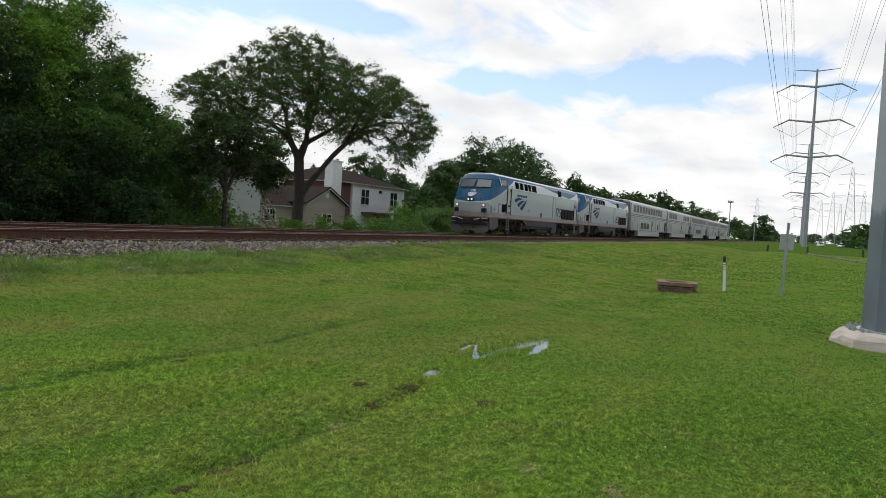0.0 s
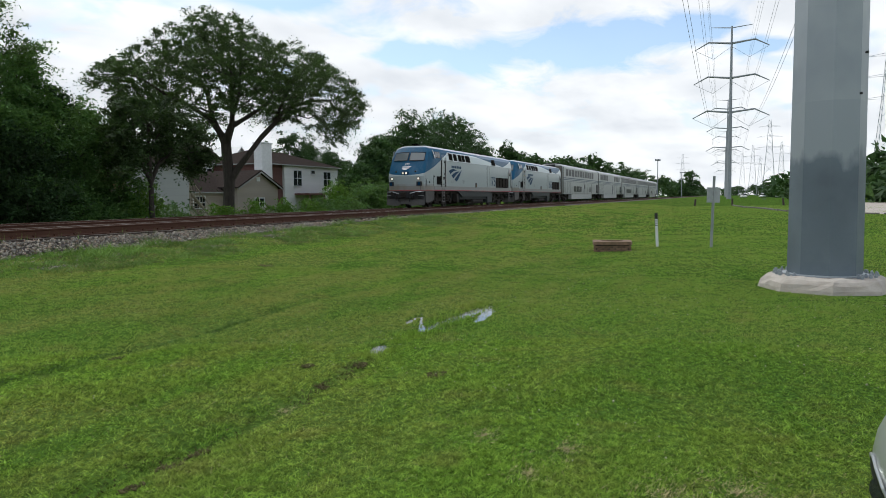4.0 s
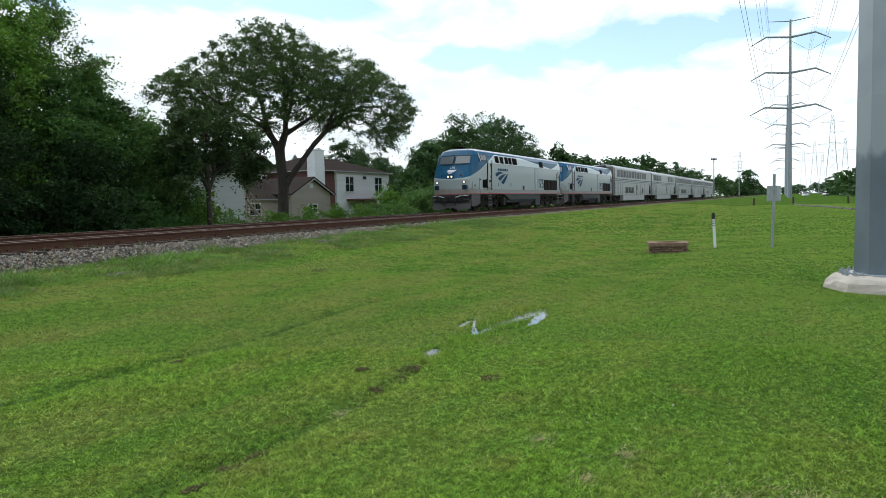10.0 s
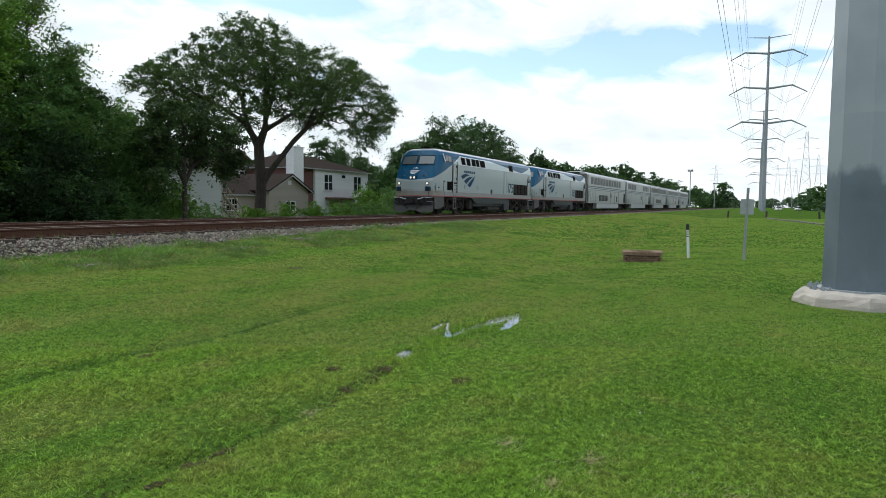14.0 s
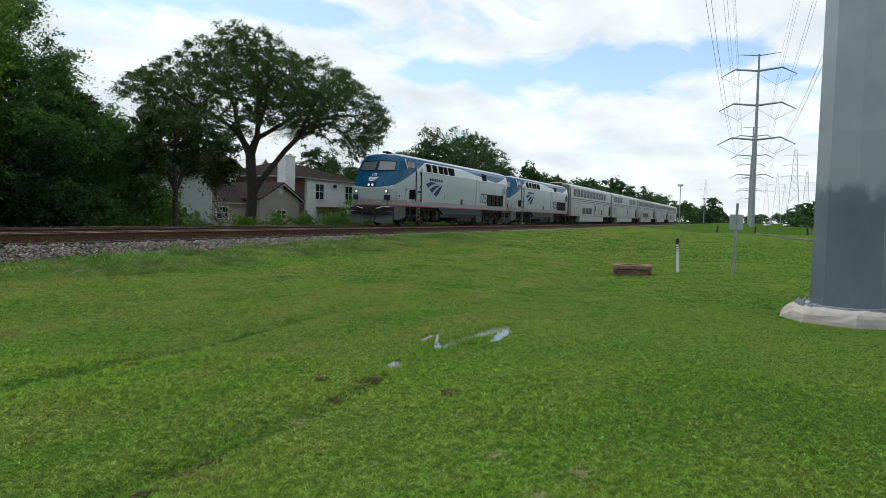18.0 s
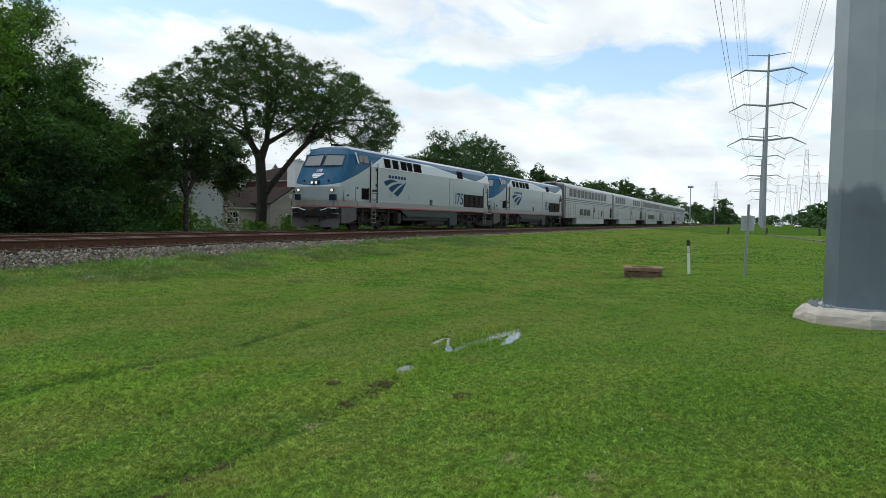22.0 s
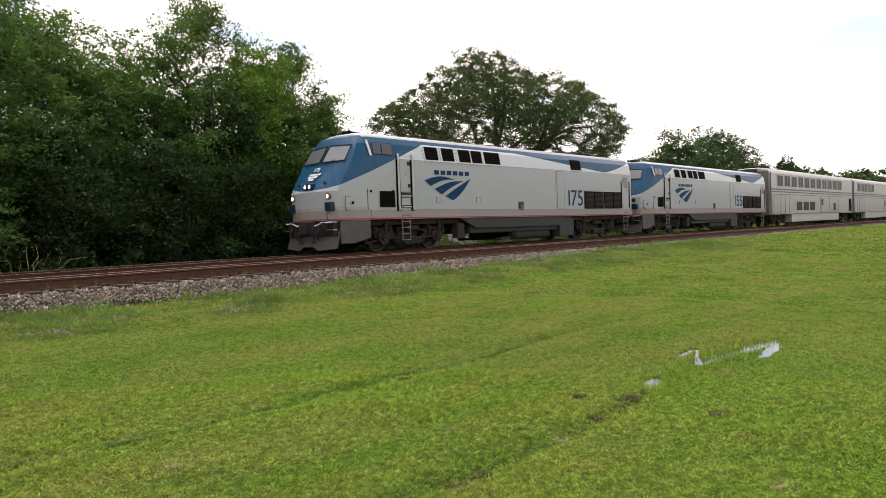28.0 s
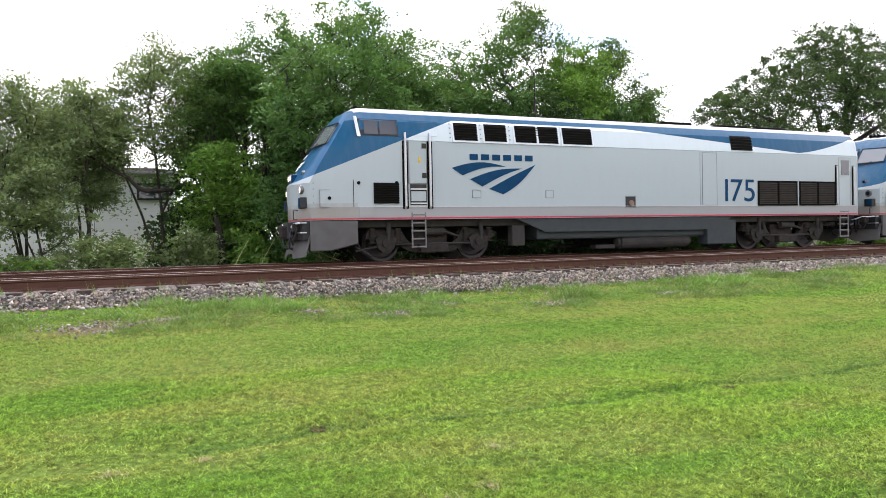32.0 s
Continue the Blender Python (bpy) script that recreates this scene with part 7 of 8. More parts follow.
def coach(s, number, upper, lower, doors, lounge, label):
    """A two-level stainless coach: fluted lower side, window band, stripe, low skirt between the bogies."""
    t = thing("coach", label, "passenger coach", "two-level coaches", m=None)
    l = 25.3
    sec = [(-1.53, 0.95), (-1.55, 2.5), (-1.55, 4.02), (-1.46, 4.30), (-1.15, 4.50), (-0.6, 4.58), (0.6, 4.58), (1.15, 4.50), (1.46, 4.30), (1.55, 4.02), (1.55, 2.5), (1.53, 0.95)]
    bm = bmesh.new()
    rings = [[bm.verts.new((x, y * k, z if z < 4.2 else z - (0.06 if k < 1 else 0))) for y, z in sec] for x, k in ((0.0, 0.955), (0.12, 1.0), (l - 0.12, 1.0), (l, 0.955))]
    for a, b in zip(rings, rings[1:]):
        for i in range(len(sec)):
            bm.faces.new((a[i], a[(i + 1) % len(sec)], b[(i + 1) % len(sec)], b[i]))
    bm.faces.new(rings[0][::-1]); bm.faces.new(rings[-1])
    part("body", bm, M["steel_car"], t)
    for e, x in ((0, -0.02), (1, l + 0.02)):
        part("end_wall", box_bm(min(x, x + (0.05 if e else -0.05)), max(x, x + (0.05 if e else -0.05)), -1.40, 1.40, 1.0, 4.3, 0.01), M["coach_end"], t)
        part("gangway", box_bm(*((-0.42, -0.03) if not e else (l + 0.03, l + 0.42)), -0.6, 0.6, 2.5, 4.5, 0.06), M["black"], t)
    part("low_body", box_bm(5.3, l - 5.3, -1.50, 1.50, 0.30, 1.0, 0.03), M["steel_flute"], t)
    for sd in (-1, 1):
        y = lambda o: sd * (1.552 + o)

        def plate(name, s0, s1, z0, z1, out, material, parent=t, label=""):
            return part(name, box_bm(s0, s1, min(y(-0.02), y(out)), max(y(-0.02), y(out)), z0, z1), material, parent, label)
        # flutes along the lower side and under the upper windows
        for z in list(np.arange(1.02, 2.30, 0.16)) + [2.95, 3.06]:
            plate("flute", 0.25, l - 0.25, z, z + 0.05, 0.010, M["steel_flute"])
        plate("stripe", 0.15, l - 0.15, 2.66, 2.74, 0.008, M["coach_stripe"])
        plate("stripe", 0.15, l - 0.15, 2.84, 2.94, 0.008, M["coach_stripe"])
        plate("gutter", 0.1, l - 0.1, 4.06, 4.12, 0.03, M["steel_flute"])
        for a, b in upper:
            w = plate("upper_window", a, b, 3.15, 3.97, 0.018, M["coach_glass"])
            for u0, u1, z0, z1 in ((a - 0.05, a, 3.10, 4.02), (b, b + 0.05, 3.10, 4.02), (a, b, 3.97, 4.02), (a, b, 3.10, 3.15)):
                plate("window_frame", u0, u1, z0, z1, 0.03, M["steel_flute"], w)
            plate("window_bar", (a + b) / 2 - 0.012, (a + b) / 2 + 0.012, 3.15, 3.97, 0.026, M["steel_flute"], w)
            if lounge:
                part("roof_window", poly_bm([(a, 0.0), (b, 0.0), (b, 1.0), (a, 1.0)], 0.012, lambda u, v, q, sd=sd: (u, sd * (1.525 - 0.30 * v + q), 4.14 + 0.34 * v + q)), M["coach_glass"], t)
        for a, b, z0, z1 in lower:
            plate("lower_window", a, b, z0, z1, 0.022, M["coach_glass"])
        for a, b in doors:
            d = plate("door", a, b, 1.02, 2.42, 0.020, M["steel_car"])
            plate("door_window", a + 0.15, b - 0.15, 1.65, 2.25, 0.028, M["coach_glass"], d)
            plate("door_edge", a - 0.03, a, 1.0, 2.44, 0.026, M["coach_stripe"], d)
        plate("vestibule_shadow_gap", 0.02, 0.10, 1.0, 4.2, 0.012, M["coach_end"])
        plate("grille", l - 1.5, l - 0.5, 1.10, 2.35, 0.020, M["slat"], t, "dark louvred equipment grille")
        for q in (1.4, 2.3, 3.4, 4.4, 16.6, 19.6):
            plate("panel_joint", q, q + 0.02, 1.05, 2.45, 0.016, M["seam"])
        plate("lower_joint", 0.25, l - 0.25, 2.48, 2.52, 0.014, M["coach_stripe"])
        plate("skirt_joint", 5.4, l - 5.4, 0.97, 1.0, 0.012, M["coach_end"])
        ladder(t, 0.35, 0.75, 1.05, 2.4, sd, 6, y=1.58, material=M["steel_flute"])
    for a, h in ((0.4, 4.68), (l - 2.4, 4.66)):
        part("roof_unit", box_bm(a, a + 1.8, -0.8, 0.8, 4.55, h, 0.04), M["slat"], t)
    bogie(t, 2.75, 2.59, 0.457, True)
    bogie(t, l - 2.75, 2.59, 0.457, True)
    part("coupler", joined(box_bm(-0.5, 0.4, -0.12, 0.12, 0.72, 0.98, 0.03), box_bm(l - 0.4, l + 0.5, -0.12, 0.12, 0.72, 0.98, 0.03)), M["truck"], t)
    TRAIN.append((t, s))
    return t


row = lambda a, b, n, w: [(a + (b - a) * k / (n - 1), a + (b - a) * k / (n - 1) + w) for k in range(n)]
low3 = [(6.5, 7.9, 1.25, 1.95), (8.4, 9.8, 1.25, 1.95), (10.3, 11.7, 1.25, 1.95)]
COACHES = [(row(1.5, 19.6, 11, 1.34), low3 + [(18.0, 18.7, 1.2, 1.9)], [(13.6, 14.5)], False, "silver two-level passenger coach behind the engines"),
           (row(1.6, 8.0, 5, 1.2) + row(16.5, 22.0, 4, 1.2), [], [(14.6, 15.5)], False, "silver two-level passenger coach with two groups of windows"),
           (row(1.2, 22.6, 14, 1.4), [(8.0, 15.5, 1.2, 1.95)], [(4.5, 5.4)], True, "silver two-level lounge coach with tall curved windows"),
           (row(1.2, 22.8, 15, 1.05), [(18.0, 18.8, 1.2, 1.9)], [(12.2, 13.1)], False, "silver two-level passenger coach with many windows"),
           (row(1.2, 22.8, 15, 1.05), [(7.0, 10.0, 1.2, 1.9)], [(12.2, 13.1)], False, "silver two-level passenger coach at the tail of the train")]
for k, (u, lw, d, lounge, text) in enumerate(COACHES):
    coach(42.4 + 26.0 * k, k, u, lw, d, lounge, text)
# ---- small things on the lawn ----
def gz(x, y):
    return float(ground_z(x, y))


def catch_basin():
    x, y = 22.35, 3.15
    t = thing("catch_basin", "low weathered brick storm drain box with an open round top", "storm drain", m=Matrix.Translation((x, y, gz(x, y))) @ Matrix.Rotation(radians(10), 4, "Z") @ Matrix.Scale(0.87, 4))
    lx, ly, h = 0.60, 0.64, 0.36
    # courses of brick round the sides
    bl = from_bm("brick", box_bm(-0.10, 0.10, -0.045, 0.045, -0.03, 0.03, 0.006), M["brick_red"])
    for c in range(3):
        z = 0.035 + 0.072 * c
        for e in (-1, 1):
            for k in range(6):
                o = -0.53 + 0.212 * k + (0.10 if c % 2 else 0.0)
                if abs(o) < 0.56:
                    part("brick", bl, None, t).matrix_local = pose(o, e * (ly - 0.05), z)
                    part("brick", bl, None, t).matrix_local = pose(e * (lx - 0.05), o, z, 0, 0, 90)
    part("core", box_bm(-lx + 0.07, lx - 0.07, -ly + 0.07, ly - 0.07, -0.05, 0.235), M["dark_hole"], t)
    # slab with a round hole
    bm = bmesh.new()
    n = 32
    rim = []
    for z, r in ((0.36, 0.40), (0.24, 0.40)):
        rim.append([bm.verts.new((r * math.cos(2 * math.pi * k / n), r * math.sin(2 * math.pi * k / n), z)) for k in range(n)])
    sq = []
    for z in (0.36, 0.24):
        row_ = []
        for k in range(n):
            a = 2 * math.pi * k / n
            q = max(abs(math.cos(a)) / (lx + 0.03), abs(math.sin(a)) / (ly + 0.03))
            row_.append(bm.verts.new((math.cos(a) / q, math.sin(a) / q, z)))
        sq.append(row_)
    for k in range(n):
        j = (k + 1) % n
        bm.faces.new((rim[0][k], sq[0][k], sq[0][j], rim[0][j])); bm.faces.new((sq[0][k], sq[1][k], sq[1][j], sq[0][j]))
        bm.faces.new((rim[1][k], rim[0][k], rim[0][j], rim[1][j])); bm.faces.new((sq[1][k], rim[1][k], rim[1][j], sq[1][j]))
    part("slab", bm, M["brick_red"], t, "brown stained slab with a round opening")


catch_basin()


def marker_post():
    x, y = 23.4, 1.88
    t = thing("marker_post", "white plastic utility marker post with black cap and bands", "marker post", m=Matrix.Translation((x, y, gz(x, y) - 0.05)) @ Matrix.Rotation(radians(-3), 4, "X") @ Matrix.Rotation(radians(3), 4, "Y"))
    part("post", box_bm(-0.02, 0.02, -0.042, 0.042, 0, 0.93, 0.012), M["white_paint"], t)
    part("cap", box_bm(-0.025, 0.025, -0.047, 0.047, 0.93, 1.12, 0.015), M["black"], t, "black cap")
    for z in (0.86, 0.79, 0.72):
        part("band", box_bm(-0.024, 0.024, -0.045, 0.045, z, z + 0.022), M["black"], t)


marker_post()


def road_sign():
    x, y = 23.1, 0.28
    t = thing("road_sign", "back of a small aluminium sign on a leaning steel post", "sign", m=Matrix.Translation((x, y, gz(x, y) - 0.05)) @ Matrix.Rotation(radians(1.5), 4, "X"))
    part("post", poly_bm([(-0.04, 0.0), (-0.018, 0.0), (-0.012, 0.03), (0.012, 0.03), (0.018, 0.0), (0.04, 0.0), (0.025, 0.045), (-0.025, 0.045)], 2.22, lambda u, v, w: (v, u, w)), M["sign_back"], t)
    p = part("plate", box_bm(0.046, 0.052, -0.19, 0.19, 1.42, 1.88, 0.002), M["sign_back"], t, "dull bare back of the plate")
    for z in (1.52, 1.78):
        part("bolt", cyl_bm(0.014, -0.01, 0.05, "x", 8, (0, 0, z)), M["silver_bar"], p)


road_sign()


def bollards():
    wood = M["tie"]
    for x, y, h, lean in ((98, 3.4, 0.95, 8), (100, -1.15, 0.95, 2), (97, -7.0, 0.95, -3), (104, -13.5, 0.95, 4)):
        t = thing("timber_bollard", "short dark weathered timber bollard", "bollard", "bollards", m=Matrix.Translation((x, y, gz(x, y) - 0.1)) @ Matrix.Rotation(radians(lean), 4, "X"))
        part("post", tube([(0, 0, 0), (0.01, 0, h * 0.5), (0, 0.02, h)], [0.13, 0.125, 0.11], 8), wood, t)
        part("cap", cyl_bm(0.115, h, h + 0.03, "z", 8, (0, 0.02, 0)), wood, t)
    # low stone edging that runs towards the lot
    e = thing("stone_edging", "low broken line of grey edging stones", "edging", kind="structure")
    rng = np.random.default_rng(5)
    pts = [(96, -1.2), (82, -2.1), (75, -3.4), (62, -4.8), (57, -7.5), (53, -11.0)]
    for (xa, ya), (xb, yb) in zip(pts, pts[1:]):
        n = max(2, int(math.hypot(xb - xa, yb - ya) / 1.5))
        for k in range(n):
            f = (k + 0.5) / n
            x, y = xa + (xb - xa) * f, ya + (yb - ya) * f
            o = part("edging_stone", box_bm(-0.68, 0.68, -0.14, 0.14, -0.1, 0.10 + 0.07 * rng.random(), 0.04), M["edging"], e)
            o.matrix_local = pose(x, y, gz(x, y), 0, 0, math.degrees(math.atan2(yb - ya, xb - xa)) + rng.normal() * 3)


bollards()
lot = bmesh.new()
for f in ([(55, -9.2), (52, -12.0), (50, -40), (70, -44), (112, -36), (120, -18), (100, -12.0), (70, -9.6)],):
    top = [lot.verts.new((x, y, gz(x, y) + 0.05)) for x, y in f]
    bot = [lot.verts.new((x, y, gz(x, y) - 0.2)) for x, y in f]
    lot.faces.new(top[::-1])
    for k in range(len(f)):
        lot.faces.new((top[k], top[(k + 1) % len(f)], bot[(k + 1) % len(f)], bot[k]))
solid("gravel_lot", lot, M["gravel"], "pale gravel parking lot beyond the pole", "parking lot", kind="structure")

# ---- cars ----


def car(name, m, paint, label, group="", tall=0.0):
    """A car that faces +x: shaped shell with wheel arches, glasshouse, lamps, bumpers, mirrors, wheels. Its length is 4.3 m."""
    t = thing(name, label, "car", group, m=m)
    H = 1.46 + tall
    W = 0.88
    top = [(-2.15, 0.55), (-2.12, 0.92), (-1.95, 1.02), (-1.2, 1.04), (0.55, 1.02), (1.1, 0.98), (1.35, 0.945), (1.55, 0.90), (1.74, 0.835), (1.88, 0.76), (1.985, 0.67), (2.06, 0.58), (2.11, 0.49), (2.13, 0.40), (2.125, 0.33)]
    bot = [(2.10, 0.26), (1.78, 0.22)]
    LAY_Y, LAY_CAP = (0.0, 0.35, 0.52, 0.66, 0.76, 0.83, 0.865, 0.88), (1.12, 1.10, 1.075, 1.04, 0.98, 0.90, 0.82, 0.74)

    def bow(x, y):
        """The nose curves back towards its corners."""
        return 0.30 * (abs(y) / W) ** 3 * min(1.0, max(0.0, (x - 1.2) / 0.75))

    def skin(y, z, off):
        """A point of the nose, off outside its skin."""
        cap = float(np.interp(abs(y), LAY_Y, LAY_CAP))
        raw = z if z <= 0.6 else 0.6 + (z - 0.6) * 0.44 / (cap - 0.6)
        x = float(np.interp(raw, [0.26, 0.33, 0.40, 0.49, 0.58, 0.67, 0.76, 0.835, 0.90], [2.10, 2.125, 2.13, 2.11, 2.06, 1.985, 1.88, 1.74, 1.55]))
        return (x - bow(x, y) + off, y, z)

    def nose_patch(ys, zs, off, material, thick=0.04):
        """A piece let into the nose: its outline runs through ys and, at each, from a lower to an upper height."""
        bm = bmesh.new()
        n, rows = 6, []
        for y, (za, zb) in zip(ys, zs):
            rows.append([[bm.verts.new(skin(y, za + (zb - za) * i / n, o)) for i in range(n + 1)] for o in (off, off - thick)])
        for a, b in zip(rows, rows[1:]):
            for i in range(n):
                bm.faces.new((a[0][i], a[0][i + 1], b[0][i + 1], b[0][i]))
            bm.faces.new((a[0][0], b[0][0], b[1][0], a[1][0])); bm.faces.new((a[0][n], a[1][n], b[1][n], b[0][n]))
        for r in (rows[0], rows[-1]):
            for i in range(n):
                bm.faces.new((r[0][i], r[1][i], r[1][i + 1], r[0][i + 1]))
        bmesh.ops.recalc_face_normals(bm, faces=bm.faces)
        me = from_bm("nose_piece", bm, material, True)
        me.set_sharp_from_angle(angle=radians(50))
        return me

    for cx in (1.32, -1.32):
        for k in range(9):
            a = math.pi * k / 8
            bot.append((cx + 0.37 * math.cos(a), 0.30 + 0.40 * math.sin(a)))
    bot += [(-1.8, 0.24), (-2.13, 0.30)]
    out = top + bot
    bm = bmesh.new()
    rings = []
    for y, cap in [(-q, c) for q, c in zip(LAY_Y[:0:-1], LAY_CAP[:0:-1])] + list(zip(LAY_Y, LAY_CAP)):
        rings.append([bm.verts.new((x * (0.985 if abs(y) > W - 0.01 and x < 0 else 1.0) - bow(x, y), y, z if z <= 0.6 or i >= len(top) else min(cap, 0.6 + (z - 0.6) * (cap - 0.6) / 0.44))) for i, (x, z) in enumerate(out)])
    n = len(out)
    for a, b in zip(rings, rings[1:]):
        for i in range(n):
            bm.faces.new((a[i], a[(i + 1) % n], b[(i + 1) % n], b[i]))
    bm.faces.new(rings[0][::-1]); bm.faces.new(rings[-1])
    bmesh.ops.triangulate(bm, faces=[f for f in bm.faces if len(f.verts) > 6])
    me = from_bm("body", bm, paint, True)
    me.set_sharp_from_angle(angle=radians(58))
    part("body", me, None, t)
    gl = [(-1.95, 1.02), (-1.55, H - 0.06), (-1.0, H), (0.0, H - 0.02), (0.35, H - 0.09), (1.05, 1.0)]
    bm = bmesh.new()
    ra = [[bm.verts.new((x, s * (0.76 - 0.26 * (z - 1.0) / (H - 1.0)), z)) for x, z in gl] for s in (-1, 1)]
    k = len(gl)
    bm.faces.new(ra[0]); bm.faces.new(ra[1][::-1])
    for i in range(k):
        bm.faces.new((ra[0][i], ra[1][i], ra[1][(i + 1) % k], ra[0][(i + 1) % k]))
    g = part("glasshouse", bm, M["glass"], t)
    part("roof", poly_bm([(-1.5, H - 0.03), (-1.0, H + 0.02), (0.0, H + 0.0), (0.32, H - 0.06), (0.0, H - 0.03), (-1.0, H - 0.01)], 1.10, lambda u, v, w: (u, w - 0.55, v)), paint, t)
    for s in (-1, 1):
        part("pillar", tube([(0.20, s * 0.63, 1.0), (-0.1, s * 0.52, H - 0.02)], 0.04, 6), paint, g)
        part("headlamp", nose_patch([s * q for q in (0.46, 0.54, 0.62, 0.70, 0.76)], [(0.640, 0.665), (0.632, 0.705), (0.632, 0.735), (0.640, 0.750), (0.655, 0.745)], 0.014, M["glass_pale"]), None, t)
        part("side_lamp", nose_patch([s * q for q in (0.765, 0.80, 0.835, 0.865)], [(0.630, 0.742), (0.635, 0.735), (0.645, 0.725), (0.66, 0.71)], 0.016, M["amber"]), None, t, "amber corner lamp")
        recess = part("fog_lamp_recess", nose_patch([s * q for q in (0.40, 0.44, 0.52, 0.60, 0.67, 0.71)], [(0.225, 0.265), (0.225, 0.33), (0.225, 0.385), (0.225, 0.41), (0.23, 0.40), (0.235, 0.37)], 0.010, M["black"]), None, t, "black recess at the bumper corner")
        x, y, z = skin(s * 0.53, 0.29, 0.0)
        part("fog_lamp", cyl_bm(0.05, x - 0.03, x + 0.02, "x", 14, (0, y, z)), M["glass"], recess)
        part("recess_lip", tube([skin(s * q, z, 0.006) for q, z in ((0.395, 0.27), (0.44, 0.337), (0.52, 0.392), (0.60, 0.417), (0.67, 0.407), (0.715, 0.375))], 0.008, 8), paint, t)
        part("tail_lamp", box_bm(-2.15, -2.02, min(s * 0.55, s * 0.84), max(s * 0.55, s * 0.84), 0.72, 0.92, 0.03), M["car_red"], t)
        part("mirror", box_bm(-0.05, 0.09, min(s * 0.80, s * 1.0), max(s * 0.80, s * 1.0), 0.98, 1.12, 0.04), paint, t)
        for cx in (1.32, -1.32):
            wh = part("tyre", cyl_bm(0.335, min(s * 0.66, s * 0.87), max(s * 0.66, s * 0.87), "y", 26, (cx, 0, 0.335)), M["tyre"], t)
            part("rim", cyl_bm(0.20, min(s * 0.84, s * 0.885), max(s * 0.84, s * 0.885), "y", 20, (cx, 0, 0.335)), M["silver_bar"], wh)
        part("door_line", box_bm(0.62, 0.632, min(s * 0.86, s * 0.884), max(s * 0.86, s * 0.884), 0.35, 1.0), M["black"], t)
    g = part("grille", nose_patch([-0.30, -0.275, -0.20, 0.0, 0.20, 0.275, 0.30], [(0.34, 0.52), (0.30, 0.56), (0.275, 0.575), (0.27, 0.58), (0.275, 0.575), (0.30, 0.56), (0.34, 0.52)], 0.010, M["black"]), None, t)
    part("grille_bar", tube([skin(y, 0.43, 0.014) for y in (-0.335, -0.3, -0.2, 0.0, 0.2, 0.3, 0.335)], 0.014, 8), M["silver_bar"], g)
    return t


car("parked_car", pose(3.86, -2.795, gz(3.8, -1.9), 0, 0, 113), M["car_silver"], "silver hatchback parked on the grass, nose to the tracks")
for k, (x, y, turn, paint, tall, lab) in enumerate([(340, -8.4, 20, "car_white", 0.3, "white sport utility car parked in the distance"), (350, -16.5, 160, "car_white", 0.35, "white van-like car parked in the distance"),
                                                    (320, -32.0, 10, "car_white", 0.1, "white saloon car parked in the distance"), (330, -21.5, 0, "car_silver", 0.1, "silver car parked in the distance")]):
    car("distant_car", pose(x, y, gz(x, y), 0, 0, turn), M[paint], lab, "parked cars in the distance", tall)


def light_masts():
    for x, y, h in ((199.0, 16.4, 10.9), (290.0, 15.0, 10.2)):
        t = thing("light_mast", "tall floodlight mast above the trees", "light mast", "floodlight masts", m=Matrix.Translation((x, y, 0)))
        part("pole", tube([(0, 0, 0), (0, 0, h)], [0.17, 0.10], 8), M["far_steel"], t)
        part("crossbar", box_bm(-0.1, 0.1, -0.7, 0.7, h - 0.1, h + 0.1), M["far_steel"], t)
        for k in (-0.55, -0.18, 0.18, 0.55):
            part("floodlight", box_bm(-0.35, 0.1, k - 0.14, k + 0.14, h + 0.05, h + 0.45, 0.05), M["far_steel"], t)


light_masts()


def brush_pile():
    rng = np.random.default_rng(9)
    t = thing("brush_pile", "heap of dry bare branches at the foot of the thicket", "branches", m=Matrix.Translation((6.0, 23.2, gz(6.0, 23.2))))
    for k in range(26):
        a = (rng.normal() * 1.1, rng.normal() * 0.3, 0.05)
        b = (a[0] + rng.normal() * 0.9, a[1] + rng.normal() * 0.3, 0.4 + 1.3 * rng.random())
        part("branch", tube(limb_path(a, b, rng, 0.1, 4), [0.022, 0.018, 0.014, 0.010, 0.005], 5), M["straw"], t)
    for x in (2.2, 3.0, -0.6):
        part("dry_stalk", tube([(x - 6.0, -0.1, 0), (x - 5.6, -0.1, 0.9), (x - 5.2, -0.1, 1.6)], [0.014, 0.010, 0.004], 5), M["straw"], t)


brush_pile()
# ---- ties and stones ----
def ties():
    me = from_bm("tie", box_bm(-0.115, 0.115, -1.29, 1.29, -0.16, 0.0, 0.012), M["tie"])
    pl = from_bm("tie_plate", box_bm(-0.09, 0.09, -0.17, 0.17, 0.0, 0.018), M["rust"])
    clip = from_bm("rail_anchor", joined(box_bm(-0.02, 0.02, -0.10, -0.07, 0.0, 0.06), box_bm(-0.05, -0.02, -0.10, -0.05, 0.0, 0.05)), M["rust"])
    rng = np.random.default_rng(21)
    for track, y0, x1 in ((TRACK_NEAR, NEAR_TRACK, 66.0), (TRACK_FAR, FAR_TRACK, 60.0)):
        for k, x in enumerate(np.arange(-9.0, x1, 0.53)):
            o = part("tie", me, None, track)
            near = y0 < 16
            o.matrix_local = pose(x + rng.normal() * 0.02, y0 + rng.normal() * 0.04, 0.787 if near else RAIL_Z - 0.196, -1.1 if near else 0, 0, rng.normal() * 0.8)
            if x < 30 and y0 < 16:
                for s in (-1, 1):
                    part("tie_plate", pl, None, track).matrix_local = pose(x, y0 + s * 0.7525, NEAR_RAIL_Z[s] - 0.20)
                part("rail_anchor", clip, None, track).matrix_local = pose(x + 0.14, y0 - 0.7525, NEAR_RAIL_Z[-1] - 0.185)


ties()


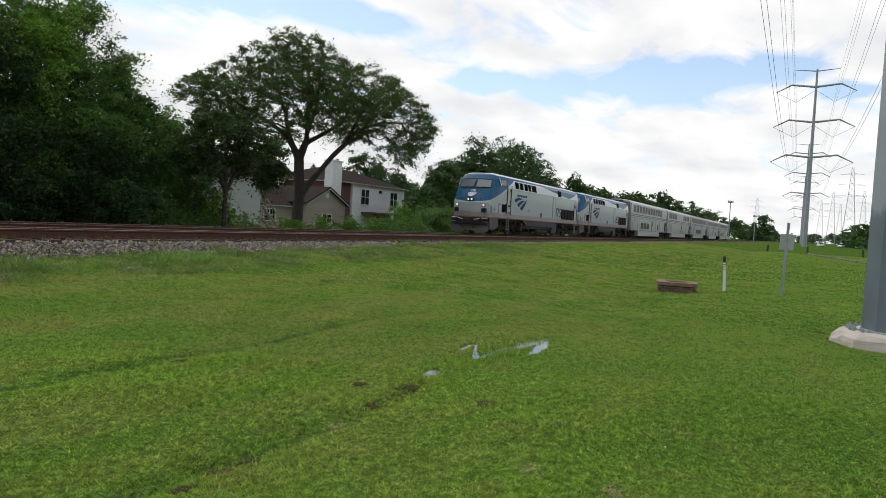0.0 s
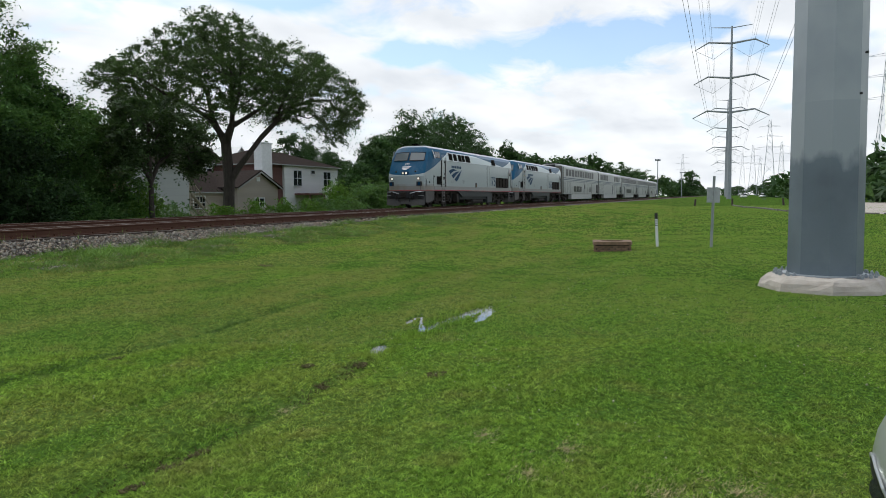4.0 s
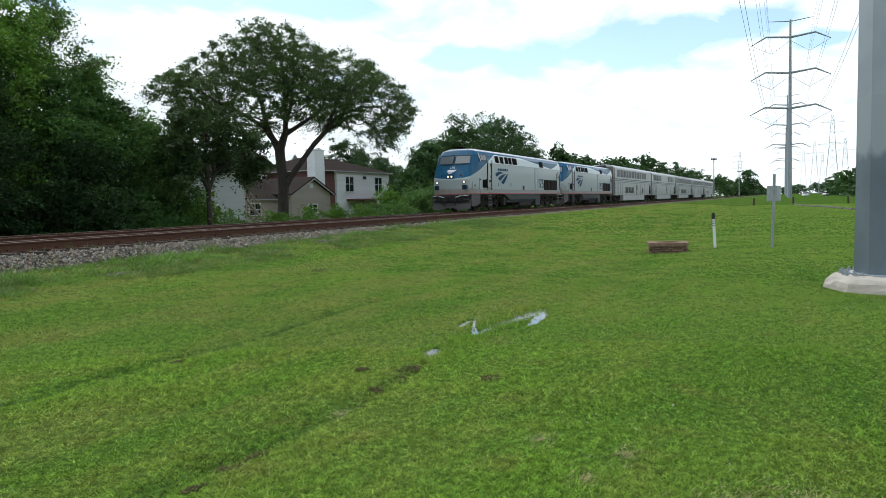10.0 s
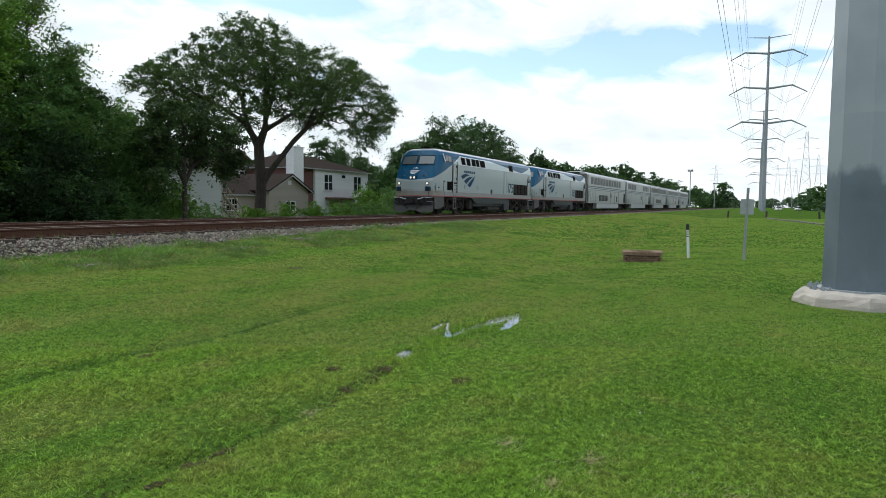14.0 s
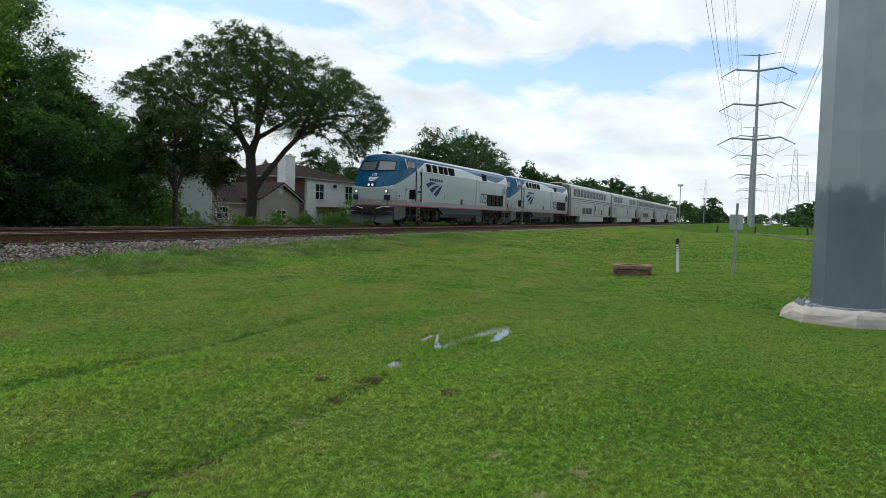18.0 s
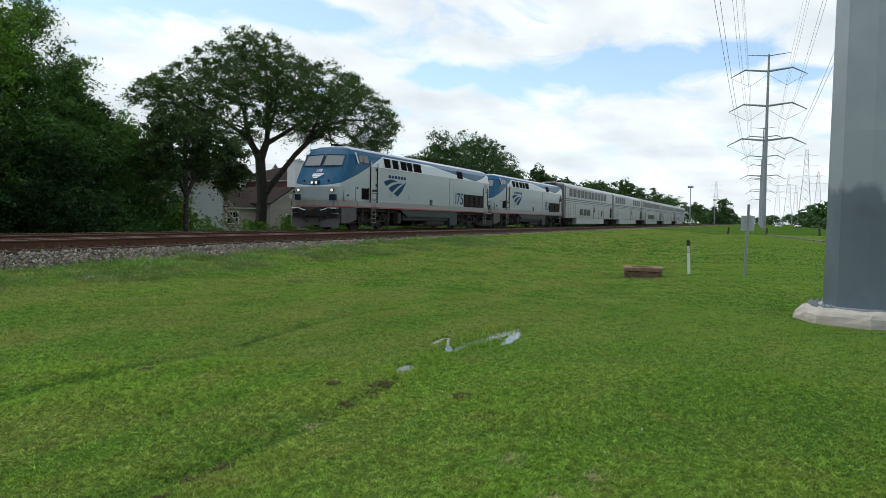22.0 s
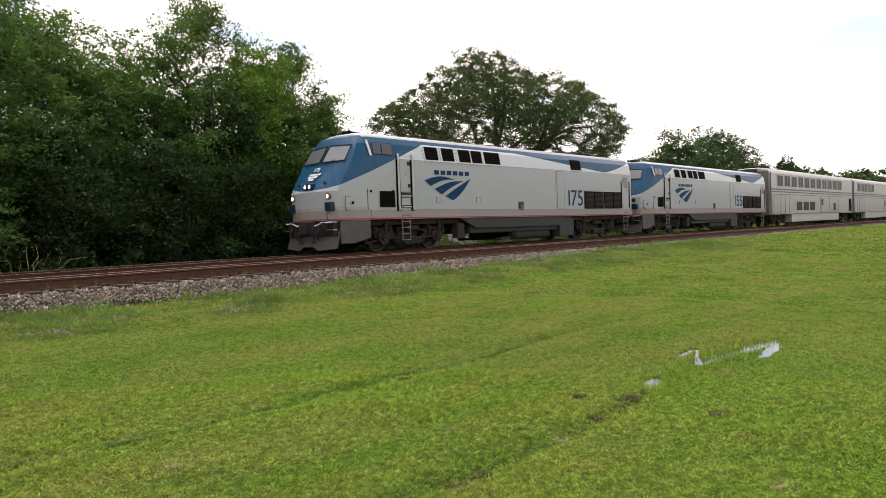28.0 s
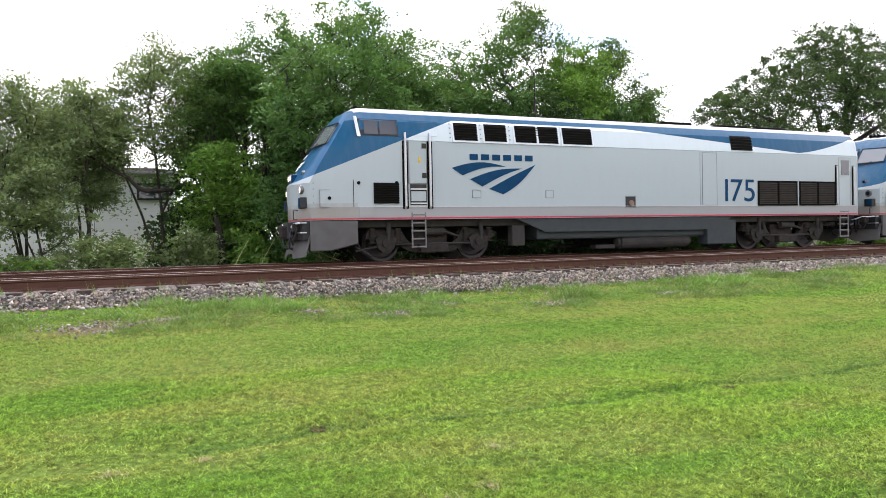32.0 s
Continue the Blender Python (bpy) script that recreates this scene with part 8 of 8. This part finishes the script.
# bare spots in the lawn: place, size, what shows
BARE = [(4.47, 1.45, 0.13, "straw"), (4.38, 0.86, 0.16, "straw"), (3.88, 0.99, 0.14, "straw"), (4.0, -0.13, 0.30, "straw"), (3.85, 0.22, 0.26, "straw"), (3.8, -0.40, 0.26, "straw"), (3.11, 3.19, 0.12, "soil"), (3.51, 3.26, 0.15, "soil"), (3.81, 3.27, 0.12, "soil"), (2.75, 3.30, 0.12, "soil"), (5.39, 5.68, 0.12, "soil"), (6.1, 2.45, 0.17, "soil"), (6.1, 3.87, 0.11, "soil"),
        (4.85, 3.28, 0.14, "straw"), (5.6, 3.40, 0.10, "soil"), (6.4, 3.42, 0.11, "soil"), (1.22, 5.96, 0.10, "soil"), (1.66, 4.2, 0.14, "straw"), (0.96, 4.21, 0.13, "soil"), (2.35, 4.95, 0.12, "straw"), (0.3, 5.58, 0.08, "straw"), (-0.32, 5.49, 0.10, "straw"), (2.0, 4.3, 0.12, "straw"), (12.5, 8.9, 0.3, "soil"), (22.4, 3.2, 0.6, "soil"),
        (-0.75, 11.3, 0.55, "gravel"), (0.2, 11.5, 0.30, "gravel"), (2.4, 11.6, 0.20, "gravel"), (3.7, 11.2, 0.26, "gravel"), (4.9, 11.9, 0.22, "gravel"), (6.9, 11.3, 0.40, "gravel"), (7.6, 12.1, 0.25, "gravel"), (9.6, 11.6, 0.30, "gravel"), (11.6, 12.1, 0.28, "gravel"), (14.2, 11.8, 0.3, "gravel"), (17.5, 12.2, 0.35, "gravel"), (-2.6, 11.9, 0.3, "gravel")]


def rock_shapes(n, centres, sizes, rng):
    """Angular stones: jittered octahedra, flattened and tumbled every way."""
    base = np.array([(1, 0, 0), (-1, 0, 0), (0, 1, 0), (0, -1, 0), (0, 0, 1), (0, 0, -1)], float)
    V = base[None] + rng.normal(size=(n, 6, 3)) * 0.30
    V *= sizes[:, None, None] * (np.array([1.1, 0.85, 0.6]) * (0.75 + 0.5 * rng.random((n, 3))))[:, None]
    q = rng.normal(size=(n, 4)) * (1.0, 0.45, 0.45, 1.0)
    q /= np.linalg.norm(q, axis=1)[:, None]
    w, x, y, z = q.T
    R = np.stack([np.stack([1 - 2 * (y * y + z * z), 2 * (x * y - z * w), 2 * (x * z + y * w)], -1), np.stack([2 * (x * y + z * w), 1 - 2 * (x * x + z * z), 2 * (y * z - x * w)], -1),
                  np.stack([2 * (x * z - y * w), 2 * (y * z + x * w), 1 - 2 * (x * x + y * y)], -1)], 1)
    V = np.einsum("nij,nkj->nki", R, V) + centres[:, None]
    F0 = np.array([(0, 2, 4), (2, 1, 4), (1, 3, 4), (3, 0, 4), (2, 0, 5), (1, 2, 5), (3, 1, 5), (0, 3, 5)])
    F = (F0[None] + (np.arange(n) * 6)[:, None, None]).reshape(-1, 3)
    return V.reshape(-1, 3), F


def stones():
    rng = np.random.default_rng(31)
    cx, cy, cz, sz = [], [], [], []
    for n, xa, xb, ya, yb, big in ((27000, -7, 22, 13.02, 14.14, 1.05), (6500, 22, 60, 13.02, 14.14, 1.4), (5000, -7, 26, 15.6, 18.6, 1.1), (2600, -8, 20, 20.6, 21.6, 1.2)):
        x, y = rng.uniform(xa, xb, n), rng.uniform(ya, yb, n)
        edge = 13.20 + 0.07 * np.sin(x * 1.3) + 0.06 * np.sin(x * 3.7)
        y = np.where(y < edge, edge - np.abs(rng.normal(size=n)) * 0.10, y)
        zz = np.interp(y, (13.42, 13.58, 14.2), (0.67, 0.728, 0.742))
        zz = np.where(y < 13.42, np.maximum(ground_z(x, y) + 0.008, 0.67 - (13.42 - y) * 0.55), zz)
        zz = np.where(y > 15, 0.752, zz)
        cx.append(x); cy.append(y); cz.append(zz + rng.random(n) * 0.03); sz.append((0.012 + 0.030 * rng.random(n) ** 1.6) * big)
    # strays in the grass, thick on the worn spots along the bank
    for px, py, pr, kind in BARE:
        if kind == "gravel":
            n = int(900 * pr * pr) + 40
            x, y = px + rng.normal(size=n) * pr * 0.75, py + rng.normal(size=n) * pr * 0.42
            cx.append(x); cy.append(y); cz.append(ground_z(x, y) + 0.012); sz.append(0.010 + 0.018 * rng.random(n))
    n = 500
    x, y = rng.uniform(-6, 24, n), rng.uniform(12.0, 13.2, n)
    cx.append(x); cy.append(y); cz.append(ground_z(x, y) + 0.012); sz.append(0.012 + 0.02 * rng.random(n))
    C = np.stack([np.concatenate(cx), np.concatenate(cy), np.concatenate(cz)], 1)
    V, F = rock_shapes(len(C), C, np.concatenate(sz), rng)
    solid("ballast_stones", raw_mesh("ballast_stones", V, F, M["stone"]), None, "loose grey, brown and pinkish crushed ballast stones", "ballast", kind="stuff")


stones()


# ---- grass ----
RUTS = ((5.80, 0.08), (3.38, 0.05))


def rut_depth(x, y):
    """How far a wheel line has pressed the grass down, 0 to 1."""
    out = np.zeros(len(x))
    for off, wide in RUTS:
        line = off + 0.09 * np.sin(x * 1.7 + off) + 0.03 * np.sin(x * 6.1)
        out = np.maximum(out, np.exp(-((y - line) / (wide * 1.3)) ** 2) * np.clip(0.75 + 0.6 * np.sin(x * 1.1 + off) * np.sin(x * 2.9), 0, 1) * (x < 9.5))
    return out


def bare_mask(x, y):
    keep = np.ones(len(x), bool)
    few = np.modf(np.abs(np.sin(x * 127.1 + y * 311.7)) * 43758.5)[0] < 0.40
    for a, b, r, k in BARE:
        far = np.sqrt((x - a) ** 2 / 2.2 + (y - b) ** 2) / r
        keep &= (few & (r < 0.5)) | ((far + 0.35 * np.sin(x * 31 + 5 * np.sin(y * 23))) > 0.55)
    # worn wheel lines where the grass is thin
    for off, wide in RUTS:
        line = off + 0.09 * np.sin(x * 1.7 + off) + 0.03 * np.sin(x * 6.1)
        keep &= few | (np.abs(y - line) > wide * np.clip(0.5 + 0.9 * np.sin(x * 1.1 + off) * np.sin(x * 2.9), 0.0, 1.2)) | (x > 9)
    for a, b, rx, ry in WATER:
        keep &= (few & (np.sin(x * 61 + y * 23) > 0.1)) | (((x - a) / rx) ** 2 + ((y - b) / ry) ** 2 > 0.8)
    keep &= ~((x - POLE_X) ** 2 + (y - POLE_Y) ** 2 < 1.13 ** 2)
    return keep


WATER = [(x, y, 0.16, w * 1.1) for line in POOLS for (xa, ya, wa), (xb, yb, wb) in zip(line, line[1:]) for f in (0.0, 0.33, 0.67) for x, y, w in ((xa + (xb - xa) * f, ya + (yb - ya) * f, wa + (wb - wa) * f),)]


def turf(name, label, n, xa, xb, ya, yb, rmin, rmax, hgt, wid, seed, material="blade", lean=0.5, clump=0.0, tuft=0, size=0.03):
    """Blades scattered over a stretch, one triangle each; tuft: how many spring from one crown, leaning outwards."""
    rng = np.random.default_rng(seed)
    m = n * 3 // max(tuft, 1)
    x, y = rng.uniform(xa, xb, m), rng.uniform(ya, yb, m)
    if clump:
        f = np.sin(x * 1.9 + 1.1 * np.sin(y * 3)) + np.sin(x * 4.3 + y * 2.0) * 0.6 + np.sin(x * 0.7) * 0.7
        k = rng.random(len(x)) < np.clip(0.5 + clump * f, 0.02, 1)
        x, y = x[k], y[k]
    r = np.hypot(x, y)
    a = np.degrees(np.arctan2(y, x))
    k = (r > rmin) & (r < rmax) & (a > -16) & (a < 108)
    x, y = x[k], y[k]
    grow, out = np.ones(len(x)), np.zeros((2, len(x)))
    if tuft:
        big = 0.45 + 1.1 * rng.random(len(x)) ** 1.5
        x, y, grow = np.repeat(x, tuft), np.repeat(y, tuft), np.repeat(big, tuft)
        out = rng.normal(size=(2, len(x)))
        x, y = x + out[0] * size * grow, y + out[1] * size * grow
        grow = 0.55 + 0.5 * grow
    k = bare_mask(x, y)
    x, y, grow, out = x[k][:n], y[k][:n], grow[k][:n], out[:, k][:, :n]
    n = len(x)
    z = ground_z(x, y) - 0.004
    dens = 0.75 + 0.35 * wobble(x, y, 1.7, 0.4) + 0.2 * wobble(x, y, 5.0, 2.0)
    h = hgt * (0.55 + 0.75 * rng.random(n)) * np.clip(dens, 0.66, 1.2) * (1 - 0.4 * rut_depth(x, y)) * grow
    t = rng.random(n) * 2 * math.pi
    w = wid * (0.7 + 0.6 * rng.random(n))
    l = lean * h * (rng.normal(size=(2, n)) + 0.7 * out)
    b = np.stack([x, y, z], 1)
    d = np.stack([np.cos(t) * w, np.sin(t) * w, np.zeros(n)], 1)
    top = b + np.stack([l[0], l[1], h], 1)
    V = np.stack([b - d, b + d, top], 1).reshape(-1, 3)
    F = np.arange(n * 3).reshape(-1, 3)
    return solid(name, raw_mesh(name, V, F, M[material]), None, label, "grass", kind="stuff")


turf("mown_grass", "short mown bright green grass of the lawn", 250000, -2, 6, -2, 6, 2.2, 5.1, 0.021, 0.0050, 1, lean=1.0, tuft=5, size=0.014)
turf("mown_lawn", "short mown green grass across the lawn", 210000, -3, 9, -2.5, 9, 5.0, 8.2, 0.026, 0.0064, 11, lean=1.0, tuft=5, size=0.018)
turf("mown_grass_beyond", "short mown green grass towards the railway bank", 215000, -5, 15, -3.5, 13.4, 8.0, 15.2, 0.034, 0.0078, 2, "blade_far", lean=0.95, tuft=4, size=0.024)
turf("lawn_in_the_distance", "short green grass beyond the swale", 100000, -7, 30, -6, 13.4, 15.0, 30.0, 0.036, 0.017, 3, "blade_far", lean=0.9, tuft=3, size=0.05)
turf("far_lawn", "short green grass of the far lawn beside the tracks", 70000, 20, 95, -22, 13.4, 29.6, 95.0, 0.06, 0.045, 13, "blade_far", lean=0.9)
turf("bank_grass", "longer ragged grass along the ballast edge", 52000, -7, 34, 10.7, 13.5, 0, 40, 0.10, 0.007, 4, "weed", 0.8, 0.40, tuft=24, size=0.07)
turf("tall_weeds", "tall weeds at the edge of the ballast", 5200, -7, 30, 11.6, 13.4, 0, 40, 0.22, 0.009, 5, "weed", 0.6, 0.5, tuft=26, size=0.06)
turf("dead_bank_grass", "dry brown grass on the worn bank", 30000, -7, 34, 10.7, 13.3, 0, 40, 0.05, 0.006, 14, "dead_grass", 1.2, 0.35, tuft=14, size=0.12)
turf("dry_straw", "scattered dry yellow grass stems", 13000, -3, 15, -2, 13, 2.5, 16, 0.028, 0.0032, 6, "straw", 1.4, 0.3)
turf("verge_weeds", "low green weeds along the far side of the tracks", 16000, -9, 60, 21.4, 23.6, 0, 70, 0.34, 0.022, 7, "weed", 0.5, 0.3)


def rut_grass(name, label, off, spans, wide, n, hgt, material, seed):
    """Matted growth along a wheel line."""
    rng = np.random.default_rng(seed)
    x = np.concatenate([rng.uniform(a, b, int(n * (b - a))) for a, b in spans])
    y = off + 0.09 * np.sin(x * 1.7 + off) + 0.03 * np.sin(x * 6.1) + rng.normal(size=len(x)) * wide * (0.6 + 0.5 * np.sin(x * 4.0) ** 2)
    k = rng.random(len(x)) < 0.55 + 0.45 * np.sin(x * 7.3) * np.sin(x * 2.2)
    x, y = x[k], y[k]
    n = len(x)
    b = np.stack([x, y, ground_z(x, y)], 1)
    h = hgt * (0.5 + rng.random(n))
    a = rng.random(n) * 6.28
    d = np.stack([np.cos(a), np.sin(a), np.zeros(n)], 1) * 0.007
    top = b + np.stack([rng.normal(size=n) * h, rng.normal(size=n) * h, h], 1)
    V = np.stack([b - d, b + d, top], 1).reshape(-1, 3)
    solid(name, raw_mesh(name, V, np.arange(n * 3).reshape(-1, 3), M[material]), None, label, "grass", kind="stuff")


rut_grass("rut_grass", "taller grass along an old wheel line, darkened for the shade of its edge", 5.80, ((0.2, 8.6),), 0.06, 380, 0.024, "rut_blade", 81)
rut_grass("rut_mud", "muddy matted stems along a wheel line", 3.36, ((2.5, 4.3), (5.0, 6.6)), 0.07, 320, 0.016, "mud_stem", 82)


def ballast_weeds():
    """Thin weeds and dry stalks that grow out of the stones beside the near rail."""
    rng = np.random.default_rng(93)
    V = []
    for k in range(130):
        x, y = rng.uniform(-7, 34), rng.uniform(13.55, 14.2)
        for j in range(rng.integers(3, 9)):
            p = np.array([x + rng.normal() * 0.03, y + rng.normal() * 0.03, 0.75])
            h = 0.08 + 0.16 * rng.random()
            V += [p, p + (0.008, 0.003, 0), p + (rng.normal() * 0.05, rng.normal() * 0.05, h)]
    V = np.array(V)
    solid("ballast_weeds", raw_mesh("ballast_weeds", V, np.arange(len(V)).reshape(-1, 3), M["weed"]), None, "thin weeds growing out of the ballast beside the rail", "weeds", kind="stuff")


ballast_weeds()


def straw_tufts():
    """Dry bleached tufts, as loose short stems."""
    rng = np.random.default_rng(61)
    V = []
    for x, y, r, kind in BARE:
        if kind == "straw":
            for k in range(int(1500 * r)):
                a, q = rng.random() * 6.28, r * abs(rng.normal()) * 0.62
                p = np.array([x + 1.3 * q * math.cos(a), y + q * math.sin(a), 0.0])
                p[2] = gz(p[0], p[1]) + 0.012
                d = rng.normal(size=3) * 0.02
                V += [p, p + (0.004, 0.003, 0), p + (d[0], d[1], abs(d[2]) * 0.6 + 0.008)]
    V = np.array(V)
    solid("straw_tufts", raw_mesh("straw_tufts", V, np.arange(len(V)).reshape(-1, 3), M["straw"]), None, "dry bleached tufts of dead grass in the lawn", "grass", kind="stuff")


straw_tufts()


def bare_patches():
    for k, (x, y, r, kind) in enumerate(BARE):
        if kind == "straw":
            continue
        rng = np.random.default_rng(600 + k)
        bm = bmesh.new()
        n = 40
        ring = []
        for i in range(n):
            a = 2 * math.pi * i / n
            q = r * (0.42 if r < 0.5 and kind != "gravel" else 0.9) * (0.72 + 0.2 * math.sin(2 * a + k) + 0.16 * math.sin(5 * a + 2.3 * k) + 0.22 * rng.normal())
            px, py = x + q * 1.5 * math.cos(a), y + q * math.sin(a)
            ring.append(bm.verts.new((px, py, gz(px, py) + 0.004)))
        c = bm.verts.new((x, y, gz(x, y) + 0.008))
        for i in range(n):
            bm.faces.new((ring[i], ring[(i + 1) % n], c))
        solid("bare_patch", bm, M["soil"], "small bare muddy patch worn into the lawn", "bare soil", "bare patches", kind="structure")


bare_patches()


def clods():
    """Crumbled earth on the bare patches."""
    rng = np.random.default_rng(44)
    C, S = [], []
    for x, y, r, kind in BARE:
        if kind != "straw":
            n = 60
            a, q = rng.random(n) * 6.28, 0.6 * r * np.sqrt(rng.random(n))
            px, py = x + 1.3 * q * np.cos(a), y + q * np.sin(a)
            C.append(np.stack([px, py, ground_z(px, py) + 0.012], 1)); S.append(0.005 + 0.011 * rng.random(n))
    C = np.concatenate(C)
    V, F = rock_shapes(len(C), C, np.concatenate(S), rng)
    solid("clods_of_earth", raw_mesh("clods_of_earth", V, F, M["soil"]), None, "dark crumbs of wet earth in the wheel ruts", "soil", kind="stuff")


clods()


def puddles():
    """Still water in the swale: level sheets with ragged edges."""
    for j, line in enumerate(POOLS):
        us = np.linspace(0, 1, 40)
        k = np.linspace(0, 1, len(line))
        x, y, w = (np.interp(us, k, [p[i] for p in line]) for i in range(3))
        dx, dy = np.gradient(x), np.gradient(y)
        ln = np.hypot(dx, dy)
        nx, ny = -dy / ln, dx / ln
        level = float(np.median(ground_z(x, y) + 0.035 * pool_depth(x, y))) - 0.011
        bm = bmesh.new()
        rows = []
        for i in range(len(us)):
            a = b = w[i] * 2.0 + 0.02
            rows.append((bm.verts.new((x[i] + nx[i] * a, y[i] + ny[i] * a, level)), bm.verts.new((x[i] - nx[i] * b, y[i] - ny[i] * b, level))))
        for p, q in zip(rows, rows[1:]):
            bm.faces.new((p[0], p[1], q[1], q[0]))
        solid("puddle", bm, M["water"], "shallow puddle in the swale that mirrors the bright sky", "puddle", "puddles", kind="structure")


def water_edge_grass():
    """Blades that stand in the water and along its edge."""
    rng = np.random.default_rng(91)
    n = 5500
    x, y = rng.uniform(6.6, 10.9, n), 3.47 + rng.normal(size=n) * 0.16
    k = np.sin(x * 5.0) + np.sin(x * 11.0 + y * 9) + rng.normal(size=n) * 0.6 > -0.3
    x, y = x[k], y[k]
    n = len(x)
    b = np.stack([x, y, ground_z(x, y)], 1)
    h = 0.03 + 0.045 * rng.random(n)
    a = rng.random(n) * 6.28
    d = np.stack([np.cos(a), np.sin(a), np.zeros(n)], 1) * 0.004
    top = b + np.stack([rng.normal(size=n) * 0.02, rng.normal(size=n) * 0.02, h], 1)
    V = np.stack([b - d, b + d, top], 1).reshape(-1, 3)
    solid("water_edge_grass", raw_mesh("water_edge_grass", V, np.arange(n * 3).reshape(-1, 3), M["blade"]), None, "thin upright grass standing in the shallow water", "grass", kind="stuff")


water_edge_grass()
puddles()


def clover():
    rng = np.random.default_rng(55)
    n = 2200
    x, y = rng.uniform(2.5, 24, n), rng.uniform(-5, 5, n)
    f = wobble(x, y, 0.8, 3.0)
    k = (f > -0.1) & ((x - POLE_X) ** 2 + (y - POLE_Y) ** 2 > 2.3)
    x, y = x[k], y[k]
    V, F = rock_shapes(len(x), np.stack([x, y, ground_z(x, y) + 0.038], 1), 0.005 + 0.005 * rng.random(len(x)), rng)
    solid("clover_flowers", raw_mesh("clover_flowers", V, F, M["clover"]), None, "tiny white clover heads dotted over the lawn", "flowers", kind="stuff")


clover()


def motions():
    """The train rolls along the far track, and its wheels turn with it."""
    dense = []
    for t in np.arange(0.0, 32.01, 0.2):
        dense.append((float(t), float(np.interp(t, [a for a, _ in FRONT], [b for _, b in FRONT]))))
    for ob, s in TRAIN:
        walk(ob, [(t, pose(x + s, FAR_TRACK, RAIL_Z)) for t, x in FRONT])
    for ob, r in SPINNING:
        o = ob.location.copy()
        walk(ob, [(t, pose(o.x, o.y, o.z, 0, math.degrees((x - FRONT[0][1]) / r), 0)) for t, x in dense])


motions()
